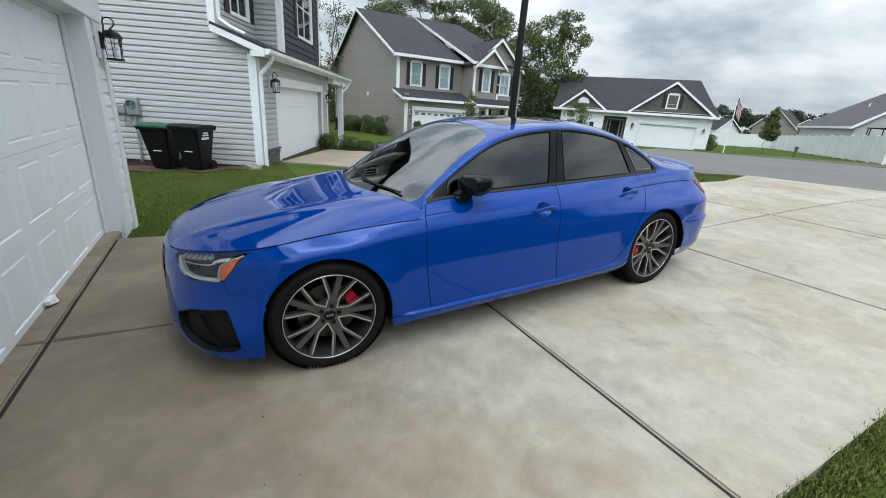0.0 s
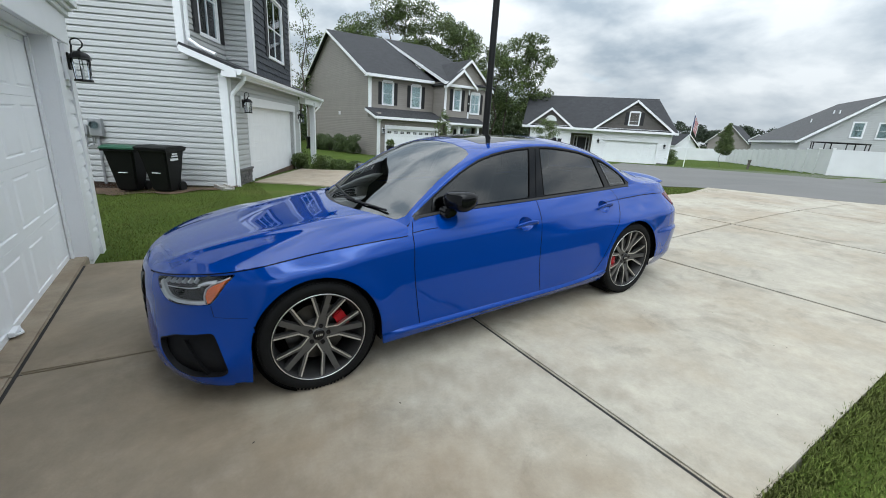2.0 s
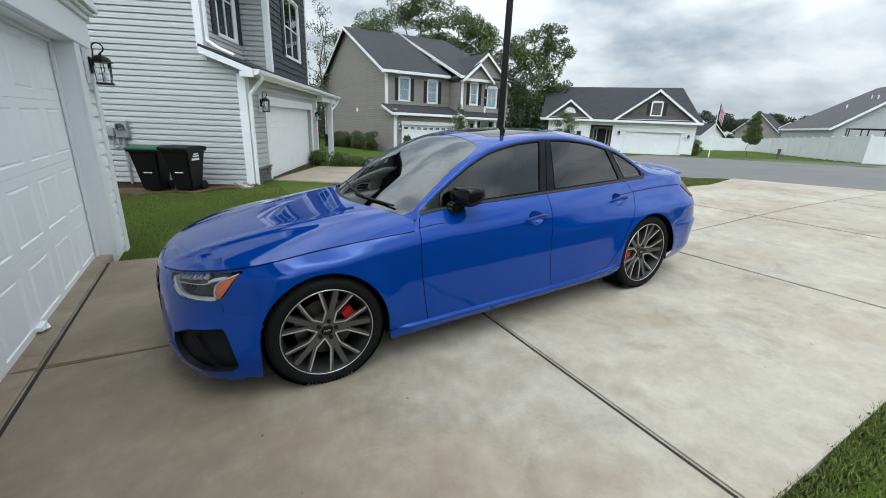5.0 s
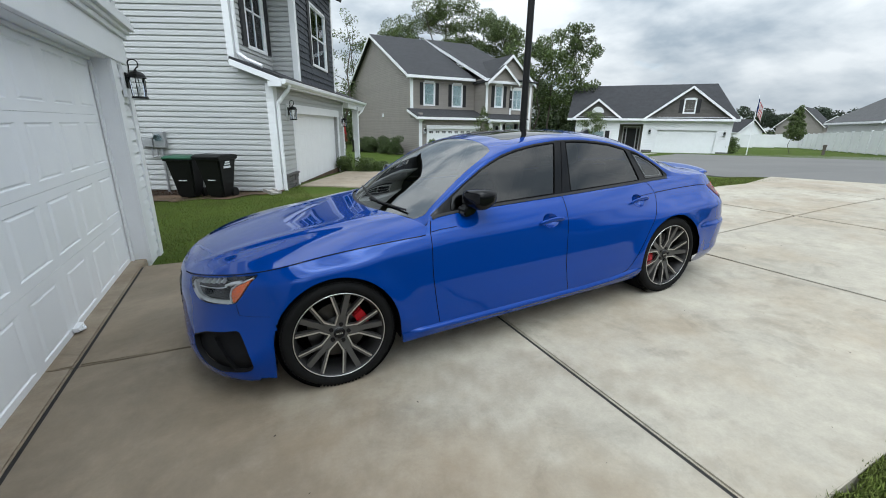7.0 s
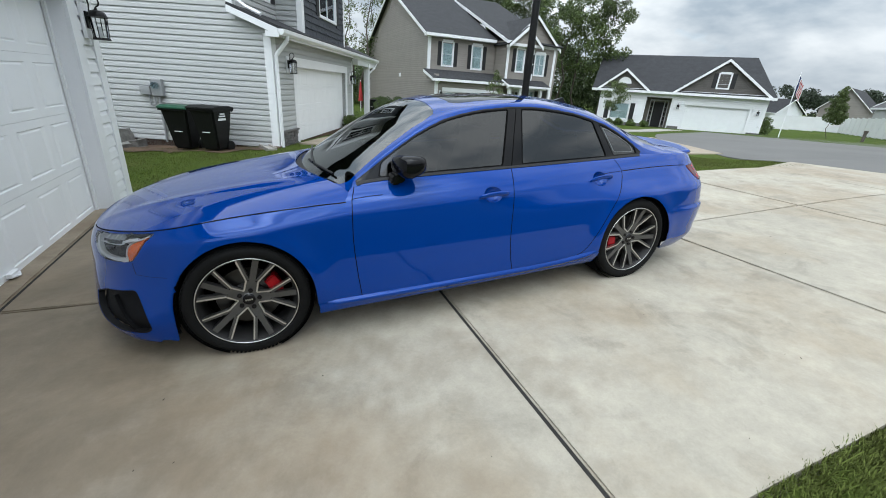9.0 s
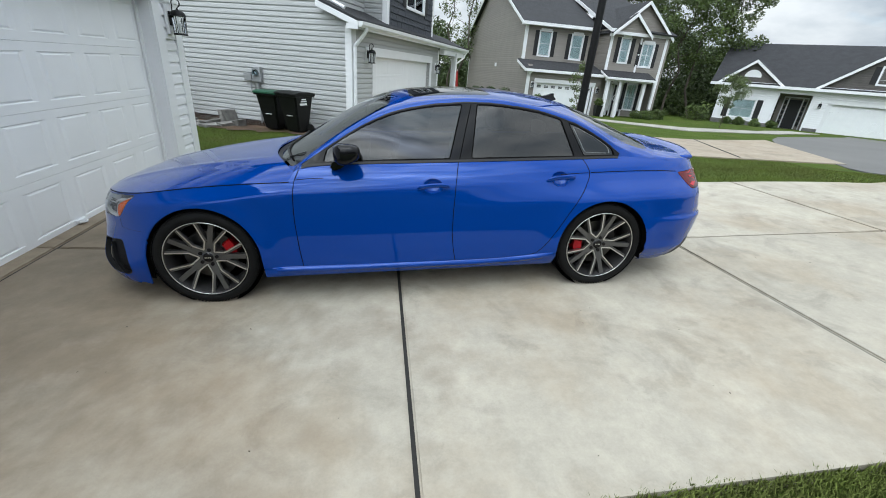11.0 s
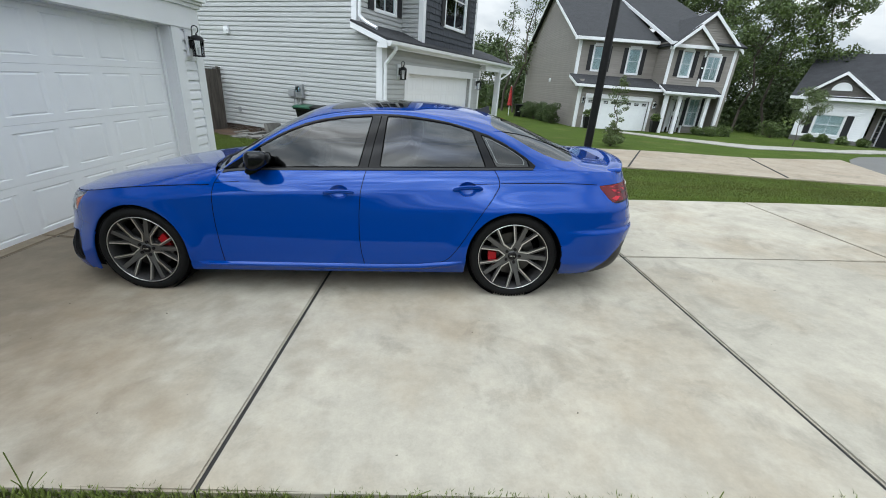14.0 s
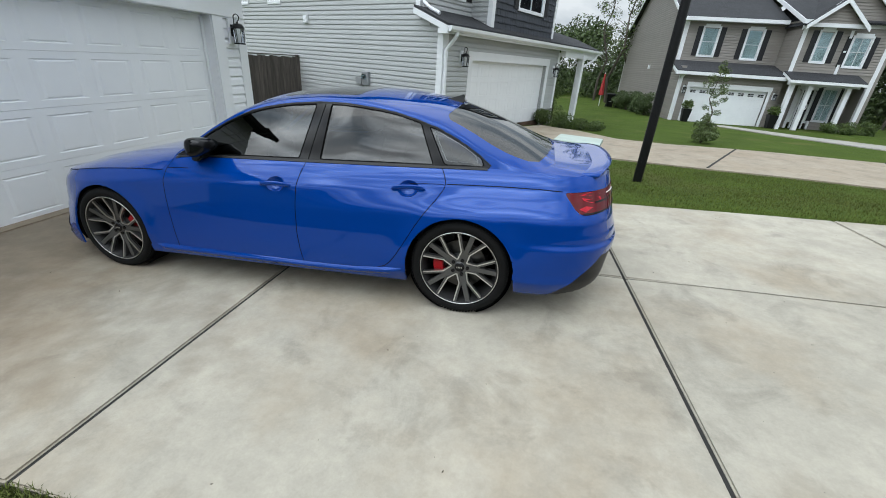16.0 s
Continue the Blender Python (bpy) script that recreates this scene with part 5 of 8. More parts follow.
taper = spline([-0.2, 0.3, 0.9, 2.0, 2.8, 3.2], [0.985, 0.995, 1.0, 1.0, 0.995, 0.985])
crease, draw_in, taper, section = eased(crease, 0.14), eased(draw_in, 0.22), eased(taper, 0.25), eased(section, 0.014)
nose = spline([0.10, 0.16, 0.24, 0.40, 0.52, 0.60, 0.66, 0.70, 0.74, 0.77, 0.80, 1.0], [-0.74, -0.80, -0.830, -0.852, -0.856, -0.848, -0.825, -0.795, -0.750, -0.705, -0.66, -0.45])
tail = spline([0.12, 0.20, 0.28, 0.38, 0.50, 0.60, 0.63, 0.75, 0.90, 1.0, 1.1], [3.735, 3.795, 3.818, 3.832, 3.838, 3.838, 3.826, 3.795, 3.765, 3.73, 3.69])
topline = spline([-0.90, -0.78, -0.70, -0.60, -0.50, -0.34, -0.13, 0.156, 0.45, 0.585, 0.598, 0.652, 0.70, 1.07, 1.5, 2.0, 2.5, 2.9, 3.1, 3.3, 3.5, 3.64, 3.71, 3.9],
                 [0.692, 0.697, 0.715, 0.737, 0.753, 0.775, 0.803, 0.826, 0.845, 0.852, 0.886, 0.926, 0.938, 0.955, 0.962, 0.967, 0.970, 0.973, 0.972, 0.965, 0.953, 0.944, 0.940, 0.93])


def body(a, w):
    """Outer skin: a runs along the flank (metres from the front axle) and round the corners, w is the height."""
    a, w = np.asarray(a, float), np.asarray(w, float)
    uu = np.clip(a, UF0, UR0)
    W = section(w - crease(a)) * taper(uu)
    sh = np.clip((w - crease(a) + 0.16) / 0.19, 0, 1)
    W = W - draw_in(a) * sh * sh * (3 - 2 * sh)
    PF = front_power(w)
    for uc in (0.0, WB):
        d = np.hypot(np.where(a > UR0, UR0 + 0.84 * np.sin(np.clip((a - UR0) / LR, 0, 1) * math.pi / 2), np.where(a < UF0, UF0 - 0.745 * np.sin(np.clip((UF0 - a) / LF, 0, 1) * math.pi / 2), a)) - uc, w - HUB)
        W = W + 0.016 * np.exp(-((d - ARCH_R) / 0.085) ** 2) * np.clip((w - 0.2) / 0.15, 0, 1)
    tf = np.clip((UF0 - a) / LF, 0, 1) * math.pi / 2
    tr = np.clip((a - UR0) / LR, 0, 1) * math.pi / 2
    # blisters over the wheels
    W = W + 0.007 * np.exp(-((w - 0.742 - 0.05 * a) / 0.030) ** 2) * np.exp(-((a - 0.06) / 0.30) ** 2) + 0.003 * np.exp(-((w - 0.770) / 0.040) ** 2) * np.exp(-((a - 2.86) / 0.28) ** 2)
    # sharp ledge across the rear bumper
    k = np.clip((a - 3.16) / 0.25, 0, 1) * np.clip((0.565 - w) / 0.022, 0, 1) * np.clip((w - 0.36) / 0.16, 0, 1)
    W = W + 0.016 * k
    F, R = nose(w), tail(w) + 0.016 * k
    kf, kr = np.sin(tf), np.sin(tr)
    u = np.where(a < UF0, UF0 - (UF0 - F) * kf, np.where(a > UR0, UR0 + (R - UR0) * kr, a))
    v = W * np.where(a < UF0, np.clip(1 - kf ** PF, 0, 1) ** (1 / PF), np.where(a > UR0, np.clip(1 - kr ** rear_power(w), 0, 1) ** (1 / rear_power(w)), 1.0))
    return np.stack([u, -v, w + 0 * a], -1)


def a_of(u, w):
    """The flank parameter of the place u at height w."""
    if u < UF0:
        k = min(1.0, (UF0 - u) / (UF0 - float(nose(w))))
        return UF0 - LF * math.asin(k) / (math.pi / 2)
    if u > UR0:
        k = min(1.0, (u - UR0) / (float(tail(w)) - UR0))
        return UR0 + LR * math.asin(k) / (math.pi / 2)
    return u


def inside(poly, X, Y):
    res = np.zeros(X.shape, bool)
    n = len(poly)
    for i in range(n):
        (x0, y0), (x1, y1) = poly[i], poly[(i + 1) % n]
        if y0 == y1:
            continue
        c = ((y0 > Y) != (y1 > Y)) & (X < (x1 - x0) * (Y - y0) / (y1 - y0) + x0)
        res ^= c
    return res


def dense(pts, step=0.008, closed=True):
    out = []
    n = len(pts)
    for i in range(n if closed else n - 1):
        (x0, y0), (x1, y1) = pts[i], pts[(i + 1) % n]
        k = max(1, int(math.hypot(x1 - x0, y1 - y0) / step))
        out += [(x0 + (x1 - x0) * j / k, y0 + (y1 - y0) * j / k) for j in range(k)]
    return out if closed else out + [pts[-1]]


def rounded(pts, r=0.02, n=4):
    """Corner points of an outline replaced by small arcs."""
    out = []
    for i, p in enumerate(pts):
        a, b = Vector(pts[i - 1]), Vector(pts[(i + 1) % len(pts)])
        p = Vector(p)
        da, db = (a - p), (b - p)
        ra, rb = min(r, da.length * 0.45), min(r, db.length * 0.45)
        pa, pb = p + da.normalized() * ra, p + db.normalized() * rb
        for k in range(n + 1):
            t = k / n
            q = pa * (1 - t) ** 2 + p * 2 * t * (1 - t) + pb * t * t
            out.append((q.x, q.y))
    return out


class Skin:
    """A surface known on a regular grid of two parameters, cut into panels along outlines."""

    def __init__(self, A, B, fn):
        self.A, self.B = A, B
        gA, gB = np.meshgrid(A, B, indexing="ij")
        self.P = fn(gA, gB)
        da, db = np.gradient(self.P, axis=0), np.gradient(self.P, axis=1)
        n = np.cross(da, db)
        n /= np.linalg.norm(n, axis=-1, keepdims=True) + 1e-12
        self.N = n
        self.taken = np.zeros((len(A) - 1, len(B) - 1), bool)
        self.cA, self.cB = np.meshgrid((A[1:] + A[:-1]) / 2, (B[1:] + B[:-1]) / 2, indexing="ij")
        self.lines = []
        self.sign = 1.0

    def at(self, a, b):
        A, B = self.A, self.B
        fa = np.clip((a - A[0]) / (A[1] - A[0]), 0, len(A) - 1.0001)
        fb = np.clip((b - B[0]) / (B[1] - B[0]), 0, len(B) - 1.0001)
        i, j = fa.astype(int), fb.astype(int)
        x, y = (fa - i)[:, None], (fb - j)[:, None]

        def mixg(G):
            return G[i, j] * (1 - x) * (1 - y) + G[i + 1, j] * x * (1 - y) + G[i, j + 1] * (1 - x) * y + G[i + 1, j + 1] * x * y
        return mixg(self.P), mixg(self.N)

    def add_lines(self, poly):
        p = np.array(poly)
        self.lines.append((p, np.roll(p, -1, axis=0)))

    def cells(self, poly, also=None):
        m = inside(poly, self.cA, self.cB) & ~self.taken
        self.taken |= m
        return m

    def mesh(self, mask, out=0.0, gap=0.0030, lip=0.012, snap=1.5):
        """Vertices, normals and faces of a panel; its rim is laid on the nearest outline and turned inwards."""
        I, J = np.nonzero(mask)
        if not len(I):
            return [], [], []
        nb = len(self.B)
        quads = np.stack([I * nb + J, (I + 1) * nb + J, (I + 1) * nb + J + 1, I * nb + J + 1], 1)
        ids, inv = np.unique(quads, return_inverse=True)
        quads = inv.reshape(quads.shape)
        a, b = self.A[ids // nb].copy(), self.B[ids % nb].copy()
        edges = {}
        for q in quads:
            for k in range(4):
                e = (q[k], q[(k + 1) % 4])
                s = (min(e), max(e))
                edges[s] = None if s in edges else e
        rim = [e for e in edges.values() if e is not None]
        rv = np.array(sorted({v for e in rim for v in e}))
        if not self.lines or not snap:
            rv = []
        P0 = np.concatenate([l[0] for l in self.lines] or [np.zeros((1, 2))])
        P1 = np.concatenate([l[1] for l in self.lines] or [np.zeros((1, 2))])
        da, db = self.A[1] - self.A[0], self.B[1] - self.B[0]
        sc = np.array([1 / da, 1 / db])
        D = (P1 - P0) * sc
        LL = (D ** 2).sum(1) + 1e-12
        cen = np.zeros((len(ids), 2))
        cnt = np.zeros(len(ids))
        qa, qb = a[quads].mean(1), b[quads].mean(1)
        for k in range(4):
            np.add.at(cen[:, 0], quads[:, k], qa)
            np.add.at(cen[:, 1], quads[:, k], qb)
            np.add.at(cnt, quads[:, k], 1)
        cen /= cnt[:, None]
        for v in rv:
            p = np.array([a[v], b[v]])
            r = (p - P0) * sc
            t = np.clip((r * D).sum(1) / LL, 0, 1)
            dd = ((r - t[:, None] * D) ** 2).sum(1)
            k = int(dd.argmin())
            if dd[k] < snap * snap:
                q = P0[k] + t[k] * (P1[k] - P0[k])
                g = (cen[v] - q)
                ln = np.hypot(*g) + 1e-9
                a[v], b[v] = q + g / ln * gap * (1 if db > 0.0099 or True else 1)
        pos, nor = self.at(a, b)
        pos = pos + nor * out * self.sign
        verts, norms = [tuple(p) for p in pos], [tuple(n * self.sign) for n in nor]
        faces = [tuple(q) for q in quads]
        if lip:
            base = {}
            for e in rim:
                ring = []
                for v in e:
                    if v not in base:
                        base[v] = len(verts)
                        inw = Vector(pos[v]) - Vector(nor[v]) * lip * self.sign
                        verts.append(tuple(pos[v]))
                        verts.append(tuple(inw))
                        norms += [norms[v], norms[v]]
                    ring.append(base[v])
                faces.append((ring[1], ring[0], ring[0] + 1, ring[1] + 1))
        return verts, norms, faces


def skin_part(name, data, mat, parent, label="", mirror=False):
    verts, norms, faces = data
    if not verts:
        return None
    if mirror:
        verts = [(x, -y, z) for x, y, z in verts]
        norms = [(x, -y, z) for x, y, z in norms]
        faces = [f[::-1] for f in faces]
    f0 = [Vector(verts[i]) for i in faces[len(faces) // 3]]
    if (f0[1] - f0[0]).cross(f0[2] - f0[0]).dot(Vector(norms[faces[len(faces) // 3][0]])) < 0:
        faces = [f[::-1] for f in faces]
    me = bpy.data.meshes.new(name)
    me.from_pydata(verts, [], faces)
    me.shade_smooth()
    me.normals_split_custom_set_from_vertices(norms)
    me.materials.append(mat)
    ob = new(name, me)
    ob.parent = parent
    if label:
        ob["label"] = label
    return ob


def both(name, data, mat, parent, label=""):
    return skin_part(name, data, mat, parent, label), skin_part(name, data, mat, parent, label, mirror=True)


# -- flanks, nose and tail: one skin, cut into panels --
A_ = np.arange(UF0 - LF, UR0 + LR + 1e-6, 0.011)
A_ = np.linspace(UF0 - LF, UR0 + LR, len(A_))
B_ = np.linspace(0.12, 1.05, 94)
flank = Skin(A_, B_, body)
flank.sign = 1.0 if flank.N[len(A_) // 2, 40][1] < 0 else -1.0


def outline(pts, r=0.0):
    """Outline given by (u, w), carried into the skin's own parameters."""
    p = rounded(pts, r) if r else pts
    return [(a_of(x, y), y) for x, y in dense(p)]


def circle(uc, wc, r, n=120):
    return [(uc + r * math.cos(t), wc + r * math.sin(t)) for t in np.linspace(0, 2 * math.pi, n, endpoint=False)]


A0, A1 = A_[0] - 0.05, A_[-1] + 0.05
top_us = np.linspace(-0.79, 3.86, 260)
TOP = [(A0, 0.692)] + [(a_of(u, float(topline(u))), float(topline(u))) for u in top_us] + [(A1, 0.95)]
above = [(A0, 1.2)] + TOP + [(A1, 1.2)]
arch_polys = []
for uc in (0.0, WB):
    half = [(uc + ARCH_R * math.cos(t), HUB + ARCH_R * math.sin(t)) for t in np.linspace(math.pi, 0, 70)]
    arch_polys.append([(a_of(x, y), y) for x, y in dense(half + [(uc + ARCH_R + 0.010, 0.16), (uc + ARCH_R + 0.010, 0.05), (uc - ARCH_R - 0.010, 0.05), (uc - ARCH_R - 0.010, 0.16)])])
seam_f = [(0.655, 0.945), (0.640, 0.907), (0.616, 0.853), (0.606, 0.782), (0.600, 0.66), (0.601, 0.565), (0.612, 0.40), (0.627, 0.262)]
seam_b = [(1.735, 1.03), (1.722, 1.0), (1.697, 0.90), (1.681, 0.821), (1.666, 0.65), (1.661, 0.487), (1.672, 0.36), (1.691, 0.262)]
seam_r = [(2.60, 1.02), (2.645, 0.98), (2.678, 0.93), (2.696, 0.885), (2.690, 0.850), (2.645, 0.785), (2.583, 0.71), (2.518, 0.613), (2.45, 0.50), (2.387, 0.401), (2.345, 0.345), (2.306, 0.312), (2.25, 0.292), (2.15, 0.276), (1.95, 0.264)]
bump_f = [(-0.335, 0.775), (-0.345, 0.70), (-0.358, 0.62), (-0.350, 0.54), (-0.330, 0.46)]
bump_r = [(3.545, 0.765), (3.50, 0.70), (3.42, 0.62), (3.30, 0.545), (3.172, 0.485)]
HEAD = outline([(-0.368, 0.759), (-0.49, 0.746), (-0.68, 0.712), (-0.728, 0.697), (-0.726, 0.655), (-0.702, 0.610), (-0.665, 0.595), (-0.60, 0.598), (-0.508, 0.610), (-0.470, 0.655), (-0.425, 0.715)], 0.016)
INTAKE = outline([(-0.518, 0.466), (-0.69, 0.440), (-0.766, 0.395), (-0.762, 0.335), (-0.715, 0.262), (-0.65, 0.228), (-0.505, 0.232), (-0.476, 0.255), (-0.480, 0.29), (-0.507, 0.43)], 0.02)
GRILLE = [(A0, 0.665), (a_of(-0.795, 0.668), 0.668), (a_of(-0.80, 0.60), 0.60), (a_of(-0.815, 0.45), 0.45), (a_of(-0.84, 0.36), 0.36), (A0, 0.34)]
LOWER_GR = [(A0, 0.30), (a_of(-0.77, 0.29), 0.29), (a_of(-0.75, 0.235), 0.235), (A0, 0.22)]
TAIL_L = outline([(3.440, 0.866), (3.60, 0.872), (3.80, 0.876), (3.845, 0.874), (3.845, 0.79), (3.80, 0.762), (3.60, 0.750), (3.560, 0.752), (3.515, 0.778)], 0.02)
SPLIT = [(A0, 0.185), (a_of(-0.80, 0.185), 0.185), (a_of(-0.60, 0.182), 0.182), (a_of(-0.40, 0.178), 0.178), (a_of(-0.40, 0.10), 0.10), (A0, 0.10)]
DIFF = [(a_of(3.40, 0.185), 0.185), (a_of(3.45, 0.225), 0.225), (a_of(3.52, 0.285), 0.285), (a_of(3.60, 0.355), 0.355), (a_of(3.66, 0.415), 0.415), (a_of(3.71, 0.480), 0.480), (A1, 0.49), (A1, 0.1), (a_of(3.40, 0.10), 0.10)]
SKIRT = dense([(0.36, 0.262), (0.45, 0.263), (1.9, 0.263), (2.15, 0.272), (2.30, 0.290), (2.42, 0.302), (2.47, 0.304), (2.50, 0.1), (0.36, 0.1)])
for p in (above, *arch_polys, HEAD, INTAKE, GRILLE, LOWER_GR, TAIL_L, SPLIT, DIFF, SKIRT):
    flank.add_lines(p)
HANDLES = ((1.412, 0.808), (2.345, 0.833))


def bowl_point(x0, z0, t, r=1.0):
    return x0 + 0.112 + 0.066 * r * math.cos(t), z0 + 0.008 + 0.046 * r * math.sin(t)


BOWLS = [[bowl_point(x0, z0, t) for t in np.linspace(0, 2 * math.pi, 49)[:-1]] for x0, z0 in HANDLES]
for p in BOWLS:
    flank.add_lines(p)


def to_a(line):
    return [(a_of(x, y), y) for x, y in dense(line, closed=False)]


sf, sb, sr, bf, br = to_a(seam_f), to_a(seam_b), to_a(seam_r), to_a(bump_f), to_a(bump_r)
P_FRONT = [(A0, 1.3)] + [(bf[0][0], 1.3)] + bf + [(bf[-1][0], 0.0), (A0, 0.0)]
P_FEND = [(bf[0][0] - 0.001, 1.3)] + bf + [(bf[-1][0], 0.0), (sf[-1][0], 0.0)] + sf[::-1] + [(sf[0][0], 1.3)]
P_FDOOR = [(sf[0][0], 1.3)] + sf + [(sb[-1][0], sb[-1][1])] + sb[::-1] + [(sb[0][0], 1.3)]
P_RDOOR = [(sb[0][0], 1.3)] + sb + sr[::-1] + [(sr[0][0], 1.3)]
A_TR = a_of(3.70, 0.95)
P_QUART = [(sr[0][0], 1.3)] + sr + [(1.95, 0.0), (br[-1][0] + 0.02, 0.0)] + br[::-1] + [(A_TR, 0.765), (A_TR, 1.3)]
P_TRUNK = [(A_TR, 1.3), (A_TR, 0.765), (A_TR + 0.05, 0.70), (A1, 0.70), (A1, 1.3)]
P_REAR = br + [(br[-1][0], 0.0), (A1, 0.0), (A1, 0.70), (A_TR + 0.05, 0.70), (A_TR, 0.765)]
for p in (P_FRONT, P_FEND, P_FDOOR, P_RDOOR, P_QUART, P_TRUNK, P_REAR):
    flank.add_lines(p)
flank.taken |= inside(above, flank.cA, flank.cB)
for p in arch_polys:
    flank.taken |= inside(p, flank.cA, flank.cB)
floor_line = spline([-0.9, -0.4, 0.3, 2.4, 3.2, 3.5, 3.6, 3.9], [0.158, 0.168, 0.205, 0.205, 0.180, 0.182, 0.196, 0.245])
flank.taken |= flank.cB < floor_line(np.clip(flank.cA, -0.9, 3.9))
skin_head = flank.cells(HEAD)
skin_intake = flank.cells(INTAKE)
skin_grille = flank.cells(GRILLE)
skin_lower = flank.cells(LOWER_GR)
skin_tail = flank.cells(TAIL_L)
skin_split = flank.cells(SPLIT)
skin_diff = flank.cells(DIFF)
skin_skirt = flank.cells(SKIRT)
skin_front = flank.cells(P_FRONT)
skin_fend = flank.cells(P_FEND)
for p in BOWLS:
    flank.cells(p)
skin_fdoor = flank.cells(P_FDOOR)
skin_rdoor = flank.cells(P_RDOOR)
skin_quart = flank.cells(P_QUART)
skin_trunk = flank.cells(P_TRUNK)
skin_rear = flank.cells(P_REAR)

both("front_bumper", flank.mesh(skin_front, gap=0.0006), M_paint, car)
both("front_wing", flank.mesh(skin_fend, gap=0.0008), M_paint, car)
fdoors = both("front_door", flank.mesh(skin_fdoor), M_paint, car)
rdoors = both("rear_door", flank.mesh(skin_rdoor), M_paint, car)
both("rear_quarter_panel", flank.mesh(skin_quart, gap=0.0, lip=0.0), M_paint, car)
both("tailgate_face", flank.mesh(skin_trunk), M_paint, car)
both("rear_bumper", flank.mesh(skin_rear, gap=0.0, lip=0.0), M_paint, car)
both("side_skirt", flank.mesh(skin_skirt, out=0.010, lip=0.02), M_paint, car)
both("rear_diffuser", flank.mesh(skin_diff, out=-0.006), M_satin, car, "satin black diffuser")
both("front_splitter", flank.mesh(skin_split, out=-0.004), M_paint, car)
# openings of the nose
intakes = both("air_intake", flank.mesh(skin_intake, out=-0.035, lip=0), M_intake, car, "black honeycomb corner intake")
both("radiator_grille", flank.mesh(skin_grille, out=-0.02, lip=0), M_gloss, car, "gloss black grille")
both("lower_grille", flank.mesh(skin_lower, out=-0.03, lip=0), M_satin, car)
# inner liner seen in the joints and behind the openings
liner = flank.cells([(A0, 0.0), (A1, 0.0), (A1, 1.3), (A0, 1.3)])
ln_mask = (skin_front | skin_fend | skin_fdoor | skin_rdoor | skin_quart | skin_trunk | skin_rear | skin_head | skin_intake | skin_grille | skin_lower | skin_tail | skin_split | skin_diff | skin_skirt)
both("inner_shell", flank.mesh(ln_mask, out=-0.05, gap=0, lip=0, snap=0), M_dark, car)


def skin_strip(pts, width, out, thick, mat, name, parent, mirror, sk=None):
    """A raised band along a line on the skin."""
    sk = sk or flank
    pts = dense(pts, 0.012, closed=False)
    arr = np.array(pts)
    d = np.gradient(arr, axis=0)
    d /= np.linalg.norm(d, axis=1, keepdims=True) + 1e-9
    nrm2 = np.stack([-d[:, 1], d[:, 0]], 1)
    l, r = arr + nrm2 * width / 2, arr - nrm2 * width / 2
    rows = []
    for q, o in ((l, out - thick), (l, out), (r, out), (r, out - thick)):
        p, n = sk.at(q[:, 0], q[:, 1])
        rows.append(p + n * sk.sign * o)
    verts, faces = [], []
    k = len(arr)
    for row in rows:
        verts += [tuple(v) for v in row]
    for s in range(3):
        for i in range(k - 1):
            faces.append((s * k + i, s * k + i + 1, (s + 1) * k + i + 1, (s + 1) * k + i))
    if mirror:
        verts = [(x, -y, z) for x, y, z in verts]
    bm = bmesh.new()
    vs = [bm.verts.new(v) for v in verts]
    for f in faces:
        bm.faces.new([vs[i] for i in f])
    return part(name, bm, mat, parent, smooth=False)


def skin_plate(pts, out, thick, mat, name, parent, mirror):
    """A flat-faced plate that lies on the skin inside an outline."""
    arr = np.array(pts)
    p, n = flank.at(arr[:, 0], arr[:, 1])
    n = n * flank.sign
    f = -1 if mirror else 1
    bm = bmesh.new()
    hi = [bm.verts.new((q[0], f * q[1], q[2])) for q in p + n * out]
    lo = [bm.verts.new((q[0], f * q[1], q[2])) for q in p + n * (out - thick)]
    bm.faces.new(hi)
    for i in range(len(hi)):
        k = (i + 1) % len(hi)
        bm.faces.new((hi[i], hi[k], lo[k], lo[i]))
    return part(name, bm, mat, parent)


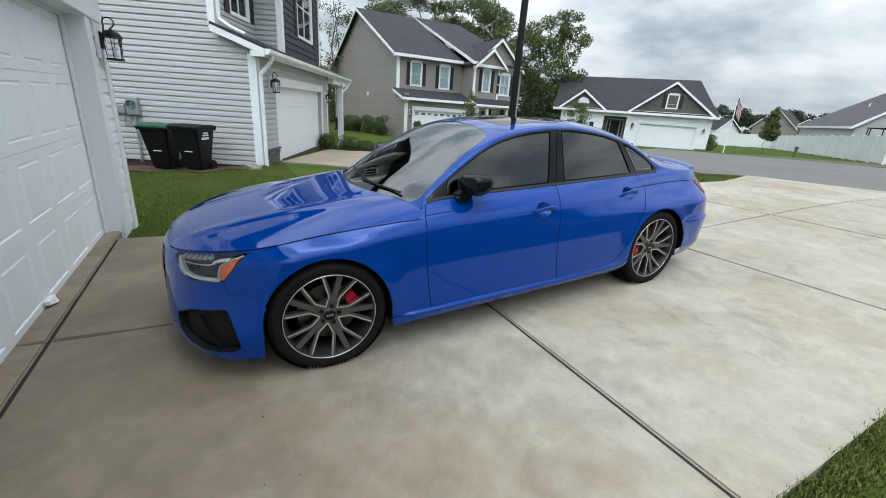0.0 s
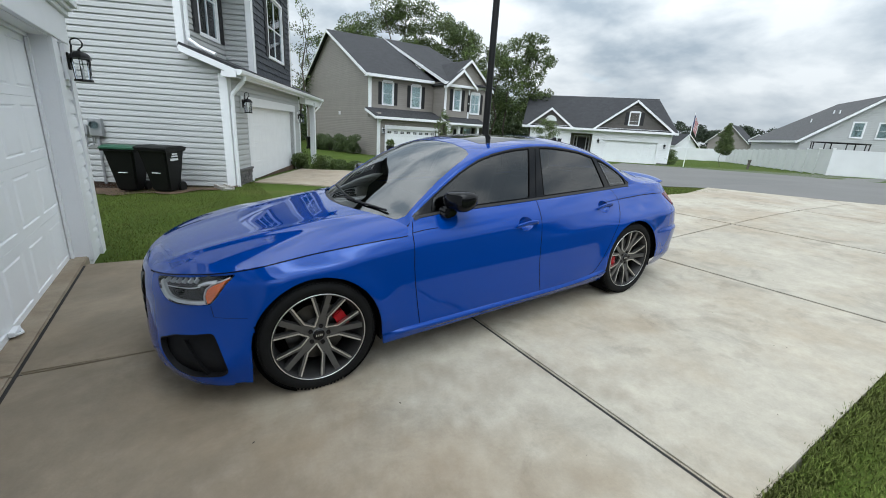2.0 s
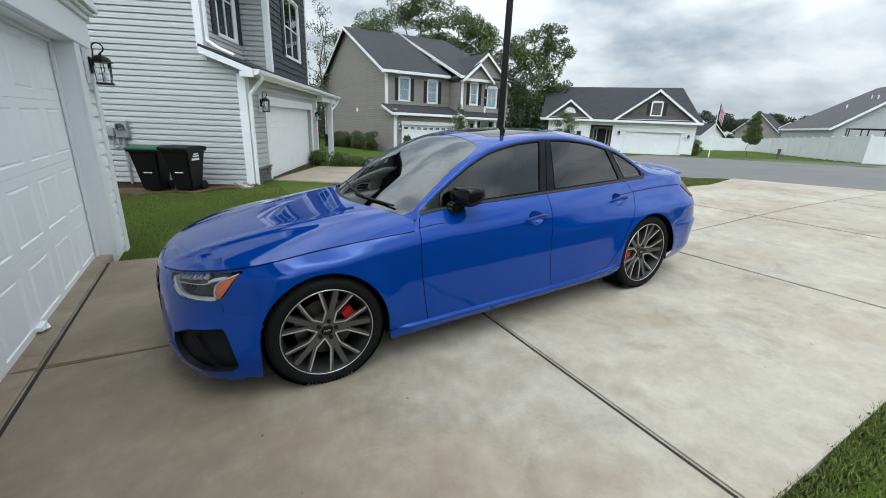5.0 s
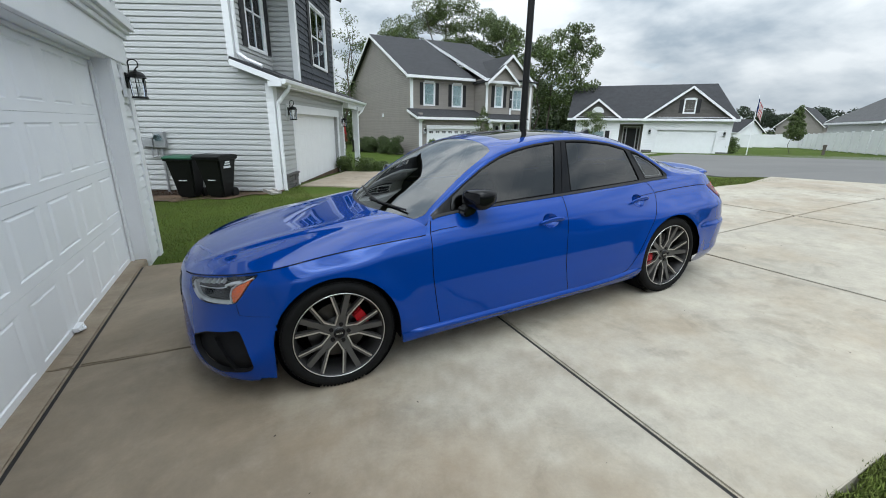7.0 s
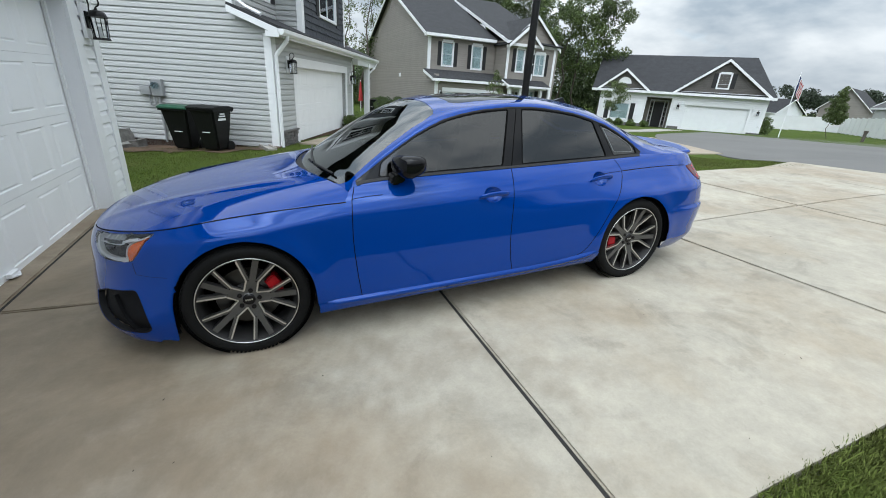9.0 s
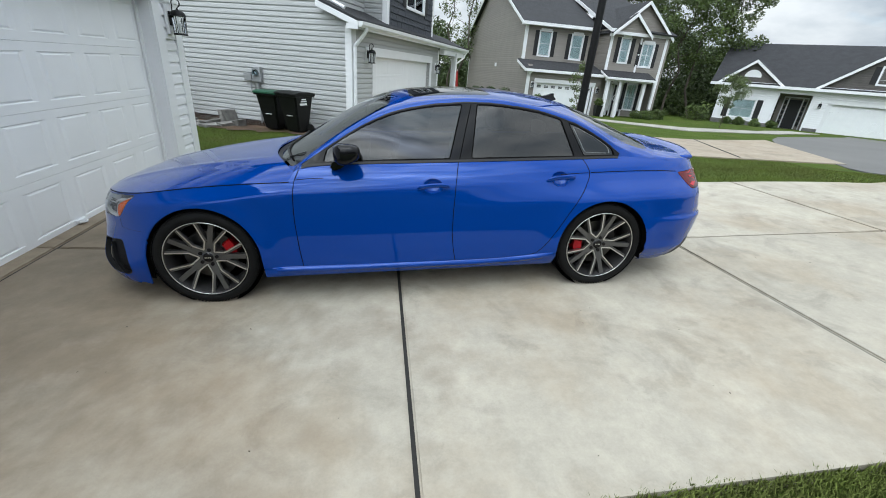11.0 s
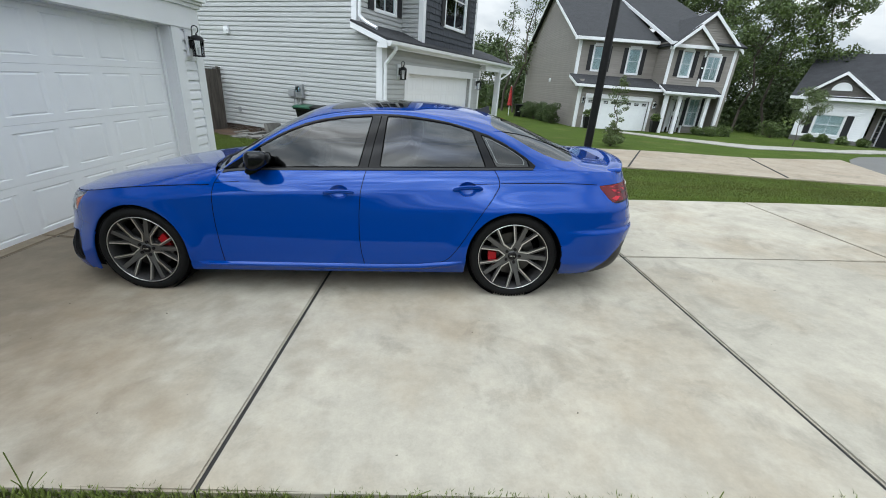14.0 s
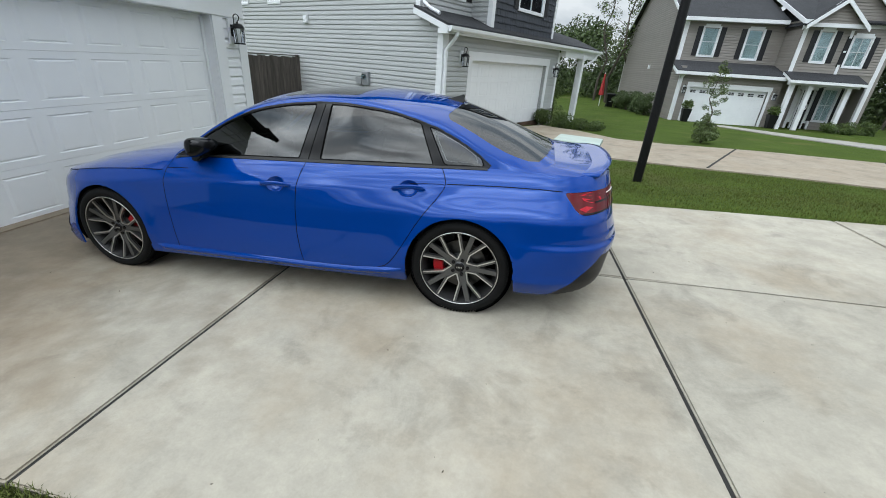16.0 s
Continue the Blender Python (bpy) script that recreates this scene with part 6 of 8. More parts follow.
def shut_lines():
    """Dark strips laid on the skin as shade of panel joints and shoulder crease, and the skirt's ledge."""
    hl_ = [(a_of(u, float(topline(u))), float(topline(u)) - 0.0045) for u in np.linspace(-0.76, 0.583, 90)]
    for mir in (False, True):
        for line in (sf, sb, sr):
            line = [p for p in line if p[1] < float(topline(p[0])) - 0.004 and (p[0] > 1.0 or p[1] < 0.915)]
            skin_strip(line[::2] + line[-1:], 0.0052, 0.0004, 0.006, M_dark, "shut_line", car, mir)
        skin_strip([(a_of(x, z), z) for x, z in ((-0.506, 0.606), (-0.503, 0.575), (-0.500, 0.548))], 0.0032, 0.0004, 0.004, M_dark, "shut_line", car, mir)
        skin_strip([(a_of(x, z), z) for x, z in ((-0.500, 0.548), (-0.44, 0.541), (-0.355, 0.538))], 0.0016, 0.0003, 0.004, M_dark, "shut_line", car, mir)
        skin_strip(hl_, 0.0050, 0.0006, 0.004, M_dark, "shut_line", car, mir)
        # shoulder crease: its shade drawn as thin dark strips on doors and quarter
        skin_strip([(0.615, 0.858), (0.70, 0.866), (0.80, 0.869)], 0.0035, 0.0006, 0.003, M_dark, "shoulder_crease_shade", car, mir)
        skin_strip([(2.46, 0.870), (2.56, 0.8735), (2.685, 0.8765)], 0.0035, 0.0006, 0.003, M_dark, "shoulder_crease_shade", car, mir)
        skin_strip([(2.705, 0.877), (2.90, 0.8795), (a_of(3.10, 0.881), 0.881), (a_of(3.30, 0.879), 0.879), (a_of(3.43, 0.872), 0.872)], 0.005, 0.0006, 0.003, M_dark, "shoulder_crease_shade", car, mir)
        skin_strip([(u, float(topline(u)) - 0.004) for u in np.linspace(0.66, 2.95, 60)], 0.013, 0.004, 0.012, M_satin, "belt_trim", car, mir)
        sill = np.array(dense([(0.42, 0.256), (0.50, 0.262), (1.85, 0.262), (2.10, 0.270), (2.28, 0.288), (2.43, 0.300)], 0.02, closed=False))
        fade = np.clip((sill[:, 0] - 0.40) / 0.10, 0, 1) * np.clip((2.47 - sill[:, 0]) / 0.15, 0, 1)
        rows = []
        for dz, o in ((0.010, 0.001), (0.002, 0.018), (-0.006, 0.024), (-0.016, 0.021), (-0.050, 0.006)):
            p, n = flank.at(sill[:, 0], sill[:, 1] + dz)
            rows.append(p + n * flank.sign * (o * fade)[:, None])
        bm = bmesh.new()
        vs = [[bm.verts.new((q[0], -q[1] if mir else q[1], q[2])) for q in row] for row in rows]
        for ra, rb in zip(vs, vs[1:]):
            for i in range(len(ra) - 1):
                bm.faces.new((ra[i], ra[i + 1], rb[i + 1], rb[i]))
        part("skirt_ledge", bm, M_paint, car, smooth=True)
    for uc in (0.0, WB):
        for s_ in (-1, 1):
            prof = [(uc - 0.374, 0.20), (uc - 0.376, HUB)] + [(uc + 0.378 * math.cos(t), HUB + 0.378 * math.sin(t)) for t in np.linspace(math.pi * 0.97, math.pi * 0.03, 40)] + [(uc + 0.376, HUB), (uc + 0.374, 0.20)]
            bm = bmesh.new()
            v0 = [bm.verts.new((x, s_ * 0.872, z)) for x, z in prof]
            v1 = [bm.verts.new((x, s_ * 0.60, z)) for x, z in prof]
            for i in range(len(prof) - 1):
                bm.faces.new((v0[i], v0[i + 1], v1[i + 1], v1[i]))
            bm.faces.new(v1)
            part("arch_liner", bm, M_dark, car)


shut_lines()


def lamp_units():
    for mir in (False, True):
        # headlamp: dark bowl, light guide, projectors, amber wedge, clear cover
        hl = new("headlamp")
        hl.parent = car
        hl["label"] = "clear headlamp with white light strip and amber corner"
        skin_part("bowl", flank.mesh(skin_head, out=-0.045, lip=0), M_bowl, hl, mirror=mir)
        c = skin_part("clear_cover", flank.mesh(skin_head, out=0.0005, lip=0.05), M_lens, hl, mirror=mir)
        c.visible_shadow = False

        def la(pts):
            return [(a_of(x, y), y) for x, y in pts]
        skin_strip(la([(-0.716, 0.688), (-0.712, 0.648), (-0.696, 0.622), (-0.66, 0.611), (-0.60, 0.611), (-0.532, 0.617)]), 0.018, -0.010, 0.02, M_lightstrip, "light_guide", hl, mir)
        skin_strip(la([(-0.532, 0.618), (-0.531, 0.654), (-0.518, 0.689), (-0.490, 0.710), (-0.452, 0.725), (-0.402, 0.744)]), 0.005, -0.004, 0.02, M_lightstrip, "light_guide", hl, mir)
        skin_strip(la([(-0.70, 0.672), (-0.66, 0.677), (-0.60, 0.683), (-0.545, 0.696)]), 0.005, -0.014, 0.02, M_lightstrip, "light_guide", hl, mir)
        for k in range(6):
            x = -0.706 + k * 0.027
            skin_strip(la([(x, 0.688 + k * 0.005), (x + 0.020, 0.706 + k * 0.0055)]), 0.009, -0.012, 0.02, M_lightstrip, "light_blade", hl, mir)
        skin_strip(la([(-0.555, 0.700), (-0.52, 0.716), (-0.47, 0.727)]), 0.013, -0.012, 0.02, M_lightstrip, "light_blade", hl, mir)
        skin_plate(la([(-0.520, 0.618), (-0.524, 0.652), (-0.512, 0.684), (-0.486, 0.704), (-0.450, 0.719), (-0.408, 0.738), (-0.426, 0.724), (-0.446, 0.700), (-0.476, 0.660), (-0.508, 0.619)]), -0.003, 0.02, M_amber, "amber_reflector", hl, mir)
        for x, z in ((-0.655, 0.662), (-0.552, 0.680)):
            p, n = flank.at(np.array([a_of(x, z)]), np.array([z]))
            p, n = Vector(p[0]), Vector(n[0]) * flank.sign
            bm = bmesh.new()
            cyl(bm, p - n * 0.055, p - n * 0.018, 0.020, 0.024, 16)
            if mir:
                bmesh.ops.transform(bm, matrix=Matrix.Diagonal((1, -1, 1, 1)), verts=bm.verts)
            part("projector", bm, M_disc if x > -0.6 else M_gloss, hl)
        # tail lamp
        tl = new("tail_lamp")
        tl.parent = car
        tl["label"] = "red tail lamp with bright segments"
        skin_part("lens", flank.mesh(skin_tail, out=0.004, lip=0.03), M_redlens, tl, mirror=mir)
        skin_plate(la([(3.465, 0.861), (3.60, 0.866), (3.78, 0.869), (3.78, 0.857), (3.66, 0.853), (3.60, 0.846), (3.55, 0.851)]), 0.0055, 0.006, M_redbright, "light_segment", tl, mir)
        skin_plate(la([(3.545, 0.838), (3.60, 0.829), (3.66, 0.838), (3.78, 0.842), (3.78, 0.829), (3.67, 0.822), (3.61, 0.809), (3.56, 0.824)]), 0.0055, 0.006, M_redbright, "light_segment", tl, mir)
        skin_plate(la([(3.535, 0.782), (3.575, 0.796), (3.62, 0.788), (3.78, 0.796), (3.78, 0.779), (3.64, 0.770), (3.575, 0.766)]), 0.0055, 0.006, M_redbright, "light_segment", tl, mir)
        skin_strip(la([(3.63, 0.811), (3.70, 0.815), (3.78, 0.818)]), 0.009, 0.0065, 0.004, M_gloss, "dark_segment", tl, mir)
        skin_strip(la([(3.56, 0.757), (3.60, 0.757), (3.78, 0.768)]), 0.008, 0.0065, 0.004, M_gloss, "dark_segment", tl, mir)
        skin_strip(la([(3.70, 0.848), (3.75, 0.851)]), 0.005, 0.0085, 0.004, M_lightstrip, "reversing_light", tl, mir)
        # slats in the corner intake
        it = intakes[1 if mir else 0]
        skin_strip([(a_of(-0.665, 0.410), 0.410), (a_of(-0.62, 0.32), 0.32), (a_of(-0.575, 0.225), 0.225)], 0.014, -0.014, 0.03, M_intake, "slat", it, mir)
        skin_strip([(p[0], p[1]) for p in INTAKE + INTAKE[:1]], 0.010, -0.002, 0.03, M_intake, "intake_rim", it, mir)
        for k in range(6):
            z = 0.39 + k * 0.05
            skin_strip([(A_[0], z), (a_of(-0.86, z), z), (a_of(-0.83, z), z)], 0.008, -0.004, 0.02, M_gloss, "grille_bar", car, mir)
        # door handles over the hollows pressed into the doors
        for d, (x0, z0) in zip((fdoors, rdoors), HANDLES):
            f = -1 if mir else 1
            xs = np.linspace(0.0, 0.225, 19)
            zs = z0 + 0.006 * np.sin(xs / 0.225 * math.pi) + 0.006 * xs / 0.225
            p, n = flank.at(x0 + xs, zs)
            n = n * flank.sign
            bm = bmesh.new()
            rings = []
            for k, x in enumerate(xs):
                e = 2 * x / 0.225 - 1
                full = max(0.0, 1 - abs(e) ** 5) ** 0.5
                hh, dd = 0.003 + 0.0125 * full, 0.003 + 0.009 * full
                c = p[k] + n[k] * (0.030 - 0.022 * abs(e) ** 6)
                ring = []
                for a in np.linspace(0, 2 * math.pi, 13)[:-1]:
                    q = c + n[k] * dd * math.cos(a) + np.array([0, 0, 1.0]) * hh * math.sin(a)
                    ring.append(bm.verts.new((q[0], f * q[1], q[2])))
                rings.append(ring)
            for ra, rb in zip(rings, rings[1:]):
                for i in range(12):
                    bm.faces.new((ra[i], ra[(i + 1) % 12], rb[(i + 1) % 12], rb[i]))
            bm.faces.new(rings[0])
            bm.faces.new(rings[-1])
            part("door_handle", bm, M_paint, d[1 if mir else 0], smooth=True)
            bm = bmesh.new()
            rings = []
            for r, dep in ((1.04, 0.0), (0.96, 0.006), (0.85, 0.018), (0.65, 0.030), (0.35, 0.036), (0.05, 0.038)):
                q2 = np.array([bowl_point(x0, z0, t, r) for t in np.linspace(0, 2 * math.pi, 33)[:-1]])
                p, n = flank.at(q2[:, 0], q2[:, 1])
                q = p - n * flank.sign * (dep + 0.001)
                rings.append([bm.verts.new((c[0], f * c[1], c[2])) for c in q])
            for ra, rb in zip(rings, rings[1:]):
                for i in range(32):
                    bm.faces.new((ra[i], ra[(i + 1) % 32], rb[(i + 1) % 32], rb[i]))
            bm.faces.new(rings[-1])
            part("handle_bowl", bm, M_paint, d[1 if mir else 0], smooth=True)


lamp_units()

# -- greenhouse --
rail_w = spline([0.40, 0.60, 0.68, 0.838, 0.957, 1.156, 1.36, 1.563, 1.80, 2.0, 2.2, 2.4, 2.62, 2.80, 2.967, 3.10, 3.35], [0.78, 0.90, 0.966, 1.073, 1.146, 1.247, 1.309, 1.340, 1.356, 1.352, 1.326, 1.285, 1.220, 1.137, 1.045, 0.995, 0.955])
rail_v = spline([0.40, 0.68, 0.90, 1.15, 1.40, 1.75, 2.20, 2.47, 2.70, 2.92, 3.10, 3.35], [0.79, 0.738, 0.698, 0.645, 0.608, 0.585, 0.585, 0.594, 0.610, 0.636, 0.655, 0.68])
mid_w = spline([0.36, 0.42, 0.70, 1.09, 1.25, 1.45, 1.75, 2.10, 2.40, 2.65, 2.90, 3.10, 3.33, 3.45], [0.87, 0.915, 1.085, 1.292, 1.352, 1.386, 1.402, 1.396, 1.366, 1.316, 1.232, 1.150, 1.050, 1.00])
GB = np.linspace(0, 1, 81)


def greenhouse(u, q):
    ub = u[:, :1]
    wb = topline(np.clip(ub, 0.66, 3.4)) - 0.004
    bel = -body(np.clip(ub, 0.66, 3.0), wb)[..., 1] - 0.004
    vr, wr, wc = rail_v(ub), rail_w(ub), mid_w(ub)
    wb = np.minimum(wb, wr - 0.01)
    t = np.clip(q / 0.5, 0, 1)
    vs = bel + (vr - bel) * (t + 0.10 * t * (t - 1))
    ws = wb + (wr - wb) * t
    s = np.clip((q - 0.5) / 0.5, 0, 1)
    vt = vr * (1 - s)
    wt_ = wr + (wc - wr) * (1 - (1 - s) ** 2.5)
    v, w = np.where(q < 0.5, vs, vt), np.where(q < 0.5, ws, wt_)
    # round the edge between side and roof
    ker = np.exp(-np.linspace(-2, 2, 9) ** 2)
    ker /= ker.sum()
    for g in (v, w):
        pad = np.concatenate([2 * g[:, :1] - g[:, 4:0:-1], g, g[:, -2:-6:-1] * (-1 if g is v else 1)], 1)
        sm_ = sum(ker[k] * pad[:, k:k + g.shape[1]] for k in range(9))
        g[:] = sm_
    v[:, -1] = 0.0
    return np.stack([u, -v, w], -1)


GA = np.linspace(0.38, 3.42, 305)
cab = Skin(GA, GB, greenhouse)
cab.sign = 1.0 if cab.N[150, 20][1] < 0 else -1.0


def q_side(u, w):
    """Parameter of height w on the side of the greenhouse at u."""
    i = int(np.clip(round((u - GA[0]) / (GA[1] - GA[0])), 0, len(GA) - 1))
    return float(np.interp(w, cab.P[i, :44, 2], GB[:44]))


def q_top(u, v):
    i = int(np.clip(round((u - GA[0]) / (GA[1] - GA[0])), 0, len(GA) - 1))
    vv = -cab.P[i, 34:, 1]
    return float(np.interp(-v, -vv, GB[34:]))


def side_poly(pts, r=0.0):
    return [(u, q_side(u, w)) for u, w in dense(rounded(pts, r) if r else pts)]


def top_poly(pts, r=0.0):
    return [(u, q_top(u, v)) for u, v in dense(rounded(pts, r) if r else pts, 0.012)]


DLO_TOP = [(0.66, 0.940), (0.72, 0.978), (0.838, 1.053), (0.957, 1.125), (1.06, 1.180), (1.156, 1.224), (1.265, 1.263), (1.36, 1.287), (1.47, 1.306), (1.563, 1.318), (1.77, 1.332), (1.95, 1.330), (2.06, 1.320), (2.19, 1.304), (2.31, 1.285), (2.402, 1.262), (2.51, 1.231), (2.62, 1.195), (2.71, 1.153), (2.80, 1.106), (2.896, 1.045), (2.967, 0.992)]
dlo = side_poly(DLO_TOP + [(2.955, 0.962), (2.5, 0.955), (1.7, 0.945), (1.0, 0.93), (0.68, 0.905)])


side_poly_open = [(u, q_side(u, w)) for u, w in dense(DLO_TOP, 0.02, closed=False)]


def glass_poly(lo0, lo1, hi0, hi1, ins=0.011):
    us = [d[0] for d in DLO_TOP]
    ws = [d[1] - ins for d in DLO_TOP]
    xs = np.linspace(hi0, hi1, 30)
    up = [(x, float(np.interp(x, us, ws))) for x in xs]
    low = [(lo1, float(topline(lo1)) + 0.012), ((lo0 + lo1) / 2, float(topline((lo0 + lo1) / 2)) + 0.012), (lo0, float(topline(lo0)) + 0.012)]
    return side_poly(rounded(up + low, 0.012, 3))


g_front = glass_poly(0.80, 1.652, 0.825, 1.750)
g_rear = glass_poly(1.808, 2.592, 1.858, 2.488)
g_quart = glass_poly(2.668, 2.925, 2.548, 2.905)
screen = top_poly([(0.40, 0.0), (0.415, 0.20), (0.46, 0.40), (0.525, 0.56), (0.575, 0.680), (0.635, 0.716), (0.76, 0.684), (0.95, 0.636), (1.15, 0.588), (1.225, 0.548), (1.252, 0.47), (1.272, 0.25), (1.28, -0.02), (0.40, -0.02)])
back = top_poly([(2.665, -0.02), (2.66, 0.25), (2.635, 0.45), (2.66, 0.505), (2.80, 0.525), (3.05, 0.560), (3.20, 0.575), (3.27, 0.545), (3.31, 0.42), (3.345, 0.2), (3.36, -0.02)])
sunroof = top_poly([(1.40, -0.02), (1.40, 0.42), (1.44, 0.46), (1.95, 0.46), (1.99, 0.42), (1.99, -0.02)])
for p in (dlo, g_front, g_rear, g_quart, screen, back, sunroof):
    cab.add_lines(p)
k_front, k_rear, k_quart = cab.cells(g_front), cab.cells(g_rear), cab.cells(g_quart)
k_dlo, k_screen, k_back, k_sun = cab.cells(dlo), cab.cells(screen), cab.cells(back), cab.cells(sunroof)
k_roof = cab.cells([(0.0, -0.1), (4.0, -0.1), (4.0, 1.1), (0.0, 1.1)])
k_roof &= ~(cab.cA < 0.555) & ~((cab.cA > 3.37))
both("roof", cab.mesh(k_roof, lip=0.01, gap=0.002), M_paint, car)
both("window_surround", cab.mesh(k_dlo, out=0.002, lip=0.01, gap=0.001), M_gloss, car, "gloss black window surround")
for nm, k, mt in (("front_side_window", k_front, M_side_glass), ("rear_side_window", k_rear, M_side_glass), ("quarter_window", k_quart, M_side_glass), ("windscreen", k_screen, M_screen), ("rear_window", k_back, M_side_glass)):
    for ob in both(nm, cab.mesh(k, out=-0.003, lip=0.0, gap=0.0005), mt, car):
        pass
both("sunroof", cab.mesh(k_sun, out=0.001, lip=0.008, gap=0.002), M_sunroof, car, "dark glass sunroof")
both("roof_frame", cab.mesh(k_roof | k_dlo, out=-0.03, lip=0, gap=0, snap=0), M_dark, car)

for mir in (False, True):
    for gp in (g_front, g_rear, g_quart):
        skin_strip(list(gp[::2]) + [gp[0]], 0.008, 0.0024, 0.006, M_dark, "window_seal", car, mir, cab)
    # thin black strip that draws the dark shading along the windows' upper edge
    skin_strip(side_poly_open, 0.010, 0.004, 0.006, M_satin, "window_edge_shade", car, mir, cab)
    skin_strip([(u, q_side(u, w)) for u, w in dense([(1.722, 0.972), (1.770, 1.16), (1.815, 1.322)], 0.02, closed=False)], 0.006, 0.0026, 0.004, M_dark, "pillar_joint", car, mir, cab)
qc = np.array(g_quart).mean(0)
for mir in (False, True):
    skin_strip([tuple(qc + (np.array(p) - qc) * 0.80) for p in g_quart[::3] + g_quart[:1]], 0.007, -0.001, 0.002, M_lineframe, "quarter_glass_line", car, mir, cab)

# -- bonnet and boot lid --
hood_c = spline([-0.84, -0.78, -0.70, -0.50, -0.20, 0.10, 0.40, 0.62], [0.690, 0.700, 0.738, 0.792, 0.852, 0.897, 0.932, 0.952])
hood_n = spline([-0.84, -0.5, -0.2, 0.2, 0.62], [2.0, 2.3, 2.8, 4.0, 6.0])


def edge_of(u):
    w = topline(np.where(u < 1.0, np.minimum(u, 0.583), u))
    av = np.vectorize(lambda x, y: a_of(float(x), float(y)))(u, w)
    return -body(av, w)[..., 1], w


def bonnet(u, q):
    ub = u[:, :1]
    ve, we = edge_of(ub)
    n = hood_n(ub)
    x = np.sin(q * math.pi / 2) ** 1.0
    v = ve * x
    c = np.maximum(hood_c(ub), we + 0.004)
    w = we + (c - we) * (1 - x ** n) * 1.0
    # two raised lines along the bonnet
    rid = 0.30 + 0.22 * (u + 0.8) / 1.4
    w = w + 0.006 * np.exp(-((v - rid) / 0.05) ** 2) * np.clip((u + 0.78) / 0.25, 0, 1) * np.clip((0.50 - u) / 0.35, 0, 1)
    return np.stack([u, -v, w], -1)


HA = np.linspace(-0.782, 0.66, 145)
HB = np.linspace(0, 1, 61)
hood = Skin(HA, HB, bonnet)
hood.sign = 1.0 if hood.N[80, 5][2] > 0 else -1.0
cowl = []
for x in np.linspace(0, 1, 40):
    v = 0.92 * x
    u = min(0.655, 0.380 + 0.215 * (v / 0.8) ** 2)
    cowl.append((u, x))
cw = [(u, min(1.0, math.asin(min(1.0, v_ * 0.92 / 0.90)) / (math.pi / 2))) for (u, v_) in cowl]
hp = [(-0.9, -0.01), (cw[0][0], -0.01)] + cw + [(0.650, 1.02), (-0.9, 1.02)]
hood.add_lines(hp)
k_hood = hood.cells(hp)
both("bonnet", hood.mesh(k_hood, lip=0.012, gap=0.004), M_paint, car)
both("cowl_panel", hood.mesh(~k_hood & (hood.cA > 0.3) & (hood.cB < 0.44), out=-0.02, lip=0, gap=0), M_satin, car, "black scuttle panel")
boot_c = spline([3.05, 3.25, 3.45, 3.60, 3.72, 3.80], [1.030, 1.020, 0.996, 0.980, 0.966, 0.955])


def bootlid(u, q):
    ub = u[:, :1]
    ve, we = edge_of(ub)
    x = np.sin(q * math.pi / 2)
    v = ve * x
    c = np.maximum(boot_c(ub), we)
    return np.stack([u, -v, we + (c - we) * (1 - x ** 5)], -1)


BA = np.linspace(2.95, 3.715, 81)
boot = Skin(BA, HB, bootlid)
boot.sign = 1.0 if boot.N[40, 5][2] > 0 else -1.0
kb = boot.cells([(2.0, -0.1), (4.0, -0.1), (4.0, 1.1), (2.0, 1.1)])
both("boot_lid", boot.mesh(kb, lip=0, gap=0, snap=0), M_paint, car)


def spoiler():
    bm = bmesh.new()
    rows = []
    for i in range(41):
        y = -0.60 + 1.20 * i / 40
        k = max(0.0, 1 - abs(y / 0.60) ** 3)
        x1 = 3.770 - 0.13 * (abs(y) / 0.60) ** 2.4
        base = 0.973 - 0.016 * (abs(y) / 0.62) ** 4
        h = 0.002 + 0.020 * k ** 0.7
        pr = [(x1 - 0.23, base - 0.012), (x1 - 0.16, base - 0.003), (x1 - 0.09, base + h * 0.45), (x1 - 0.03, base + h * 0.9), (x1, base + h), (x1 + 0.008, base + h - 0.006), (x1 + 0.002, base + h - 0.018), (x1 - 0.04, base - 0.03), (x1 - 0.2, base - 0.03)]
        rows.append([bm.verts.new((px, y, pz)) for px, pz in pr])
    n = len(rows[0])
    for a, b in zip(rows, rows[1:]):
        for i in range(n):
            bm.faces.new((a[i], a[(i + 1) % n], b[(i + 1) % n], b[i]))
    bm.faces.new(rows[0])
    bm.faces.new(rows[-1][::-1])
    ob = part("boot_spoiler", bm, M_paint, car, "body-coloured lip spoiler", smooth=True)
    return ob


spoiler()
# roof antenna
bm = bmesh.new()
prof = [(2.53, 1.344), (2.575, 1.352), (2.62, 1.364), (2.652, 1.374), (2.660, 1.371), (2.662, 1.345), (2.68, 1.325), (2.6, 1.30), (2.53, 1.325)]
for y, s in ((-0.028, 0.0),):
    a = [bm.verts.new((x, -0.006 - 0.020 * max(0, (1.39 - z) / 0.06) if z < 1.39 else -0.006, z)) for x, z in prof]
    b = [bm.verts.new((x, 0.006 + 0.020 * max(0, (1.39 - z) / 0.06) if z < 1.39 else 0.006, z)) for x, z in prof]
    bm.faces.new(a)
    bm.faces.new(b[::-1])
    for i in range(len(prof)):
        bm.faces.new((a[i], a[(i + 1) % len(prof)], b[(i + 1) % len(prof)], b[i]))
part("shark_fin_antenna", bm, M_gloss, car, "black shark-fin antenna")


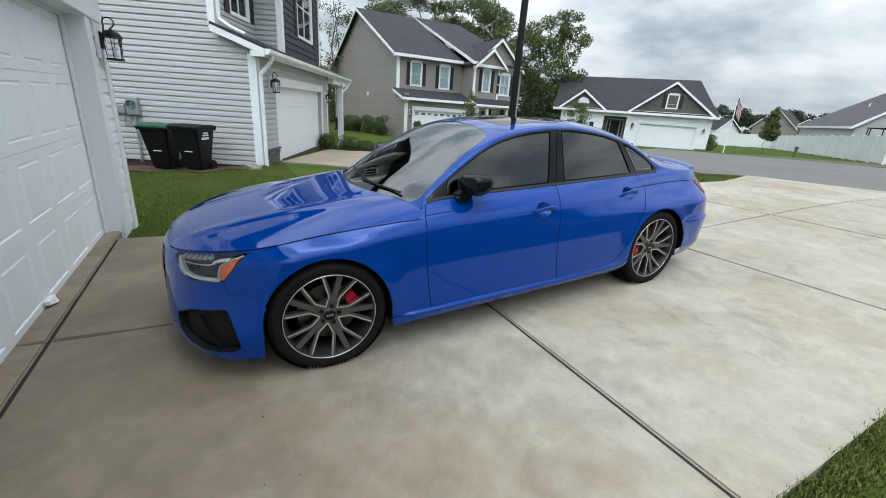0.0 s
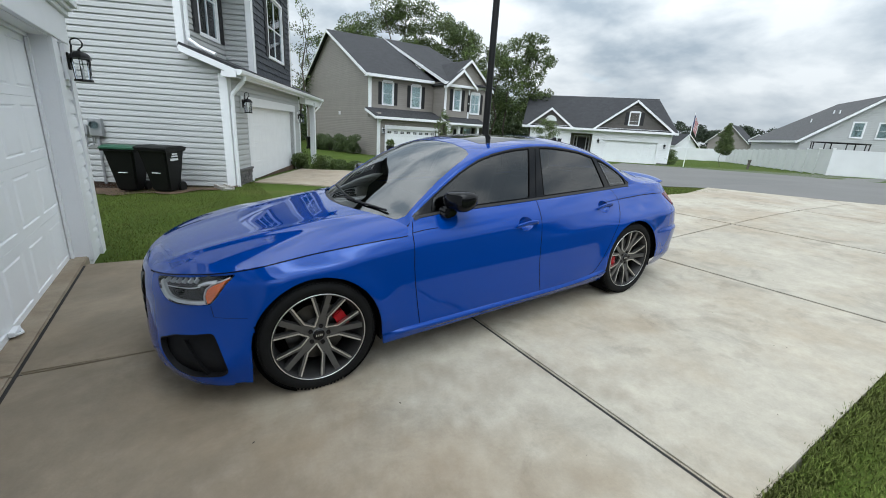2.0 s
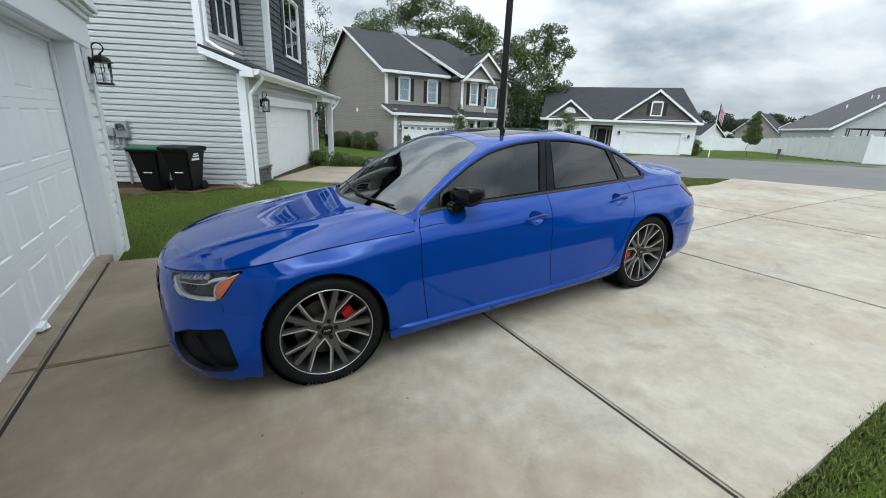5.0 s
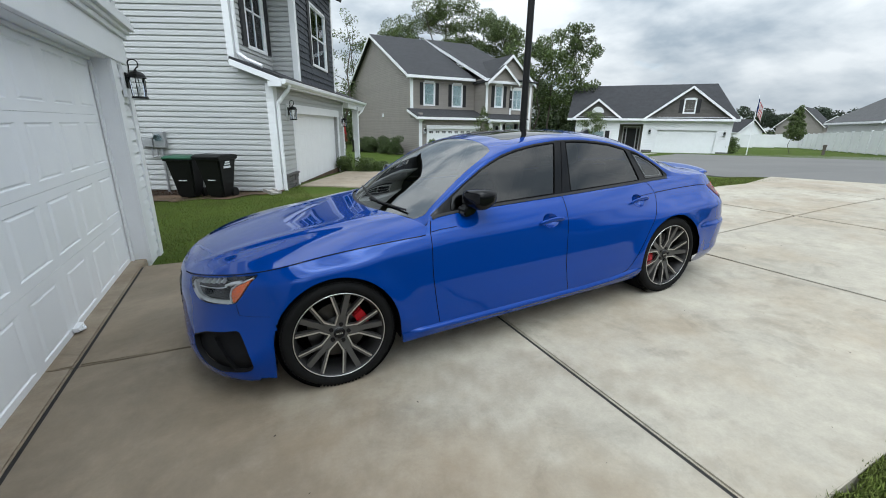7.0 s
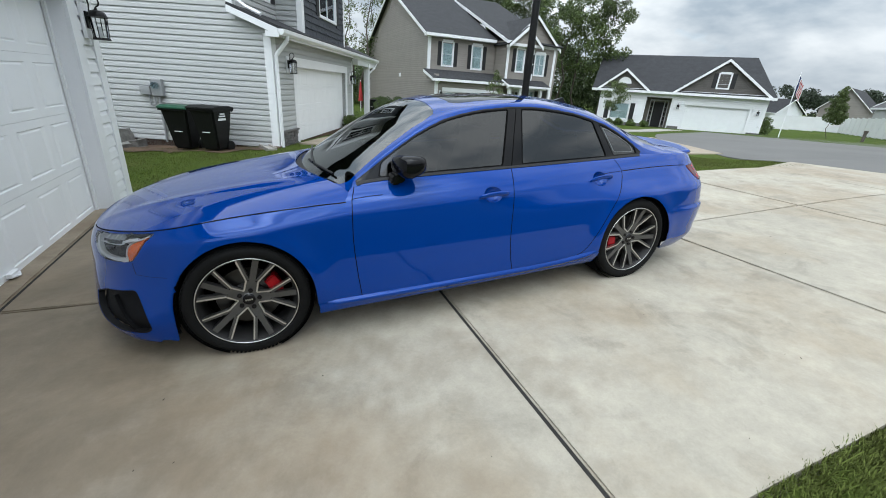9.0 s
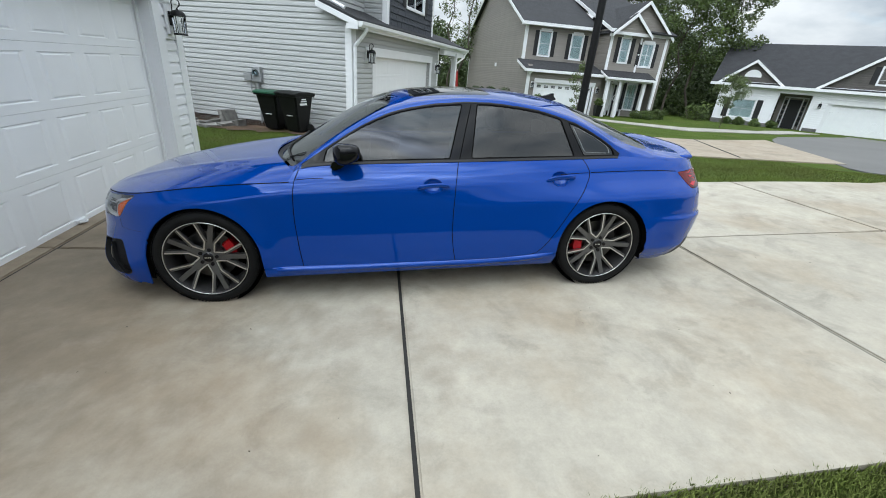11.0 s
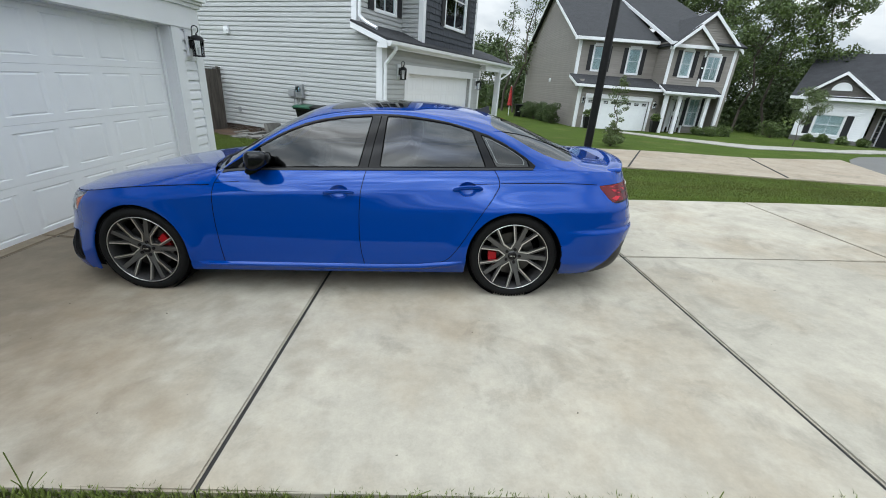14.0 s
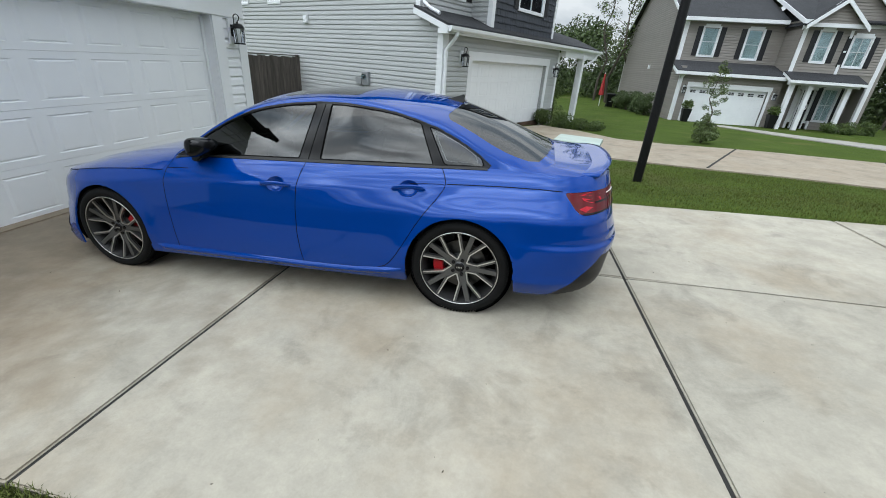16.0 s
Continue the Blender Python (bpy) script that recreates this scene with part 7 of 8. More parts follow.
# -- mirrors --
def mirror(sg):
    m = new("door_mirror")
    m.parent = car
    m["label"] = "gloss black door mirror"
    bm = bmesh.new()
    bmesh.ops.create_uvsphere(bm, u_segments=28, v_segments=18, radius=1.0)
    for v in bm.verts:
        x, y, z = v.co
        # blunt face to the rear, rounded front, flattened top
        x = -abs(x) ** 0.7 * 0.070 if x < 0 else abs(x) ** 0.75 * 0.100
        y = math.copysign(abs(y) ** 0.62, y) * 0.128
        z = math.copysign(abs(z) ** 0.6, z) * (0.076 if z > 0 else 0.066)
        if x > 0:
            z = z * (1 - 0.25 * x / 0.100) + 0.018 * x / 0.100
        k = (0.128 - y) / 0.256 * 0.9
        v.co = (x + 0.925 + 0.035 * k, y * 0.80, z * (0.74 + 0.3 * k) + 1.028)
    bmesh.ops.transform(bm, matrix=Matrix.Translation((0.005, -0.855, 0)), verts=bm.verts)
    if sg > 0:
        bmesh.ops.transform(bm, matrix=Matrix.Diagonal((1, -1, 1, 1)), verts=bm.verts)
    part("mirror_shell", bm, M_gloss, m, smooth=True)
    bm = bmesh.new()
    prism(bm, [(0.85, 0.922), (0.905, 0.922), (0.950, 0.950), (0.945, 0.985), (0.88, 0.985), (0.852, 0.955)], sg * 0.74, sg * 0.855)
    bmesh.ops.bevel(bm, geom=list(bm.edges), offset=0.012, segments=2, affect="EDGES")
    part("mirror_foot", bm, M_gloss, m)
    bm = bmesh.new()
    bmesh.ops.create_circle(bm, cap_ends=True, segments=24, radius=1.0, matrix=Matrix.Translation((1.022, sg * 0.845, 1.043)) @ Matrix.Rotation(radians(90), 4, "Y") @ Matrix.Diagonal((0.042, 0.086, 1, 1)))
    part("mirror_glass", bm, M_sunroof, m, "mirror glass")


mirror(-1)
mirror(1)


# -- wheels --
def lathe(profile, seg, closed=False):
    """Turned shape round the y axis from (radius, y) stops."""
    bm = bmesh.new()
    rows = []
    for i in range(seg):
        t = 2 * math.pi * i / seg
        rows.append([bm.verts.new((r * math.cos(t), y, r * math.sin(t))) for r, y in profile])
    n = len(profile)
    for i in range(seg):
        a, b = rows[i], rows[(i + 1) % seg]
        for j in range(n if closed else n - 1):
            bm.faces.new((a[j], a[(j + 1) % n], b[(j + 1) % n], b[j]))
    return bm


def polar(r, deg):
    t = radians(deg)
    return Vector((r * math.cos(t), 0, r * math.sin(t)))


def arm_mesh(bm, p0, p1, w0, w1, y0, y1, thick, inset=0.0, lift=0.0):
    """A spoke arm from p0 to p1 (wheel plane), dished from y0 to y1."""
    d = (p1 - p0).normalized()
    n = Vector((-d.z, 0, d.x))
    vs = []
    for p, w, y in ((p0, w0, y0), (p1, w1, y1)):
        for s in (-1, 1):
            for t in (0, thick):
                q = p + n * s * (w / 2 - inset)
                vs.append(bm.verts.new((q.x, y - lift + t, q.z)))
    a, b = vs[:4], vs[4:]
    for f in ((a[0], a[2], b[2], b[0]), (a[1], b[1], b[3], a[3]), (a[0], b[0], b[1], a[1]), (a[2], a[3], b[3], b[2]), (a[0], a[1], a[3], a[2]), (b[0], b[2], b[3], b[1])):
        bm.faces.new(f)


def wheel_parts(spin, caliper_deg):
    """One wheel with its face to -y, about its own centre."""
    w = new("wheel")
    w.parent = car
    tp = [(0.262, -0.100), (0.270, -0.116), (0.285, -0.123), (0.300, -0.1245), (0.3135, -0.121), (0.323, -0.112), (0.3295, -0.098), (0.3315, -0.088), (0.327, -0.086), (0.327, -0.080), (0.333, -0.078), (0.334, -0.045), (0.327, -0.043), (0.327, -0.035), (0.334, -0.033),
          (0.334, 0.033), (0.327, 0.035), (0.327, 0.043), (0.334, 0.045), (0.333, 0.098), (0.323, 0.112), (0.300, 0.1245), (0.27, 0.116), (0.262, 0.100)]
    tyre = part("tyre", lathe(tp, 96), M_rubber, w, smooth=True)
    bm = bmesh.new()
    for i in range(96):
        t = 2 * math.pi * i / 96
        for y0, y1 in ((-0.112, -0.08),):
            r = 0.3270
            m = Matrix.Rotation(-t, 4, "Y") @ Matrix.Translation((r, (y0 + y1) / 2 - 0.002, 0)) @ Matrix.Rotation(radians(22), 4, "X") @ Matrix.Rotation(radians(18), 4, "Z")
            bmesh.ops.create_cube(bm, size=1.0, matrix=m @ Matrix.Diagonal((0.0045, 0.030, 0.0120, 1)))
    part("tread_edge", bm, M_rubber, tyre)
    rim = part("rim", lathe([(0.262, -0.100), (0.266, -0.112), (0.2655, -0.116), (0.258, -0.1165), (0.254, -0.110), (0.250, -0.095), (0.240, -0.070), (0.236, 0.05), (0.250, 0.09), (0.262, 0.10)], 96), M_barrel, w, smooth=True)
    part("rim_flange", lathe([(0.2660, -0.1150), (0.2655, -0.1178), (0.2615, -0.1182), (0.2600, -0.115)], 96), M_machined, rim, "machined rim edge", smooth=True)
    for k in range(5):
        mo = spin + 72 * k
        # broad grey arm between two openings
        bm = bmesh.new()
        arm_mesh(bm, polar(0.035, mo + 36), polar(0.256, mo + 36), 0.034, 0.032, -0.070, -0.104, 0.036)
        part("spoke", bm, M_gunmetal, rim)
        # slim bright-edged arms that frame the opening
        for s in (-1, 1):
            stops = [(0.056, mo, -0.074), (0.118, mo + s * 21, -0.086), (0.258, mo + s * 13.5, -0.110)]
            for (r0, d0, y0), (r1, d1, y1) in zip(stops, stops[1:]):
                p0, p1 = polar(r0, d0), polar(r1, d1)
                dr = (p1 - p0).normalized()
                n = Vector((-dr.z, 0, dr.x)) * s
                bm = bmesh.new()
                arm_mesh(bm, p0 + n * 0.008, p1 + n * 0.008, 0.018, 0.018, y0 + 0.002, y1 + 0.002, 0.034)
                part("slim_spoke", bm, M_gunmetal, rim)
                bm = bmesh.new()
                arm_mesh(bm, p0, p1, 0.0085, 0.0085, y0, y1, 0.02)
                part("spoke_edge", bm, M_machined, rim)
    part("hub", lathe([(0.0, -0.078), (0.034, -0.078), (0.040, -0.075), (0.066, -0.072), (0.072, -0.060), (0.072, 0.02)], 40), M_gunmetal, rim, smooth=False)
    cap = part("centre_cap", lathe([(0.0, -0.0855), (0.028, -0.0850), (0.033, -0.080), (0.034, -0.076)], 32), M_gloss, rim, "black centre cap with four small bars")
    for i in range(4):
        part("cap_bar", boxes((-0.019 + i * 0.0105, -0.0135 + i * 0.0105, -0.0868, -0.085, -0.005, 0.005)), M_machined, cap)
    for i in range(5):
        p = polar(0.054, spin + 36 + 72 * i)
        bm = bmesh.new()
        cyl(bm, (p.x, -0.082, p.z), (p.x, -0.05, p.z), 0.0125, 0.0125, 8)
        part("wheel_bolt", bm, M_gloss, rim)
    part("brake_disc", lathe([(0.07, -0.022), (0.172, -0.022), (0.174, -0.018), (0.174, 0.004), (0.07, 0.004)], 64), M_disc, w)
    part("disc_bell", lathe([(0.0, -0.04), (0.075, -0.04), (0.085, -0.022)], 40), M_gunmetal, w)
    bm = bmesh.new()
    a0, a1 = caliper_deg - 19, caliper_deg + 19
    outl = []
    for t in np.linspace(a0, a1, 12):
        q = polar(0.186, t)
        outl.append((q.x, q.z))
    for t in np.linspace(a1, a0, 12):
        q = polar(0.122, t)
        outl.append((q.x, q.z))
    prism(bm, outl, -0.058, 0.03)
    es = [e for e in bm.edges]
    bmesh.ops.bevel(bm, geom=es, offset=0.010, segments=3, affect="EDGES")
    part("brake_caliper", bm, M_caliper, w, "red brake caliper")
    part("wheel_well", lathe([(0.0, 0.16), (0.345, 0.16), (0.358, 0.14), (0.358, -0.085)], 64), M_dark, w)
    return w


for uc in (0.0, WB):
    for sg in (-1, 1):
        w = wheel_parts(110 if uc == 0 else 106, 22 if uc == 0 else 187)
        w.location = (uc, sg * 0.782, HUB)
        if sg > 0:
            w.rotation_euler = (0, 0, math.pi)

# -- underside and cabin --
bm = boxes((-0.45, 3.30, -0.62, 0.62, 0.17, 0.30), bevel=0.05)
part("underbody", bm, M_dark, car)
part("cabin_floor", boxes((0.50, 3.0, -0.80, 0.80, 0.32, 0.42), (-0.35, 0.45, -0.66, 0.66, 0.32, 0.66), (3.2, 3.6, -0.64, 0.64, 0.32, 0.9)), M_dark, car)
bm = bmesh.new()
prism(bm, [(0.50, 0.70), (0.54, 0.86), (0.66, 0.925), (0.80, 0.955), (1.00, 0.955), (1.08, 0.93), (1.08, 0.80), (0.95, 0.60)], -0.63, 0.63)
part("dashboard", bm, M_dash, car, "dark dashboard")
bm = bmesh.new()
ring = [(1.26 + 0.06 * math.sin(t), -0.38 + 0.18 * math.cos(t), 0.90 + 0.175 * math.sin(t)) for t in np.linspace(0, 2 * math.pi, 25)]
tube(bm, ring, 0.016, 8)
tube(bm, [(1.10, -0.38, 0.86), (1.26, -0.38, 0.90)], 0.03, 8)
tube(bm, [(1.26, -0.55, 0.90), (1.26, -0.21, 0.90)], 0.014, 6)
part("steering_wheel", bm, M_dash, car)


def seat(x, y, wide=0.52):
    s = new("seat")
    s.parent = car
    bm = boxes((x - 0.28, x + 0.24, y - wide / 2, y + wide / 2, 0.44, 0.60), bevel=0.05)
    part("cushion", bm, M_seat, s, smooth=True)
    bm = bmesh.new()
    prism(bm, [(x + 0.16, 0.56), (x + 0.30, 0.56), (x + 0.45, 1.08), (x + 0.40, 1.12), (x + 0.33, 1.08)], y - wide / 2 + 0.02, y + wide / 2 - 0.02)
    bmesh.ops.bevel(bm, geom=list(bm.edges), offset=0.03, segments=2, affect="EDGES")
    part("backrest", bm, M_seat, s, smooth=True)
    part("headrest", boxes((x + 0.39, x + 0.49, y - 0.13, y + 0.13, 1.13, 1.29), bevel=0.04), M_seat, s, smooth=True)


seat(1.62, -0.37)
seat(1.62, 0.37)
bm = boxes((2.2, 2.72, -0.66, 0.66, 0.42, 0.60), bevel=0.05)
part("rear_bench", bm, M_seat, car)
bm = bmesh.new()
prism(bm, [(2.45, 0.55), (2.65, 0.55), (2.84, 0.94), (2.78, 0.97), (2.68, 0.95)], -0.62, 0.62)
part("rear_backrest", bm, M_seat, car)
for y in (-0.36, 0.36):
    part("headrest", boxes((2.66, 2.74, y - 0.12, y + 0.12, 0.98, 1.11), bevel=0.03), M_seat, car, smooth=True)
part("parcel_shelf", boxes((2.78, 3.22, -0.55, 0.55, 0.945, 0.965)), M_dash, car)
part("door_lining", boxes((0.75, 2.75, -0.725, -0.69, 0.45, 0.93)), M_dash, car)
part("door_lining", boxes((0.75, 2.75, 0.69, 0.725, 0.45, 0.93)), M_dash, car)
bm = bmesh.new()
tube(bm, [(0.47, -0.05, 0.955), (0.50, -0.35, 0.962), (0.56, -0.58, 0.955)], 0.008, 6)
tube(bm, [(0.54, 0.42, 0.98), (0.50, 0.10, 0.965), (0.48, -0.2, 0.962)], 0.008, 6)
part("wiper", bm, M_satin, car)
part("inside_mirror", boxes((1.08, 1.10, -0.12, 0.12, 1.20, 1.265), bevel=0.012), M_dash, car)
for y in (-0.52, 0.52):
    bm = bmesh.new()
    cyl(bm, (3.62, y, 0.262), (3.765, y, 0.268), 0.036, 0.038, 20)
    part("exhaust_pipe", bm, M_chrome, car, "bright exhaust tip")


# ---- trees, shrubs and distance ----
def leaf_cloud(name, parent, centres, count, size, mat, seed, flat=0.5):
    """Many small leaves scattered through a set of clumps (x, y, z, radius)."""
    rg = np.random.default_rng(seed)
    c = np.array(centres, float)
    wgt = c[:, 3] ** 2
    k = rg.choice(len(c), count, p=wgt / wgt.sum())
    d = rg.normal(size=(count, 3))
    d /= np.linalg.norm(d, axis=1, keepdims=True)
    r = c[k, 3] * rg.uniform(0.35, 1.0, count) ** 0.6
    p = c[k, :3] + d * r[:, None] * np.array([1, 1, 0.8])
    a = rg.normal(size=(count, 3))
    a /= np.linalg.norm(a, axis=1, keepdims=True)
    b = np.cross(a, rg.normal(size=(count, 3)))
    b /= np.linalg.norm(b, axis=1, keepdims=True)
    s = size * rg.uniform(0.6, 1.4, count)[:, None]
    v = np.stack([p - a * s, p + b * s * 0.45, p + a * s, p - b * s * 0.45], 1).reshape(-1, 3)
    me = bpy.data.meshes.new(name)
    me.from_pydata([tuple(x) for x in v], [], [tuple(range(4 * i, 4 * i + 4)) for i in range(count)])
    me.materials.append(mat)
    ob = new(name, me)
    if parent is not None:
        ob.parent = parent
    return ob


def limb(bm, a, b, r0, r1, rs, bends=3):
    pts = [Vector(a)]
    for i in range(1, bends + 1):
        t = i / bends
        q = Vector(a).lerp(Vector(b), t)
        if i < bends:
            L_ = (Vector(b) - Vector(a)).length * 0.06
            q += Vector((rs.uniform(-L_, L_), rs.uniform(-L_, L_), rs.uniform(-L_, L_) * 0.5))
        pts.append(q)
    for i in range(bends):
        cyl(bm, pts[i], pts[i + 1], r0 + (r1 - r0) * i / bends, r0 + (r1 - r0) * (i + 1) / bends, 7)
    return pts


def tree(name, x, y, h, spread, trunk_r, leaves, size, mat, label, seed, bare=0.35, group="", z=None, clumps=26, puff=1.0):
    """Tapered trunk, forking limbs, and clumps of leaves at their ends."""
    rs = random.Random(seed)
    zb = (ground_z(x, y) if z is None else z) - 0.1
    t = thing(name, Matrix.Translation((x, y, zb)), label, "tree", group=group)
    bm = bmesh.new()
    top = Vector((rs.uniform(-0.05, 0.05) * h, rs.uniform(-0.05, 0.05) * h, h * 0.92))
    limb(bm, (0, 0, 0), top, trunk_r, trunk_r * 0.15, rs, 5)
    cl = []
    n = max(6, clumps // 2)
    for i in range(n):
        f = bare + (0.95 - bare) * (i + rs.random()) / n
        base = top * f
        ang = rs.uniform(0, 2 * math.pi)
        ln = spread * (1.05 - 0.6 * abs(f - 0.62) / 0.4) * rs.uniform(0.6, 1.0)
        tip = base + Vector((math.cos(ang) * ln, math.sin(ang) * ln, ln * rs.uniform(0.25, 0.7)))
        limb(bm, base, tip, trunk_r * 0.32 * (1.15 - f), trunk_r * 0.06, rs, 3)
        cl.append((*tip, spread * puff * rs.uniform(0.22, 0.40)))
        q = base.lerp(tip, 0.6) + Vector((rs.uniform(-0.2, 0.2), rs.uniform(-0.2, 0.2), 0.15)) * spread * 0.5
        cl.append((*q, spread * puff * rs.uniform(0.16, 0.32)))
    cl.append((*(top * 1.0), spread * 0.3))
    part("trunk", bm, M_bark, t)
    if leaves:
        leaf_cloud("crown", t, cl, leaves, size, mat, seed)
    return t


def polar_place(az, rng_, ox=0.3, oy=0.0):
    return ox + rng_ * math.cos(radians(az)), oy + rng_ * math.sin(radians(az))


# tall trees behind the taupe house and beside it
TREES = [(71.5, 50, 12.6, 3.8), (67.5, 52, 16.4, 4.6), (63.5, 53, 16.6, 4.5), (60.0, 52, 15.6, 4.2), (56.5, 50, 13.6, 3.9),
         (52.5, 44, 10.8, 3.0), (49.6, 45, 11.8, 3.2), (47.4, 46, 12.6, 2.6)]
for i, (az, rg_, hh, sp) in enumerate(TREES):
    x, y = polar_place(az, rg_)
    tree("tree", x, y, hh, sp, 0.20 if i < 5 else 0.11, 15000 if i < 5 else 6000, 0.11, M_leaf, "tall green broadleaf tree behind the houses", 100 + i, bare=0.30 if i < 5 else 0.34, group="woodland trees", clumps=44, puff=0.74)
for i, (az, rg_, hh) in enumerate(((77.6, 44, 13.5), (76.2, 46, 12.0), (79.2, 46, 11.0))):
    x, y = polar_place(az, rg_)
    tree("bare_tree", x, y, hh, 2.0, 0.13, 900, 0.10, M_leaf, "thin half-bare tree against the sky", 140 + i, bare=0.3, group="bare trees", clumps=30)


def woods(name, pts, count, size, mat, seed, label):
    ob = leaf_cloud(name, None, pts, count, size, mat, seed)
    return tagged(ob, label, "woodland", kind="stuff")


rs = random.Random(31)
wood = []
for i in range(150):
    az = rs.uniform(38.5, 60)
    x, y = polar_place(az, rs.uniform(47, 66))
    hh = rs.uniform(0.3, 7.5 if az > 44 else 4.0)
    wood.append((x, y, ground_z(x, y) + hh, rs.uniform(1.0, 2.2)))
woods("woodland_edge", wood, 52000, 0.165, M_leaf_dark, 7, "dense dark green woodland edge behind the houses")
wood = []
for i in range(190):
    az = rs.uniform(60, 98)
    x, y = polar_place(az, rs.uniform(50, 70))
    wood.append((x, y, ground_z(x, y) + rs.uniform(0.3, 7.2), rs.uniform(1.0, 2.4)))
woods("woodland_edge", wood, 85000, 0.18, M_leaf_dark, 8, "dense dark green woodland edge behind the houses")
far = []
for i in range(420):
    az = rs.uniform(-16, 41)
    rg_ = rs.uniform(190, 225)
    x, y = polar_place(az, rg_)
    far.append((x, y, rs.uniform(0.5, 7.6) + 1.2 * math.sin(az * 0.9), rs.uniform(1.8, 3.4)))
woods("distant_trees", far, 95000, 0.42, M_pine, 9, "low distant line of dark green trees")


wood = []
for i in range(230):
    x, y = rs.uniform(-26, 48), rs.uniform(-27, -19)
    wood.append((x, y, ground_z(x, y) + rs.uniform(0.3, 8.0) * (0.75 + 0.25 * math.sin(x * 0.55)), rs.uniform(1.0, 2.2)))
woods("woodland_edge", wood, 60000, 0.20, M_leaf_dark, 17, "dense green woodland edge across the side lawn")


def shrub(name, x, y, r, h, mat, label, seed, count=1500, size=0.05, group="shrubs", z=None):
    t = thing(name, Matrix.Translation((x, y, (ground_z(x, y) if z is None else z) - 0.02)), label, "shrub", group=group)
    r2 = random.Random(seed)
    bm = bmesh.new()
    cl = []
    for i in range(9):
        a = r2.uniform(0, 2 * math.pi)
        q = (math.cos(a) * r * r2.uniform(0.1, 0.6), math.sin(a) * r * r2.uniform(0.1, 0.6), h * r2.uniform(0.12, 0.85))
        tube(bm, [(0, 0, 0), (q[0] * 0.4, q[1] * 0.4, q[2] * 0.6), q], 0.012, 5)
        cl.append((*q, r * r2.uniform(0.35, 0.55)))
    part("stems", bm, M_bark, t)
    leaf_cloud("leaves", t, cl, count, size, mat, seed)
    return t


# hedge of rounded shrubs along the taupe house's side wall
for i, (x, y) in enumerate(((10.2, 28.6), (10.1, 30.2), (10.1, 31.9), (10.0, 33.6), (10.0, 35.4), (9.9, 37.3))):
    shrub("shrub", x, y, 0.85, 1.35, M_leaf_dark, "dark green clipped shrub beside taupe siding", 200 + i, 4200, 0.045, "foundation shrubs")
# planting by the porch of the taupe house, and the grey house's porch
for i, (x, y, r, h) in enumerate(((18.4, 25.2, 0.55, 0.4), (19.2, 25.3, 0.6, 0.5), (20.2, 25.4, 0.6, 0.55), (18.9, 24.7, 0.4, 0.28))):
    shrub("shrub", x, y, r, h, M_leaf, "low shrub in a bed by the porch", 220 + i, 2200, 0.036, "porch shrubs")
for i, (x, y, r, h) in enumerate(((3.95, 17.4, 0.5, 0.6), (4.6, 17.0, 0.6, 0.5), (5.3, 16.75, 0.55, 0.34), (5.9, 16.5, 0.5, 0.26), (4.35, 19.6, 0.8, 2.3))):
    shrub("shrub", x, y, r, h, M_leaf, "leafy green shrub by a porch post", 230 + i, 2800, 0.034, "porch shrubs")
for i, (x, y, r, h) in enumerate(((27.0, 27.3, 0.5, 0.45), (27.8, 26.9, 0.5, 0.5), (28.6, 26.2, 0.5, 0.45), (29.2, 25.5, 0.5, 0.5), (25.6, 28.6, 1.0, 1.0), (36.2, 20.5, 0.7, 1.5), (35.6, 20.6, 0.5, 0.9))):
    shrub("shrub", x, y, r, h, M_leaf, "low garden shrub in front of a white house", 240 + i, 2200, 0.048, "garden shrubs")


def young_tree(x, y, h, label, seed, lean=0.0, leaves=1400, size=0.05, spread=0.55, bare=0.3):
    return tree("young_tree", x, y, h, spread, 0.025, leaves, size, M_leaf_young, label, seed, bare=bare, group="young trees", clumps=44, puff=1.15)


young_tree(8.9, 14.45, 2.6, "slender young tree with light green leaves on the lawn", 301, leaves=2200, size=0.03, spread=0.36, bare=0.06)
shrub("shrub", 8.88, 14.42, 0.52, 0.8, M_leaf_young, "light green suckers round the foot of a young tree", 310, 2200, 0.032, "porch shrubs")
young_tree(20.4, 20.3, 2.9, "young tree with light green leaves by a white house", 302, leaves=3600, size=0.042, spread=0.75, bare=0.38)
x_, y_ = polar_place(24.5, 46)
street_tree = young_tree(x_, y_, 3.9, "full round-crowned young street tree beyond the road", 303, leaves=3000, size=0.055, spread=0.6, bare=0.36)
leaf_cloud("crown", street_tree, [(0.32 * math.cos(k * 2.4) * (1.1 - k / 16), 0.32 * math.sin(k * 2.4) * (1.1 - k / 16), 1.55 + k * 0.155, 0.52 - 0.022 * k) for k in range(16)], 9000, 0.055, M_leaf_young, 304)

# ---- street things ----
lamp_post = thing("street_lamp_post", Matrix.Translation((5.60, 7.42, ground_z(5.6, 7.42) - 0.05)), "tall plain black metal street lamp post on the lawn", "lamp post")
bm = bmesh.new()
cyl(bm, (0, 0, 0), (0, 0, 6.0), 0.075, 0.064, 20)
part("pole", bm, M_black, lamp_post, smooth=False)
part("access_cover", boxes((-0.03, 0.03, -0.072, -0.055, 0.35, 0.5), bevel=0.004), M_black, lamp_post)

tbox = thing("utility_box", Matrix.Translation((4.49, 7.53, ground_z(4.49, 7.53) - 0.03)) @ Matrix.Rotation(radians(-11), 4, "Z"), "low pale green steel utility box on the lawn", "utility box")
part("cabinet", boxes((-0.36, 0.36, -0.33, 0.33, -0.05, 0.61), bevel=0.02), M_green_box, tbox)
part("lid", boxes((-0.39, 0.39, -0.36, 0.36, 0.61, 0.69), bevel=0.02), M_green_box, tbox)


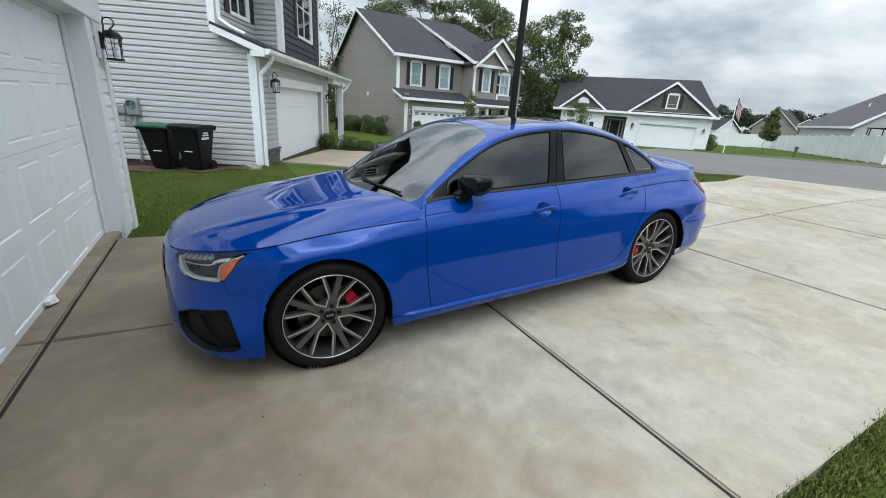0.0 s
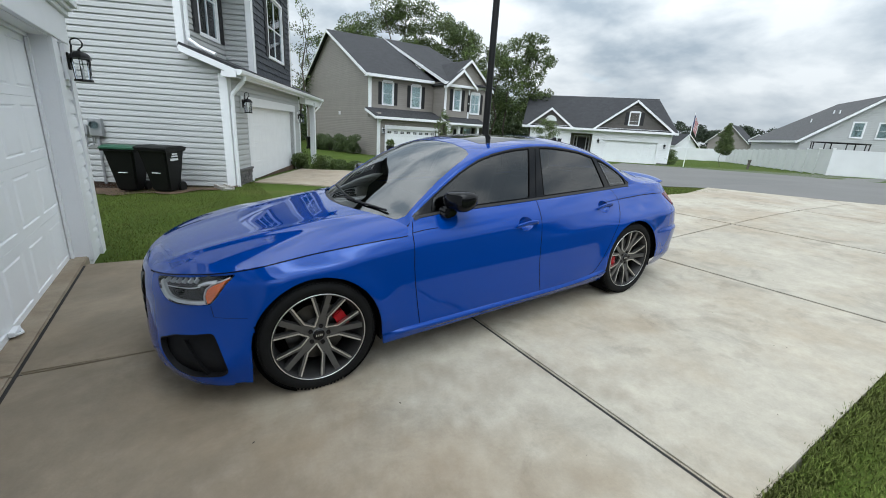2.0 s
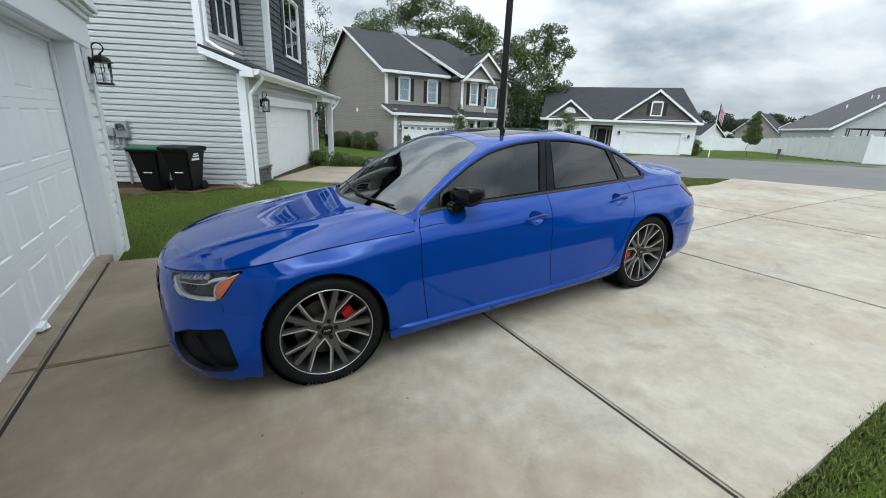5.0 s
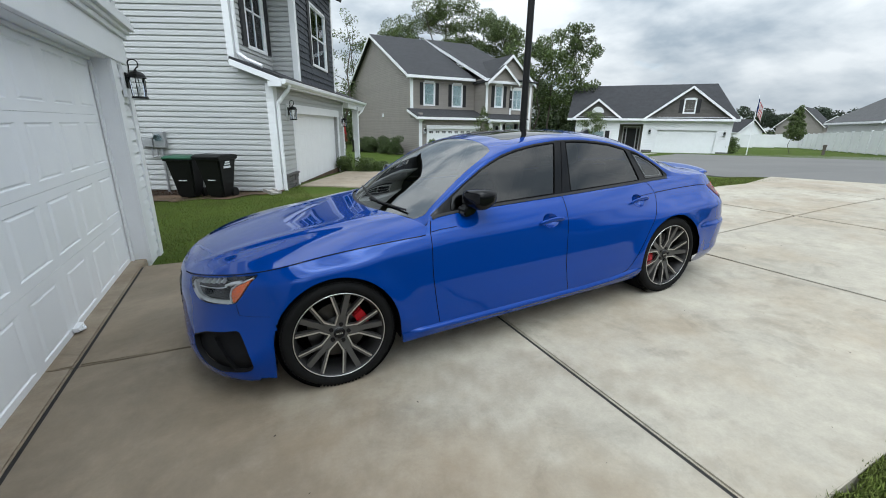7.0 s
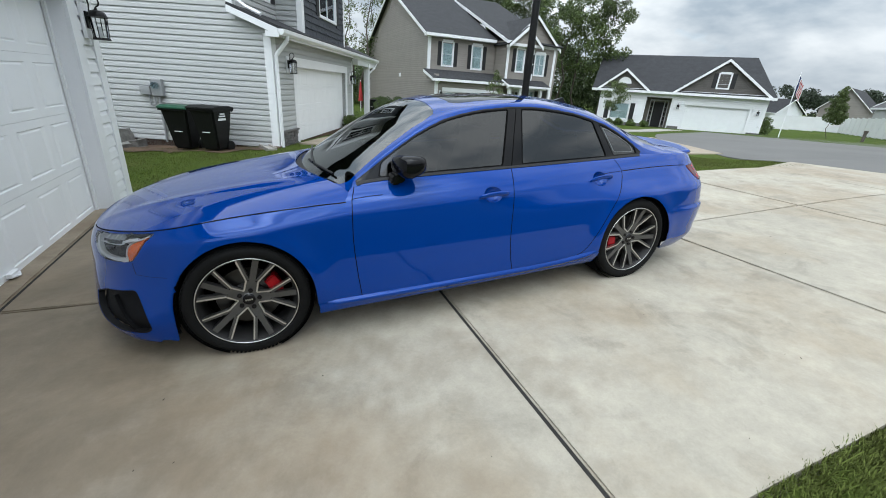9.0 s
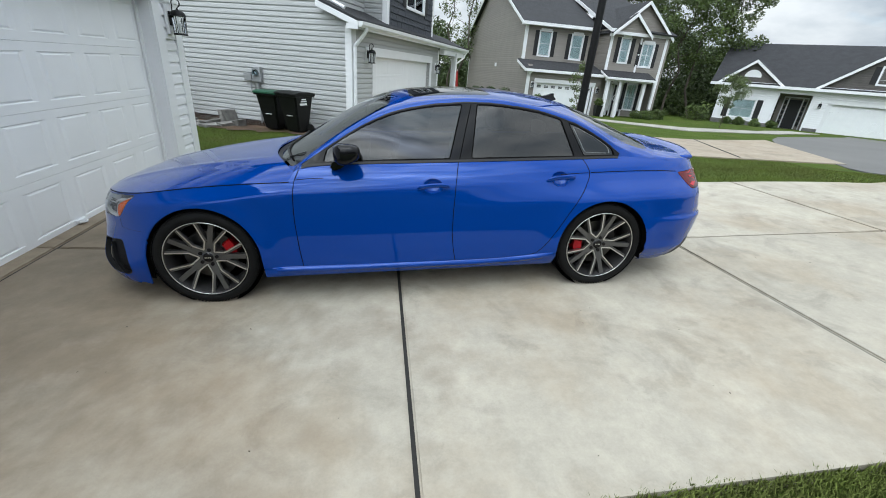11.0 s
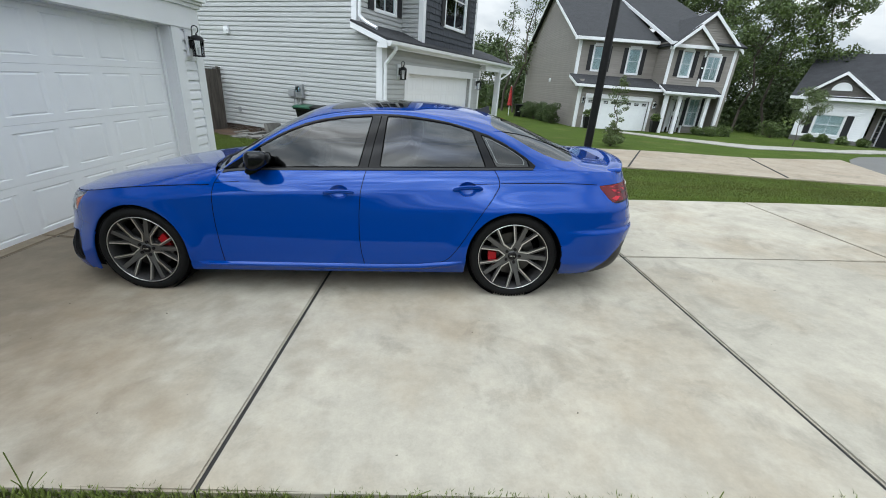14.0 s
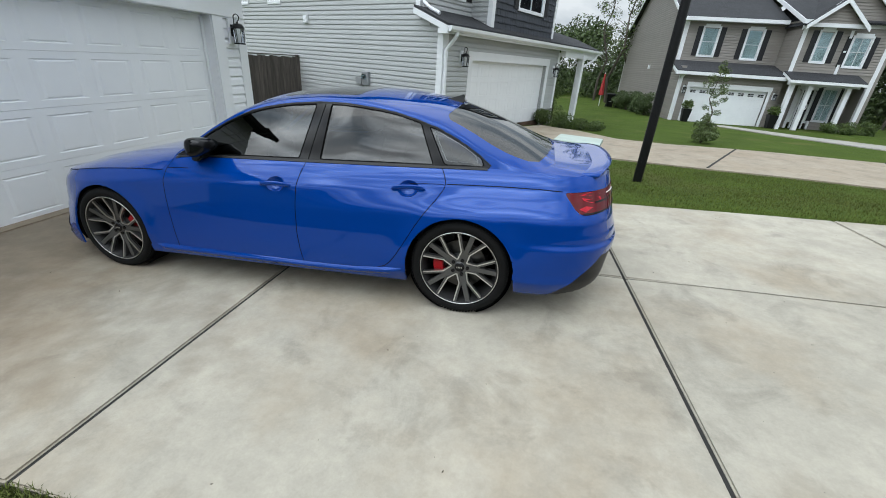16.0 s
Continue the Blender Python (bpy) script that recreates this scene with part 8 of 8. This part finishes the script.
def wheelie_bin(m, lid_mat, label, mark=False):
    b = thing("wheelie_bin", m, label, "bin", group="wheelie bins")
    bm = bmesh.new()
    lo = [(-0.20, -0.15), (0.20, -0.15), (0.20, 0.24), (-0.20, 0.24)]
    hi = [(-0.30, -0.34), (0.30, -0.34), (0.30, 0.36), (-0.30, 0.36)]
    a = [bm.verts.new((x, y, 0.05)) for x, y in lo]
    c = [bm.verts.new((x, y, 0.98)) for x, y in hi]
    bm.faces.new(a[::-1])
    bm.faces.new(c)
    for i in range(4):
        bm.faces.new((a[i], a[(i + 1) % 4], c[(i + 1) % 4], c[i]))
    bmesh.ops.bevel(bm, geom=list(bm.edges), offset=0.035, segments=2, affect="EDGES")
    part("tub", bm, M_bin, b, smooth=False)
    part("rim", boxes((-0.33, 0.33, -0.37, 0.38, 0.94, 0.985), bevel=0.012), M_bin, b)
    bm = bmesh.new()
    prism(bm, [(-0.40, 0.985), (0.40, 0.985), (0.40, 1.02), (0.2, 1.055), (-0.25, 1.06), (-0.40, 1.02)], -0.34, 0.34, axis="x")
    bmesh.ops.bevel(bm, geom=list(bm.edges), offset=0.012, segments=2, affect="EDGES")
    part("lid", bm, lid_mat, b)
    bm = bmesh.new()
    tube(bm, [(-0.26, 0.40, 0.93), (-0.26, 0.46, 0.97), (0.26, 0.46, 0.97), (0.26, 0.40, 0.93)], 0.018, 8)
    part("handle", bm, M_bin, b)
    for s in (-1, 1):
        bm = bmesh.new()
        cyl(bm, (s * 0.21, 0.25, 0.12), (s * 0.27, 0.25, 0.12), 0.12, 0.12, 20)
        part("wheel", bm, M_bin, b)
    part("label_bar", boxes((-0.09, 0.09, -0.258, -0.232, 0.46, 0.475)), M_trim, b, "small white bar")
    if mark:
        for k, (a0, a1) in enumerate(((0.74, 0.79), (0.82, 0.85), (0.87, 0.90))):
            part("marking", boxes((0.283 + 0.05 * (a0 - 0.74) * 4, 0.287 + 0.05 * (a0 - 0.74) * 4 + 0.012, -0.16 + 0.02 * k, 0.10 - 0.03 * k, a0, a1)), M_trim, b, "faded white marking bars")
    return b


yaw1 = math.atan2(5.03, 2.33)
FACE = Matrix.Rotation(yaw1 - radians(90), 4, "Z")
def at_side(s, off, z=None):
    """A place s metres along the grey house's side wall and off metres out from it."""
    p = h1.matrix_world @ Vector((-off, s, 0))
    return Matrix.Translation((p.x, p.y, ground_z(p.x, p.y) - 0.02 if z is None else z)) @ FACE


wheelie_bin(at_side(2.06, 0.62) @ Matrix.Rotation(radians(4), 4, "Z"), M_binlid, "black wheeled bin with a green lid by grey siding")
wheelie_bin(at_side(1.20, 0.85) @ Matrix.Rotation(radians(-6), 4, "Z"), M_bin, "black wheeled bin with a black lid by grey siding", mark=True)

# rubble on the bare strip under the grey house
rs = random.Random(77)
M_rubble = material("weathered_pale_concrete", (0.24, 0.232, 0.215), 0.9, vary=0.3, scale=5, fine=50, bump=0.5, depth=0.01, random=0.25)
for i, (s, off, l, w_, h_, lean) in enumerate(((3.80, 0.30, 0.80, 0.13, 0.44, 16), (4.10, 0.72, 0.62, 0.24, 0.15, 3), (3.62, 0.70, 0.50, 0.22, 0.12, -5), (4.35, 0.98, 0.95, 0.36, 0.06, 2), (3.85, 1.02, 0.60, 0.30, 0.08, -3), (3.42, 0.42, 0.34, 0.20, 0.20, 8), (5.25, 0.45, 0.45, 0.16, 0.07, 0), (4.75, 0.80, 0.40, 0.25, 0.06, 4))):
    st = at_side(s, off) @ Matrix.Rotation(radians(-90), 4, "Z")
    st = st @ Matrix.Rotation(rs.uniform(-0.3, 0.3), 4, "Z") @ Matrix.Rotation(radians(lean), 4, "X") @ Matrix.Rotation(radians(rs.uniform(-6, 6)), 4, "Y")
    e = thing("rubble_block", st, "broken grey concrete block on bare soil", "rubble", group="rubble")
    bm = boxes((-l / 2, l / 2, -w_ / 2, w_ / 2, 0, h_))
    bmesh.ops.subdivide_edges(bm, edges=bm.edges, cuts=3, use_grid_fill=True)
    for v in bm.verts:
        v.co += Vector(noise.noise_vector(v.co * 6 + Vector((i * 9, 0, 0)))) * 0.035
    part("block", bm, M_rubble, e)


def strip_patch(name, pts, mat, lift, label, category, seed):
    bm = bmesh.new()
    vs = [bm.verts.new((x, y, ground_z(x, y) + lift)) for x, y in pts]
    f = bm.faces.new(vs)
    bmesh.ops.triangulate(bm, faces=[f])
    bmesh.ops.subdivide_edges(bm, edges=bm.edges, cuts=4, use_grid_fill=True)
    for v in bm.verts:
        v.co.z = ground_z(v.co.x, v.co.y) + lift + 0.02 * noise.noise(v.co * 2)
    return tagged(part(name, bm, mat, smooth=True), label, category, kind="structure")


rs = random.Random(3)
inner, outer_ = [], []
for s in np.linspace(-0.1, 7.0, 24):
    p = h1.matrix_world @ Vector((0.05, s, 0))
    q = h1.matrix_world @ Vector((-0.95 - 0.45 * rs.random() + (0.5 if s < 0.8 else 0), s, 0))
    inner.append((p.x, p.y))
    outer_.append((q.x, q.y))
strip_patch("bare_soil", inner + outer_[::-1], M_soil, 0.0, "reddish bare soil strip along the grey house", "soil", 1)
sp = thing("splash_block", at_side(0.1, 0.42) @ Matrix.Rotation(radians(40), 4, "Z"), "pale concrete splash block under a downspout", "splash block")
bm = boxes((-0.13, 0.13, -0.3, 0.3, 0, 0.05), (-0.13, -0.09, -0.3, 0.3, 0.05, 0.09), (0.09, 0.13, -0.3, 0.3, 0.05, 0.09))
part("trough", bm, M_walk, sp)

# timber fence between the two houses
fence = thing("wooden_fence", h1.matrix_world @ Matrix.Translation((0, 6.45, 0)) @ Matrix.Rotation(radians(180), 4, "Z"), "weathered dark wooden privacy fence", "fence")
for i in range(40):
    x0 = 0.02 + i * 0.145
    zt = 1.50 + 0.02 * math.sin(i * 2.1)
    part("board", boxes((x0, x0 + 0.138, -0.01, 0.012, -0.6, zt)), M_fencewood, fence)
for zz in (0.0, 0.62, 1.24):
    part("rail", boxes((0, 5.9, -0.05, -0.01, zz, zz + 0.09)), M_fencewood, fence)
for i in range(4):
    part("post", boxes((0.0 + i * 1.9, 0.09 + i * 1.9, -0.13, -0.05, -0.6, 1.58)), M_fencewood, fence)
part("cap_rail", boxes((0, 5.9, -0.06, 0.03, 1.535, 1.565)), M_fencewood, fence)


# white vinyl fence beyond the street
def vinyl_fence(pts, label, h=1.83):
    f = thing("vinyl_fence", Matrix.Identity(4), label, "fence", group="white fences")
    for (xa, ya), (xb, yb) in zip(pts, pts[1:]):
        L_ = math.hypot(xb - xa, yb - ya)
        n = max(1, round(L_ / 2.4))
        ang = math.atan2(yb - ya, xb - xa)
        for i in range(n):
            x, y = xa + (xb - xa) * i / n, ya + (yb - ya) * i / n
            z = fence_z(x, y)
            M = Matrix.Translation((x, y, z)) @ Matrix.Rotation(ang, 4, "Z")
            w = L_ / n
            part("panel", placed(boxes((0.06, w - 0.06, -0.02, 0.02, 0.0, h - 0.1), (0.06, w - 0.06, -0.035, 0.035, h - 0.16, h - 0.04), (0.06, w - 0.06, -0.035, 0.035, 0.04, 0.18)), M), M_vinylfence, f)
            part("post", placed(boxes((-0.065, 0.065, -0.065, 0.065, -0.3, h + 0.02), (-0.08, 0.08, -0.08, 0.08, h + 0.02, h + 0.06)), M), M_vinylfence, f)
    return f


def fence_z(x, y):
    return ground_z(x, y) + 0.02


fc = polar_place(15.3, 40)
fr = polar_place(7.0, 41)
fr2 = polar_place(-6, 48)
fl = polar_place(24.0, 75)
vinyl_fence([fc, fr, fr2], "white vinyl privacy fence along the far side of the street")
vinyl_fence([fc, fl], "white vinyl privacy fence running back between gardens")
vinyl_fence([polar_place(24.05, 75.4), polar_place(29.8, 75)], "white vinyl privacy fence behind the white house")


# ---- houses beyond the fence ----
def gable_house(az0, az1, rng0, rng1, depth, zb, ze, zr, wall, label, wins=()):
    """A house whose gable end faces the camera's side: front corners at two bearings, ridge running away."""
    p, q = Vector(polar_place(az0, rng0)), Vector(polar_place(az1, rng1))
    d = (q - p)
    w = d.length
    h = thing("house", frame_matrix(p.x, p.y, zb, d), label, "house", group="distant houses")
    bm = bmesh.new()
    prism(bm, [(0, -0.8), (w, -0.8), (w, ze), (w / 2, zr), (0, ze)], 0, depth)
    part("wall", bm, wall, h)

    def ed(z):
        k = max(0.0, (z - ze) / (zr - ze))
        return (w / 2 * k, w - w / 2 * k)
    clad(h, I4, 0, w, -0.3, zr - 0.1, 0.16, wall, edge=ed, single=False)
    k = (zr - ze) / (w / 2)
    for s, x0 in ((1, -0.4), (-1, w + 0.4)):
        slope(h, "roof", [(x0, -0.45, ze - 0.4 * k + 0.08), (w / 2, -0.45, zr + 0.1), (w / 2, depth, zr + 0.1), (x0, depth, ze - 0.4 * k + 0.08)], M_roof, 0.1)
    bm = bmesh.new()
    board_between(bm, (-0.4, -0.47, ze - 0.4 * k + 0.06), (w / 2, -0.47, zr + 0.08), 0.17)
    board_between(bm, (w + 0.4, -0.47, ze - 0.4 * k + 0.06), (w / 2, -0.47, zr + 0.08), 0.17)
    box(bm, -0.45, -0.35, -0.45, depth, ze - 0.4 * k - 0.1, ze - 0.4 * k + 0.06)
    part("fascia", bm, M_trim, h)
    for a in wins:
        window(h, I4, *a, 1, 2, trim=0.1)
    return h


h4 = thing("house", frame_matrix(53.3, 17.3, 0.0, (0.555, -0.832)), "pale grey gabled house behind the white fence", "house", group="distant houses")
W4, D4, E4, R4, HIP = 11.4, 19.2, 2.72, 6.95, 11.2
part("wall", boxes((0.0, 0.2, 0.2, D4, -0.8, E4), (W4 - 0.2, W4, 0.2, D4, -0.8, E4), (0.2, W4 - 0.2, D4 - 0.2, D4, -0.8, E4)), M_siding_grey, h4)
W4S = [(3.75, 4.57, 3.1, 4.45), (5.66, 6.48, 3.1, 4.45)]
core(h4, I4, 0.0, W4, -0.8, E4 + 0.01, [], M_siding_grey, 0.2)
bm = bmesh.new()
prism(bm, [(0, E4), (W4, E4), (W4 / 2, R4)], 0.0, 0.2)
part("gable_wall", bm, M_siding_grey, h4)
clad(h4, I4, 0, W4, -0.3, R4 - 0.1, 0.16, M_siding_grey, W4S, edge=lambda z: (W4 / 2 * max(0.0, (z - E4) / (R4 - E4)), W4 - W4 / 2 * max(0.0, (z - E4) / (R4 - E4))), single=False)
K4 = (R4 - E4) / (W4 / 2)
for x0 in (-0.4, W4 + 0.4):
    slope(h4, "roof", [(x0, -0.4, E4 - 0.4 * K4 + 0.1), (W4 / 2, -0.4, R4 + 0.1), (W4 / 2, HIP, R4 + 0.1), (x0, D4 + 0.4, E4 - 0.4 * K4 + 0.1)], M_roof_grey, 0.1)
slope(h4, "roof", [(W4 + 0.4, D4 + 0.4, E4 - 0.4 * K4 + 0.1), (-0.4, D4 + 0.4, E4 - 0.4 * K4 + 0.1), (W4 / 2, HIP, R4 + 0.1)], M_roof_grey, 0.1)
bm = bmesh.new()
board_between(bm, (-0.4, -0.42, E4 - 0.4 * K4 + 0.08), (W4 / 2, -0.42, R4 + 0.08), 0.26)
board_between(bm, (W4 + 0.4, -0.42, E4 - 0.4 * K4 + 0.08), (W4 / 2, -0.42, R4 + 0.08), 0.26)
box(bm, -0.5, -0.4, -0.4, D4, E4 - 0.4 * K4 - 0.12, E4 - 0.4 * K4 + 0.08)
part("fascia", bm, M_trim, h4)
for a in W4S:
    window(h4, Matrix.Translation((0, -0.03, 0)), *a, 1, 2, trim=0.1)
for y, k in ((3.4, 0.62), (5.6, 0.66), (7.4, 0.45)):
    bm = bmesh.new()
    cyl(bm, (W4 / 2 * k, y, E4 + (R4 - E4) * k), (W4 / 2 * k, y, E4 + (R4 - E4) * k + 0.45), 0.06, 0.06, 8)
    part("vent_pipe", bm, M_trim, h4)
# trampoline behind the fence
tp_ = polar_place(15.0, 52.5)
tramp = thing("trampoline", Matrix.Translation((tp_[0], tp_[1], ground_z(*tp_) - 0.02)), "round trampoline with black safety net poles behind the fence", "trampoline")
for i in range(8):
    a = 2 * math.pi * i / 8
    bm = bmesh.new()
    cyl(bm, (2.0 * math.cos(a), 2.0 * math.sin(a), 0), (2.05 * math.cos(a), 2.05 * math.sin(a), 2.62), 0.045, 0.045, 8)
    part("net_pole", bm, M_black, tramp)
for nm, z, r in (("net_ring", 2.60, 0.04), ("frame_ring", 0.85, 0.07)):
    bm = bmesh.new()
    tube(bm, [(2.05 * math.cos(a), 2.05 * math.sin(a), z) for a in np.linspace(0, 2 * math.pi, 33)], r, 6)
    part(nm, bm, M_black, tramp)
bm = bmesh.new()
cyl(bm, (0, 0, 0.84), (0, 0, 0.87), 1.95, 1.95, 32)
part("mat", bm, M_black, tramp)
gable_house(26.1, 22.4, 105, 104, 14, 0.0, 2.5, 5.8, M_siding_taupe, "taupe gabled house in the distance")
gable_house(29.4, 27.2, 92, 96, 12, -0.4, 1.7, 3.7, M_siding_white, "low white house in the distance")
gable_house(22.9, 20.2, 110, 110, 14, 0.0, 2.4, 4.3, M_siding_taupe, "low taupe house in the distance")

# flag pole with a striped flag
fx, fy = polar_place(28.24, 37.5)
flag = thing("flag_pole", Matrix.Translation((fx, fy, ground_z(fx, fy) - 0.05)), "thin white pole with a hanging red and white striped flag", "flag")
bm = bmesh.new()
cyl(bm, (0, 0, 0), (0, 0, 4.15), 0.035, 0.025, 10)
part("pole", bm, M_trim, flag)
M_flagblue = material("navy_cloth", (0.02, 0.03, 0.12), 0.8)
M_flagred = material("red_cloth", (0.42, 0.03, 0.04), 0.8)
M_flagwhite = material("white_cloth", (0.7, 0.7, 0.7), 0.8)
for k in range(9):
    bm = bmesh.new()
    prev = None
    for i in range(9):
        z = 3.95 - i * 0.125
        y = -0.03 - 0.045 * k + 0.02 * math.sin(i * 1.3)
        a, b = bm.verts.new((0.02 * math.sin(i + k), y, z - 0.07 * k)), bm.verts.new((0.02 * math.sin(i + k + 1), y - 0.045, z - 0.07 * (k + 1)))
        if prev:
            bm.faces.new((prev[0], prev[1], b, a))
        prev = (a, b)
    st = part("stripe", bm, M_flagblue if k < 2 else (M_flagred if k % 2 else M_flagwhite), flag)
    sd = st.modifiers.new("Solid", "SOLIDIFY")
    sd.thickness = 0.006

# marker post on the far verge
mx_, my_ = polar_place(21.9, 43)
mk = thing("marker_post", Matrix.Translation((mx_, my_, ground_z(mx_, my_))), "short brown wooden marker post on the verge", "post")
part("post", boxes((-0.08, 0.08, -0.08, 0.08, -0.1, 0.74), (-0.10, 0.10, -0.10, 0.10, 0.62, 0.78), bevel=0.02), M_fencewood, mk)

# tall black planters by the taupe garage
for (x, y, lb) in ((11.55, 25.35, "tall black planter with green leaves"), (15.75, 25.4, "tall black planter with green leaves")):
    zb = ground_z(x, y)
    pl = thing("planter", Matrix.Translation((x, y, zb)) @ Matrix.Scale(0.78, 4), lb, "planter", group="planters")
    bm = bmesh.new()
    bmesh.ops.create_cone(bm, cap_ends=True, segments=4, radius1=0.26, radius2=0.38, depth=0.85, matrix=Matrix.Translation((0, 0, 0.425)) @ Matrix.Rotation(radians(45), 4, "Z"))
    part("pot", bm, M_bin, pl)
    leaf_cloud("leaves", pl, [(0, 0, 1.05, 0.35), (0.1, 0.1, 1.2, 0.25), (-0.15, 0, 1.15, 0.25)], 350, 0.09, M_leaf, 91)
# red folded umbrella and dark bins far behind the grey house
ux, uy = 8.6, 38.0
um = thing("garden_umbrella", Matrix.Translation((ux, uy, ground_z(ux, uy))), "folded red garden umbrella", "umbrella")
bm = bmesh.new()
cyl(bm, (0, 0, 0.9), (0, 0, 2.5), 0.22, 0.05, 10)
part("canopy", bm, M_red, um)
bm = bmesh.new()
cyl(bm, (0, 0, 0), (0, 0, 2.6), 0.03, 0.03, 8)
part("pole", bm, M_trim, um)
for i, (x, y) in enumerate(((9.2, 36.6), (9.9, 36.2))):
    wheelie_bin(Matrix.Translation((x, y, ground_z(x, y))), M_bin, "dark wheeled bin on the far lawn")


# ---- grass blades ----
def grass(name, spots, count, h, seed, label, keep=None):
    """Blades scattered over rectangles (x0, x1, y0, y1)."""
    rg = np.random.default_rng(seed)
    area = np.array([(s[1] - s[0]) * (s[3] - s[2]) for s in spots])
    k = rg.choice(len(spots), count, p=area / area.sum())
    sp_ = np.array([s[:4] for s in spots])
    x = sp_[k, 0] + (sp_[k, 1] - sp_[k, 0]) * rg.random(count)
    y = sp_[k, 2] + (sp_[k, 3] - sp_[k, 2]) * rg.random(count)
    if keep is not None:
        m = np.array([keep(a, b) for a, b in zip(x, y)])
        x, y = x[m], y[m]
    n = len(x)
    z = np.array([ground_z(a, b) for a, b in zip(x, y)]) - 0.025
    ang = rg.uniform(0, 2 * math.pi, n)
    hh = h * rg.uniform(0.45, 1.25, n)
    wd = 0.0022 + 0.0020 * rg.random(n)
    lean = hh * rg.uniform(0.1, 0.9, n)
    dx, dy = np.cos(ang), np.sin(ang)
    base = np.stack([x, y, z], 1)
    side = np.stack([-dy, dx, 0 * dx], 1) * wd[:, None]
    midp = base + np.stack([dx * lean * 0.35, dy * lean * 0.35, hh * 0.6], 1)
    tip = base + np.stack([dx * lean, dy * lean, hh], 1)
    v = np.stack([base - side, base + side, midp + side * 0.7, midp - side * 0.7, tip], 1).reshape(-1, 3)
    faces = []
    for i in range(n):
        j = 5 * i
        faces += [(j, j + 1, j + 2, j + 3), (j + 3, j + 2, j + 4)]
    ob = mesh_part(name, [tuple(p) for p in v], faces, M_grass_blade)
    return tagged(ob, label, "grass", kind="stuff")


def off_paving(x, y):
    if -1.7 < x < 11.4 and 0.44 + 0.05 * noise.noise((x * 2.3, 0, 0)) < y < 5.13 + 0.04 * noise.noise((x * 2.1, 5, 0)):
        return False
    return not (x < -0.9 and y < 6.2)


grass("lawn_grass", [(-0.6, 6.6, -0.75, 0.56)], 62000, 0.034, 11, "short green lawn grass along the drive edge", keep=lambda x, y: y < 0.47 + 0.05 * noise.noise((x * 4.1, 1, 0)) + 0.04 * noise.noise((x * 13.0, 4, 0)))
grass("lawn_grass", [(-5.0, 4.0, 5.14, 8.5), (-6.0, 1.5, 8.5, 12.5)], 90000, 0.036, 12, "mown green lawn between the two houses", keep=lambda x, y: off_paving(x, y) and (x - 0.85) * -0.907 + (y - 11.59) * 0.42 < 99)
grass("lawn_grass", [(4.0, 12.0, 5.14, 9.6)], 90000, 0.030, 13, "mown green verge between two driveways", keep=lambda x, y: y < 10.0 - 0.33 * (x - 5.0) + 0.02 * (x - 5.0) ** 2)
grass("lawn_grass", [(-0.9, 9.0, -2.6, -0.75), (6.6, 10.0, -0.75, 0.47)], 36000, 0.034, 14, "short green lawn grass along the drive edge", keep=lambda x, y: y < 0.45)
grass("lawn_grass", [(-0.6, 7.0, 0.34, 0.53)], 22000, 0.034, 15, "ragged grass edge against the concrete", keep=lambda x, y: y < 0.475 + 0.045 * noise.noise((x * 4.1, 1, 0)) + 0.04 * noise.noise((x * 13.0, 4, 0)))
# a few long weeds and seed stalks at the edge of the concrete

rs = random.Random(9)
bm = bmesh.new()
for x, y in ((2.70, 0.40), (3.9, 0.40), (1.2, 0.42), (5.1, 0.43)):
    for k in range(rs.randint(3, 6)):
        a, h = rs.uniform(0, 6.28), rs.uniform(0.08, 0.20)
        r = h * rs.uniform(0.3, 0.8)
        z0 = ground_z(x, y) - 0.02
        tube(bm, [(x, y, z0), (x + r * 0.35 * math.cos(a), y + r * 0.35 * math.sin(a), z0 + h * 0.65), (x + r * math.cos(a), y + r * math.sin(a), z0 + h)], 0.0022, 4)
ob = part("grass_weeds", bm, M_grass_blade)
tagged(ob, "long thin weed stalks at the drive edge", "weeds", kind="stuff")
# leaf litter and grit lying on the slabs
M_litter = material("dry_brown_litter", (0.06, 0.045, 0.03), 0.9, vary=0.2, scale=20, bump=0, island=0.4)
rs = random.Random(77)
bm = bmesh.new()
for i in range(90):
    x, y = rs.uniform(-0.6, 7.0), rs.uniform(0.55, 5.0)
    if 2.1 < y < 4.0 and x < 4.6:
        continue
    z0 = plane_z(x) + 0.001
    a, l = rs.uniform(0, 6.28), rs.choice((0.003, 0.004, 0.005, 0.008))
    w = l * rs.uniform(0.3, 0.6)
    c, s_ = math.cos(a), math.sin(a)
    q = [bm.verts.new((x + dx * c - dy * s_, y + dx * s_ + dy * c, z0 + dz)) for dx, dy, dz in ((-l, 0, 0), (0, -w, 0.001), (l, 0, 0.003), (0, w, 0.001), (0, 0, 0.003))]
    for k in range(4):
        bm.faces.new((q[k], q[(k + 1) % 4], q[4]))
ob = part("leaf_litter", bm, M_litter)
tagged(ob, "small dry leaf bits and grit scattered on concrete", "litter", kind="stuff")
